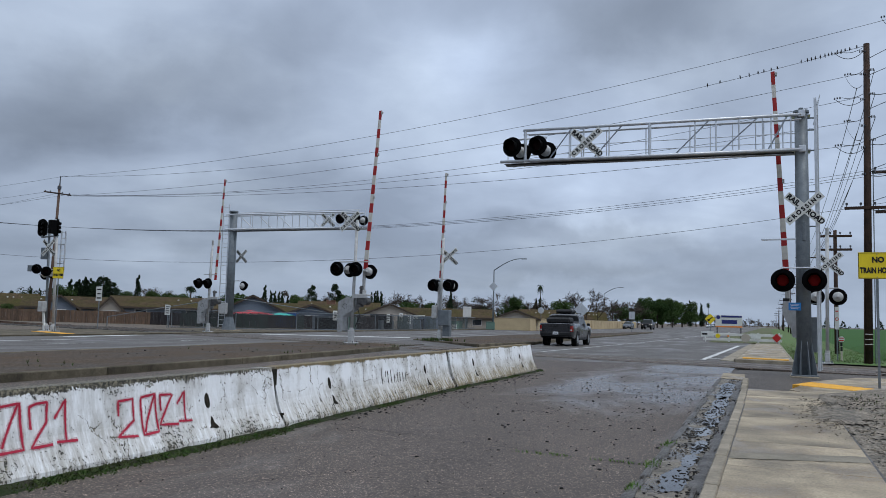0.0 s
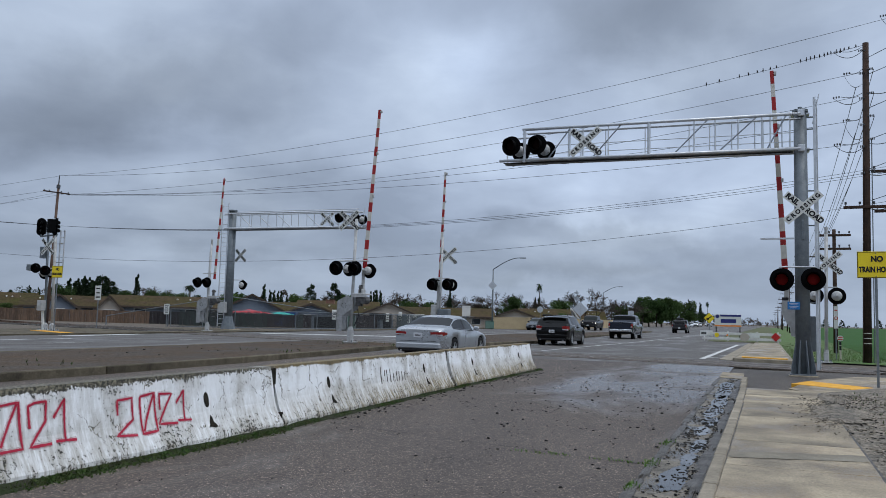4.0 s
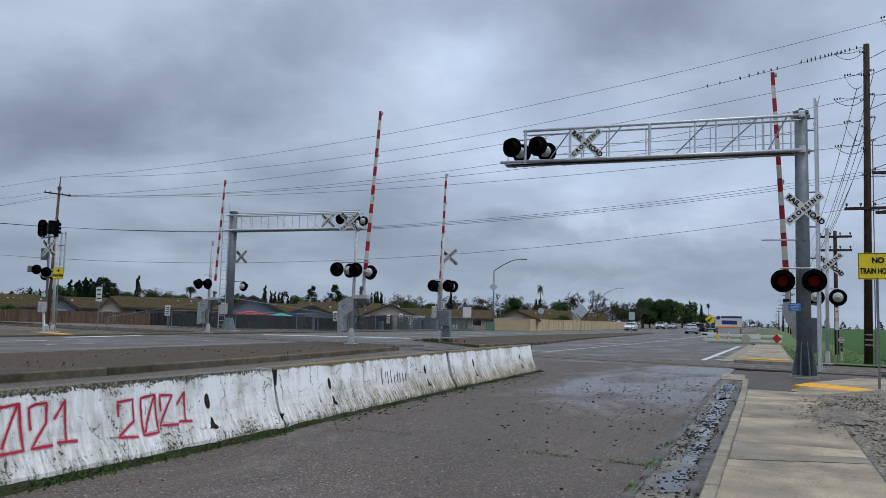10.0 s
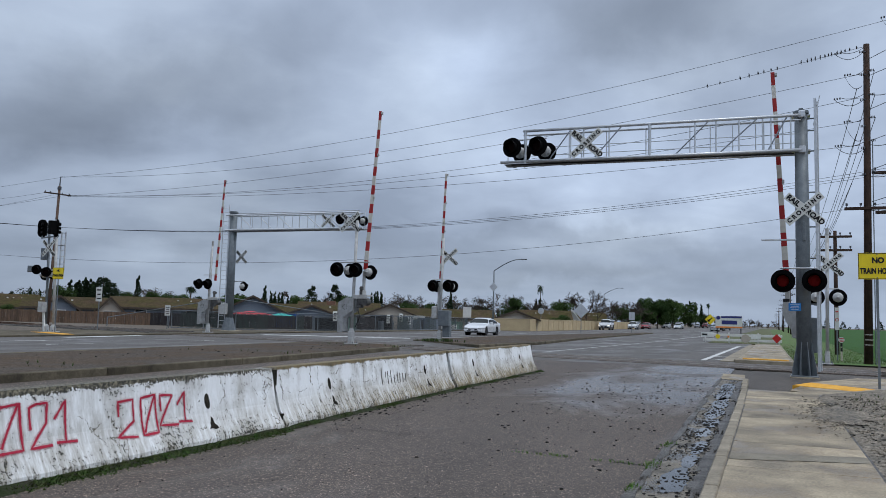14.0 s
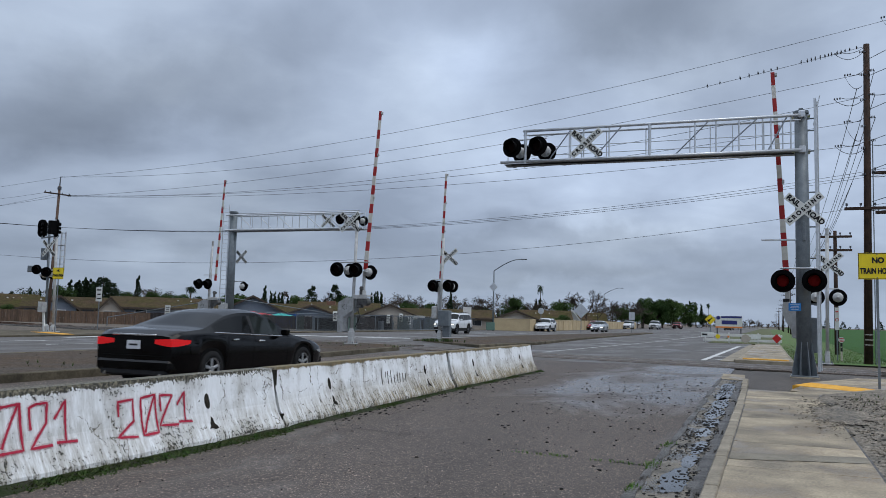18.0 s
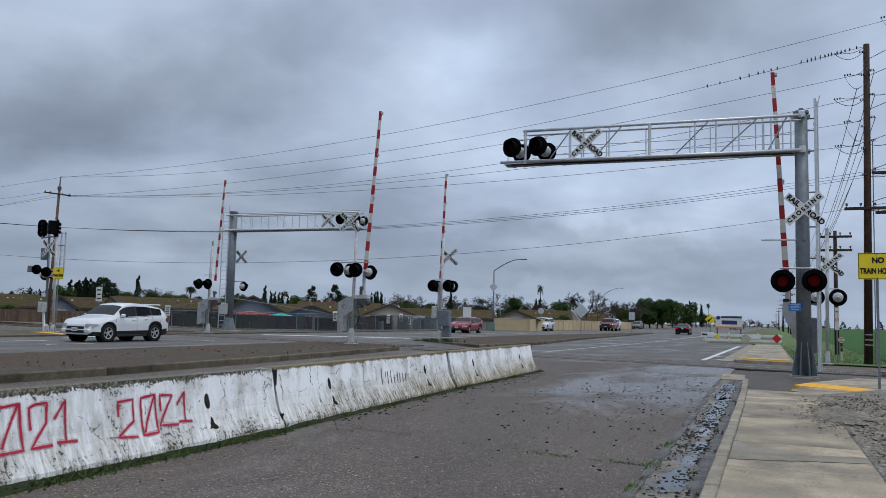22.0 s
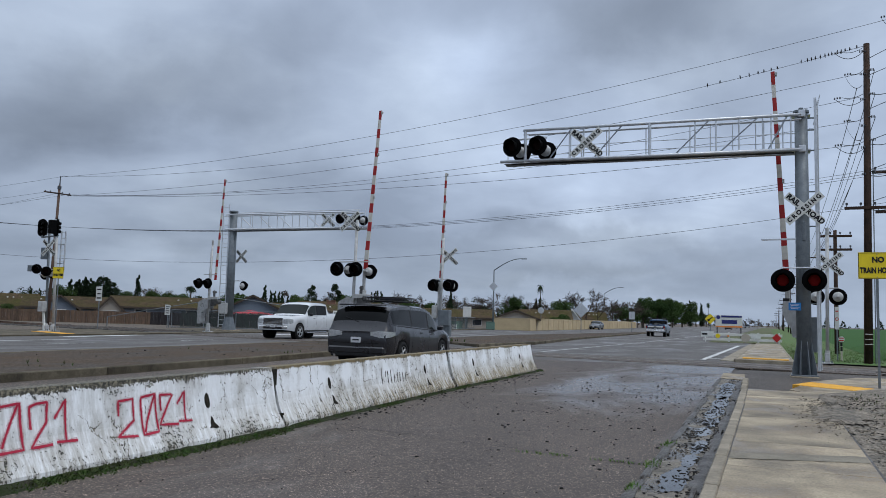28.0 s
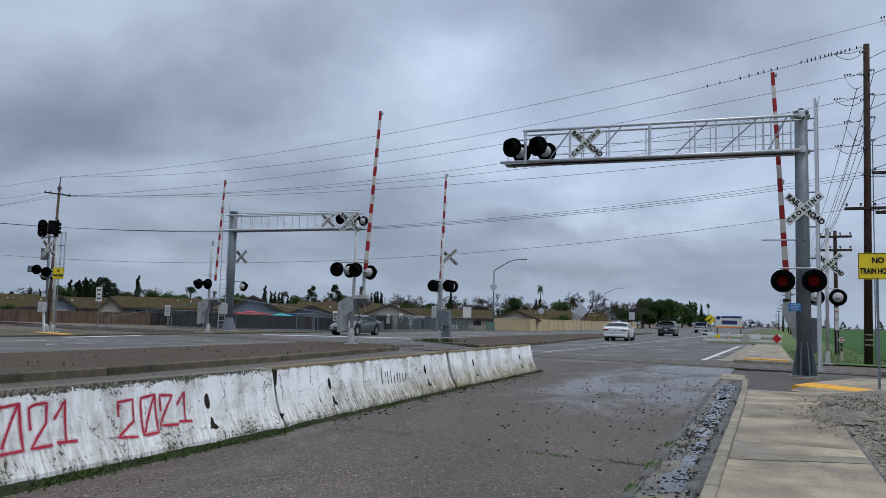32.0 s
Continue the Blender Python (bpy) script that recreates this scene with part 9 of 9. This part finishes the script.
    pl = simple("licence_plate", lambda b: box(b, (-L / 2 - (0.045 if kind in ("pickup", "oldtruck") else 0.018), 0, zp), (0.012, 0.31, 0.155), 0.004), PLATE, o, "pale licence plate")
    simple("print_line", lambda b: box(b, (-L / 2 - (0.045 if kind in ("pickup", "oldtruck") else 0.018) - 0.008, 0, zp), (0.004, 0.20, 0.035)), PLASTIC, pl)
    fp = simple("licence_plate", lambda b: box(b, (L / 2 + 0.052, 0, zb + 0.06), (0.012, 0.31, 0.14), 0.004), PLATE, o, "pale licence plate")
    simple("print_line", lambda b: box(b, (L / 2 + 0.06, 0, zb + 0.06), (0.004, 0.20, 0.035)), PLASTIC, fp)
    if kind in ("suv", "minivan", "sedan"):
        simple("tailgate_seam", lambda b: box(b, (-L / 2 - 0.004, 0, zt - 0.24), (0.008, W * 0.72, 0.010)), INNER, o)
    else:
        for s in (1, -1):
            simple("tailgate_seam", lambda b: box(b, (-L / 2 - 0.004, s * W * 0.37, zt), (0.008, 0.012, 0.5)), INNER, o)
        simple("tailgate_handle", lambda b: box(b, (-L / 2 - 0.01, 0, zt + 0.15), (0.02, 0.24, 0.07), 0.008), PLASTIC, o)
        for s in (1, -1):
            simple("step_bar", lambda b: tube(b, at(0.28, s * (W / 2 - 0.08), gc - 0.05), at(0.62, s * (W / 2 - 0.08), gc - 0.05), 0.045, 8), CHROME if chrome else PLASTIC, o, "side step")
    if kind in ("suv", "minivan"):
        simple("spoiler", lambda b: box(b, at(c1 + 0.006, 0, H - 0.055), (0.30, W * 0.70, 0.045), 0.018), paint, o, "roof spoiler over the rear window")
        simple("wiper", lambda b: tube(b, at(c0 - 0.004, 0.02, interp(S["top"], c0 - 0.004) * zs + 0.02), at(c0 - 0.014, W * 0.22, interp(S["top"], c0 - 0.014) * zs + 0.03), 0.010, 5), PLASTIC, o, "rear wiper")
    if kind != "oldtruck":
        for s in (1, -1):
            simple("rocker_panel", lambda b: box(b, at((axles[0] + axles[1]) / 2 / L, s * (W / 2 * 0.93), gc + 0.02), (wb - 2 * arch - 0.04, 0.07, 0.10), 0.02), PLASTIC, o, "dark rocker panel")
    # moulding along the foot of the side windows, and the dark valance under the tail
    for s in (1, -1):
        bm = B()
        pr = None
        ue = (c0 - 0.35 * (c0 - c1)) if kind == "sedan" else c1 - 0.01
        for k in range(15):
            u = a0 + (a1 - a0) * 0.5 + (ue - a0 - (a1 - a0) * 0.5) * k / 14
            r = ring(u)[4]
            q = Vector((r[0], s * (r[1] + 0.003), r[2] + 0.004))
            if pr is not None:
                tube(bm, pr, q, 0.011, 5)
            pr = q
        part("window_moulding", bm, CHROME if chrome else PLASTIC, o, "thin window moulding")
    if kind in ("sedan", "suv", "minivan"):
        simple("rear_valance", lambda b: box(b, (-L / 2 + 0.10, 0, gc + 0.10), (0.24, W * 0.80, 0.13), 0.03), PLASTIC, o, "black lower rear valance")
        for s in (1, -1):
            simple("exhaust", lambda b: tube(b, (-L / 2 + 0.2, s * W * 0.33, gc + 0.06), (-L / 2 - 0.03, s * W * 0.33, gc + 0.06), 0.035, 10), CHROME, o, "exhaust tip")
    if rails:
        for s in (1, -1):
            simple("roof_rail", lambda b: (tube(b, at(a1 + 0.06, s * W * 0.36, H + 0.03), at(c1 - 0.04, s * W * 0.36, H + 0.02), 0.02, 6), *[tube(b, at(u, s * W * 0.36, H - 0.06), at(u, s * W * 0.36, H + 0.03), 0.02, 6) for u in (a1 + 0.07, c1 - 0.05)]), PLASTIC, o, "black roof rail")
    # wheels
    wheels = []
    for ax in axles:
        for s in (1, -1):
            bm = B()
            prof = [(0.10, R * 0.60), (0.112, R * 0.66), (0.112, R * 0.92), (0.085, R * 0.99), (0, R), (-0.085, R * 0.99), (-0.112, R * 0.92), (-0.112, R * 0.62), (-0.03, R * 0.60)]
            m = 28
            vs = [[bm.verts.new((r * math.cos(k * math.tau / m), y, r * math.sin(k * math.tau / m))) for y, r in prof] for k in range(m)]
            for k in range(m):
                for j in range(len(prof) - 1):
                    bm.faces.new((vs[k][j], vs[(k + 1) % m][j], vs[(k + 1) % m][j + 1], vs[k][j + 1]))
            bmesh.ops.recalc_face_normals(bm, faces=bm.faces)
            w = part("wheel", bm, TYRE, o, "black tyre on a spoked rim", True, pose(L / 2 - ax, s * (W / 2 - 0.125), R))
            bm = B()
            tube(bm, (0, s * 0.02, 0), (0, s * 0.05, 0), R * 0.63, 24)
            part("rim_back", bm, INNER, w)
            bm = B()
            ringm = 28
            for k in range(ringm):
                a, c = k * math.tau / ringm, (k + 1) * math.tau / ringm
                q = [(r * math.cos(t), s * y, r * math.sin(t)) for r, y, t in ((R * 0.66, 0.113, a), (R * 0.66, 0.113, c), (R * 0.57, 0.10, c), (R * 0.57, 0.10, a))]
                q2 = [(r * math.cos(t), s * y, r * math.sin(t)) for r, y, t in ((R * 0.57, 0.10, a), (R * 0.57, 0.10, c), (R * 0.56, 0.05, c), (R * 0.56, 0.05, a))]
                bm.faces.new([bm.verts.new(v) for v in q])
                bm.faces.new([bm.verts.new(v) for v in q2])
            for k in range(5):
                mm_ = pose(0, 0, 0, 0, k * 72, 0)
                box(bm, (R * 0.32, s * 0.085, 0), (R * 0.54, 0.03, R * 0.17), 0.012, mm_)
            tube(bm, (0, s * 0.06, 0), (0, s * 0.105, 0), R * 0.14, 12)
            bmesh.ops.recalc_face_normals(bm, faces=bm.faces)
            part("rim", bm, rim or RIM, w, "spoked alloy rim")
            wheels.append((w, L / 2 - ax, s * (W / 2 - 0.125), R))
    o["length"] = L
    FLEET[name_key(o)] = (o, wheels)
    return o


FLEET = {}


def name_key(o):
    return o.name


DARK_GREY = car_paint("dark_grey_paint", (0.022, 0.022, 0.025), 0.3)
SLATE = car_paint("slate_blue_paint", (0.010, 0.016, 0.030), 0.25, 0.2)
JET = mat("black_paint", (0.0012, 0.0012, 0.0015), 0.12, scale=1.5, fine=300, var=0.06, coat=0.0, spec=0.22)
SILVER_P = car_paint("silver_paint", (0.40, 0.42, 0.44), 0.6, 0.32)
GREY_P = car_paint("grey_paint", (0.10, 0.11, 0.12), 0.5, 0.3)
WHITE_P = car_paint("white_paint", (0.62, 0.635, 0.65), 0.0, 0.2)
RED_P = car_paint("red_paint", (0.24, 0.007, 0.014), 0.2, 0.25)
BLUE_P = car_paint("blue_paint", (0.005, 0.040, 0.110), 0.1, 0.3)
MAUVE_P = car_paint("grey_violet_paint", (0.07, 0.066, 0.075), 0.5, 0.3)
CHARCOAL = car_paint("charcoal_paint", (0.018, 0.026, 0.033), 0.35, 0.22)

ridge_truck = vehicle("pickup_truck", "pickup", 5.25, 1.97, 1.80, 3.1, DARK_GREY, "dark grey pickup with a loaded roof rack", "pickup truck", rails=True)
simple("roof_box", lambda b: box(b, (0.3, 0.1, 1.93), (1.25, 0.95, 0.26), 0.09), PLASTIC, ridge_truck, "black rooftop cargo bag")
simple("bed_load", lambda b: box(b, (-1.6, 0, 1.40), (1.1, 1.35, 0.35), 0.1), PLASTIC, ridge_truck, "dark load under a cover")
slate_truck = vehicle("pickup_truck", "pickup", 5.81, 2.03, 1.94, 3.70, SLATE, "slate blue crew-cab pickup with chrome steps", "pickup truck", chrome=True)
black_suv = vehicle("suv", "crossover", 4.70, 1.90, 1.66, 2.87, JET, "black SUV with red tail lights and chrome trim", "car", chrome=True, rails=True)
silver_car = vehicle("sedan", "sedan", 4.80, 1.79, 1.46, 2.71, SILVER_P, "silver sedan with plain alloy wheels", "car")
hatch = vehicle("sedan", "sedan", 4.41, 1.72, 1.47, 2.49, CHARCOAL, "charcoal grey compact four-door sedan", "car")
black_truck = vehicle("pickup_truck", "pickup", 5.88, 2.03, 1.96, 3.68, JET, "black crew-cab pickup with lit headlights", "pickup truck", RIM_DARK, lit_head=True)
white_compact = vehicle("sedan", "sedan", 4.63, 1.78, 1.43, 2.70, WHITE_P, "white compact sedan with a black front", "car", RIM_DARK)
white_suv = vehicle("suv", "suv", 4.82, 1.92, 1.82, 2.79, WHITE_P, "white off-road SUV with black bumpers and lit headlights", "car", RIM_DARK, lit_head=True, cladding=True, rails=True)
white_cross = vehicle("suv", "crossover", 4.37, 1.80, 1.62, 2.63, WHITE_P, "white small SUV with black cladding", "car", RIM, cladding=True)
silver_old = vehicle("sedan", "sedan", 4.53, 1.70, 1.49, 2.60, SILVER_P, "silver older sedan with headlights lit", "car", lit_head=True)
red_wagon = vehicle("suv", "crossover", 4.87, 1.84, 1.52, 2.88, RED_P, "dark red station wagon with silver wheels", "car")
white_old_suv = vehicle("suv", "suv", 4.80, 1.91, 1.74, 2.79, WHITE_P, "white older SUV with roof rails", "car", rails=True)
red_truck = vehicle("pickup_truck", "pickup", 5.88, 2.06, 1.92, 3.75, RED_P, "bright red pickup with a black front", "pickup truck", lit_head=True)
white_truck = vehicle("pickup_truck", "pickup", 5.88, 2.06, 1.94, 3.74, WHITE_P, "white crew-cab pickup with a chrome grille", "pickup truck", chrome=True)
grey_van = vehicle("minivan", "minivan", 5.08, 1.98, 1.76, 3.03, MAUVE_P, "grey violet minivan with silver wheels", "minivan")
grey_coupe = vehicle("sedan", "sedan", 4.60, 1.82, 1.40, 2.85, GREY_P, "grey metallic low coupe on the road", "car")
black_saloon = vehicle("sedan", "sedan", 5.24, 1.90, 1.48, 3.20, JET, "long black sedan with lit red tail lights", "car", lit_tail=True, chrome=True)
simple("boot_trim", lambda b: box(b, (-2.632, 0, 0.965), (0.02, 1.0, 0.03), 0.006), CHROME, black_saloon, "chrome strip across the boot")
blue_truck = vehicle("pickup_truck", "oldtruck", 5.45, 2.00, 1.80, 3.38, BLUE_P, "old blue pickup with a black lumber rack", "pickup truck", RIM_DARK, chrome=True)
van_box = vehicle("minivan", "minivan", 5.08, 1.98, 1.76, 3.03, DARK_GREY, "dark grey minivan with a roof basket", "minivan", clear_tail=True)
white_saloon = vehicle("sedan", "sedan", 4.88, 1.86, 1.45, 2.83, WHITE_P, "white sedan with dark rims and red tail lights", "car", RIM_DARK)


def lumber_rack(o):
    for s in (1, -1):
        simple("rack_post", lambda b: tube(b, (-2.62, s * 0.88, 1.12), (-2.54, s * 0.88, 2.02), 0.024, 8), PLASTIC, o, "black rack post")
        simple("rack_post", lambda b: tube(b, (-0.20, s * 0.90, 1.18), (-0.18, s * 0.88, 1.88), 0.024, 8), PLASTIC, o, "black rack post")
        simple("rack_rail", lambda b: tube(b, (-2.60, s * 0.88, 1.90), (1.25, s * 0.80, 1.83), 0.024, 8), PLASTIC, o, "long black rack rail")
        simple("rack_rail", lambda b: tube(b, (-2.58, s * 0.70, 1.95), (0.05, s * 0.66, 1.88), 0.020, 8), ALU_GREY_SHADED, o, "grey ladder rail on the rack")
        simple("rack_hoop", lambda b: (tube(b, (0.20, s * 0.80, 1.85), (0.24, s * 0.80, 2.00), 0.016, 6), tube(b, (0.24, s * 0.80, 2.00), (1.25, s * 0.78, 1.84), 0.016, 6)), PLASTIC, o)
        simple("side_stripe", lambda b: (box(b, (1.0, s * 1.003, 0.70), (1.2, 0.01, 0.03)), box(b, (-0.35, s * 1.003, 0.70), (1.1, 0.01, 0.03)), box(b, (-2.35, s * 0.985, 0.70), (0.5, 0.01, 0.03))), CHROME, o, "chrome side stripe")
        for ax in (5.45 / 2 - 0.17 * 5.45, 5.45 / 2 - 0.17 * 5.45 - 3.38):
            def arch(b):
                pr = None
                for k in range(13):
                    a = math.pi * k / 12
                    q = (ax + 0.425 * math.cos(a), s * 1.005, 0.37 + 0.425 * math.sin(a))
                    if pr:
                        tube(b, pr, q, 0.008, 5)
                    pr = q
            simple("arch_trim", arch, CHROME, o, "chrome wheel arch trim")
        simple("tie_strap", lambda b: tube(b, (-2.745, s * 0.62, 0.62), (-2.60, s * 0.80, 1.92), 0.018, 6), BLACK_SOFT, o, "black tie-down strap")
        simple("bed_rail", lambda b: tube(b, (-0.2, s * 0.93, 1.28), (-2.45, s * 0.93, 1.29), 0.028, 8), CHROME, o, "chrome bed rail")
    for x in (-2.50, -1.2, 0.22):
        simple("rack_bar", lambda b: tube(b, (x, -0.86, 1.86), (x, 0.86, 1.86), 0.022, 8), PLASTIC, o)
    simple("tailgate_panel", lambda b: box(b, (-2.734, 0, 1.03), (0.016, 1.52, 0.16), 0.006), TRIM_WHITE, o, "silver tailgate panel")
    simple("tailgate_band", lambda b: box(b, (-2.734, 0, 0.885), (0.014, 1.50, 0.11), 0.004), SIGN_BLACK, o, "dark band across the tailgate")
    simple("emblem_bar", lambda b: box(b, (-2.744, -0.52, 0.885), (0.006, 0.34, 0.05), 0.003), ALU, o)
    simple("tailgate_strip", lambda b: box(b, (-2.736, 0, 0.815), (0.014, 1.50, 0.022), 0.004), CHROME, o)
    simple("step_bumper", lambda b: (box(b, (-2.74, 0, 0.64), (0.16, 1.90, 0.06), 0.015), box(b, (-2.81, 0, 0.56), (0.05, 1.90, 0.13), 0.012)), CHROME, o, "ribbed chrome step bumper")
    simple("cargo", lambda b: (tube(b, (-1.0, 0.1, 1.22), (-2.3, 0.25, 1.22), 0.20, 12, 0.16), tube(b, (-1.2, -0.35, 1.20), (-2.2, -0.2, 1.20), 0.14, 10)), BLACK_SOFT, o, "dark covered load in the bed")


lumber_rack(blue_truck)


def basket(o):
    for z in (1.84, 1.95):
        for s in (1, -1):
            simple("basket_rail", lambda b: tube(b, (0.25, s * 0.5, z), (-1.25, s * 0.5, z), 0.018, 6), PLASTIC, o)
        for x in (0.25, -1.25):
            simple("basket_rail", lambda b: tube(b, (x, -0.5, z), (x, 0.5, z), 0.018, 6), PLASTIC, o)
    for k in range(9):
        x = 0.25 - k * 0.1875
        simple("basket_slat", lambda b: tube(b, (x, -0.5, 1.84), (x, 0.5, 1.84), 0.012, 6), PLASTIC, o)
        for s in (1, -1):
            simple("basket_upright", lambda b: tube(b, (x, s * 0.5, 1.84), (x, s * 0.5, 1.95), 0.01, 6), PLASTIC, o)
    simple("roof_bag", lambda b: box(b, (-0.25, 0.0, 1.92), (0.45, 0.75, 0.14), 0.05), PLASTIC, o, "flat black bag")


basket(van_box)


# ---- pieces of the paving and the crossing ----
lay_slabs()
lay_crossing()
rail_line(-0.74)
rail_line(0.74)
sleepers()
kerb_run("kerb_near", -0.437, -7, 22.0, 0.137, "worn concrete kerb stones along the gutter", KERB_PIECE)


# ---- what moves ----
AWAY = "away"


def away_x(y):
    return -10.55 - 0.01 * (min(max(y, -10), 45) - 8)


def middle(rows, t):
    for (t0, y0), (t1, y1) in zip(rows, rows[1:]):
        if t <= t1:
            return y0 + (y1 - y0) * (t - t0) / (t1 - t0)
    return rows[-1][1]


def drive(thing, x, z, heading, rows):
    """Drive a vehicle along its lane (rows of seconds and metres down the road) and turn its wheels while it is near."""
    if x is AWAY:
        # the outbound lane drifts a little to the left up to the crossing
        more = sorted(set(t for t, _ in rows) | {0.5 * (a[0] + b[0]) for a, b in zip(rows, rows[1:]) if -15 < a[1] < 60})
        walk(thing, [(t, pose(away_x(middle(rows, t)), middle(rows, t), z, 0, 0, heading + 0.6)) for t in more])
    else:
        walk(thing, [(t, pose(x, y, z, 0, 0, heading)) for t, y in rows])

    for w, wx, wy, r in FLEET[name_key(thing)][1]:
        turned, keys = 0.0, [(0.0, 0.0)]
        last = middle(rows, 0.0)
        for k in range(1, int(32 * FPS)):
            y = middle(rows, k / FPS)
            step = min(1.3, abs(y - last) / r)
            last = y
            if -6 < y < 58:
                turned += step
                keys.append((k / FPS, math.degrees(turned)))
        if keys[-1][0] < 32:
            keys.append((32.0, keys[-1][1]))
        if len(keys) < 2:
            keys.append((32.0, 0.0))
        walk(w, [(t, pose(wx, wy, r, 0, a, 0)) for t, a in keys])


def motions():
    drive(ridge_truck, AWAY, 0.008, 90, [(0, 45.7), (1, 64.8), (2, 81.9), (3, 97.8), (6, 136.0), (7, 144.8), (8, 153.8), (32, 369.8)])
    drive(slate_truck, AWAY, 0.008, 90, [(0, -10.9), (1, 8.7), (2, 28.3), (3, 48.7), (6, 103.1), (7, 120.0), (8, 136.8), (32, 541.1)])
    drive(black_suv, AWAY, 0.008, 90, [(0, -36.6), (2, 5.3), (2.5, 15.8), (3, 26.0), (6, 82.2), (7, 99.2), (9, 128.9), (10, 143.7), (32, 469.9)])
    drive(silver_car, AWAY, 0.008, 90, [(0, -51.3), (2.5, -2.7), (3.5, 16.7), (6, 65.3), (7, 82.4), (8, 98.0), (9, 112.7), (10, 127.4), (32, 451.0)])
    drive(black_saloon, AWAY, 0.008, 90, [(0, -488.7), (17, -14.1), (18, 13.8), (20, 69.6), (21, 92.8), (22, 115.2), (23, 137.6), (32, 339.2)])
    drive(blue_truck, AWAY, 0.008, 90, [(0, -469.1), (23, -9.4), (24, 10.6), (25, 30.6), (25.5, 40.8), (27.5, 78.7), (28, 87.6), (29, 104.2), (30, 119.4), (31, 133.9), (32, 146.1)])
    drive(van_box, AWAY, 0.008, 90, [(0, -534.5), (26.6, -5.7), (27.6, 14.2), (28, 22.2), (29, 42.0), (30, 60.8), (31, 79.5), (32, 96.8)])
    drive(white_saloon, AWAY, 0.008, 90, [(0, -534.5), (28, -11.4), (29, 7.3), (30, 26.0), (31, 45.5), (32, 63.7)])
    drive(hatch, -25.60, 0.105, -90, [(0, 159.1), (2, 126.5), (6, 58.6), (7, 41.6), (8, 23.8), (9, 6.0), (32, -403.0)])
    drive(black_truck, -21.90, 0.105, -90, [(0, 159.8), (2, 134.5), (3, 121.3), (6, 76.0), (7, 59.5), (8, 41.3), (9, 22.6), (10, 4.0), (32, -405.5)])
    drive(white_compact, -21.90, 0.105, -90, [(0, 332.2), (9, 158.2), (10, 138.8), (12, 100.1), (13, 80.5), (14, 62.1), (14.5, 50.7), (16.5, 14.9), (17.5, -3.0), (32, -262.5)])
    drive(white_suv, -25.60, 0.105, -90, [(0, 395.2), (11, 191.4), (12, 172.9), (13, 154.4), (14, 136.2), (17, 81.8), (18, 64.9), (20, 28.7), (20.5, 20.6), (21.5, 4.6), (32, -164.0)])
    drive(white_cross, -25.60, 0.105, -90, [(0, 408.2), (13, 182.7), (14, 165.3), (17, 113.3), (18, 96.2), (20, 61.5), (22, 26.0), (23, 8.3), (32, -151.3)])
    drive(silver_old, -21.20, 0.105, -90, [(0, 560.4), (16, 158.2), (17, 133.0), (18, 107.9), (20, 58.8), (21, 34.9), (22, 11.0), (32, -228.1)])
    drive(red_wagon, -26.20, 0.105, -90, [(0, 391.5), (19, 115.0), (20, 100.5), (21, 85.9), (22, 69.7), (24, 36.1), (24.5, 26.1), (25.5, 6.1), (32, -123.6)])
    drive(white_old_suv, -27.10, 0.105, -90, [(0, 471.8), (17, 185.4), (18, 168.5), (20, 134.8), (21, 117.6), (22, 100.7), (23, 83.8), (24, 66.7), (25, 49.0), (25.5, 39.9), (26.5, 21.7), (32, -78.5)])
    drive(red_truck, -22.90, 0.105, -90, [(0, 687.7), (19, 199.0), (20, 173.3), (21, 147.6), (22, 124.1), (23, 101.2), (24, 80.1), (25.5, 50.1), (26.5, 30.1), (32, -80.0)])
    drive(white_truck, -23.40, 0.105, -90, [(0, 414.5), (22, 129.7), (23, 116.7), (24, 103.8), (25, 89.4), (27.5, 47.4), (28, 37.2), (28.5, 27.75), (29.5, 8.75), (32, -39.1)])
    drive(grey_van, -27.30, 0.105, -90, [(0, 629.6), (23, 161.9), (24, 141.6), (25, 121.3), (27.5, 70.2), (29, 38.25), (30, 17.0), (32, -25.0)])
    drive(grey_coupe, -26.50, 0.105, -90, [(0, 728.5), (24, 217.3), (25, 195.9), (27.5, 142.7), (28, 131.9), (30, 90.4), (31, 69.9), (32, 48.8)])


motions()
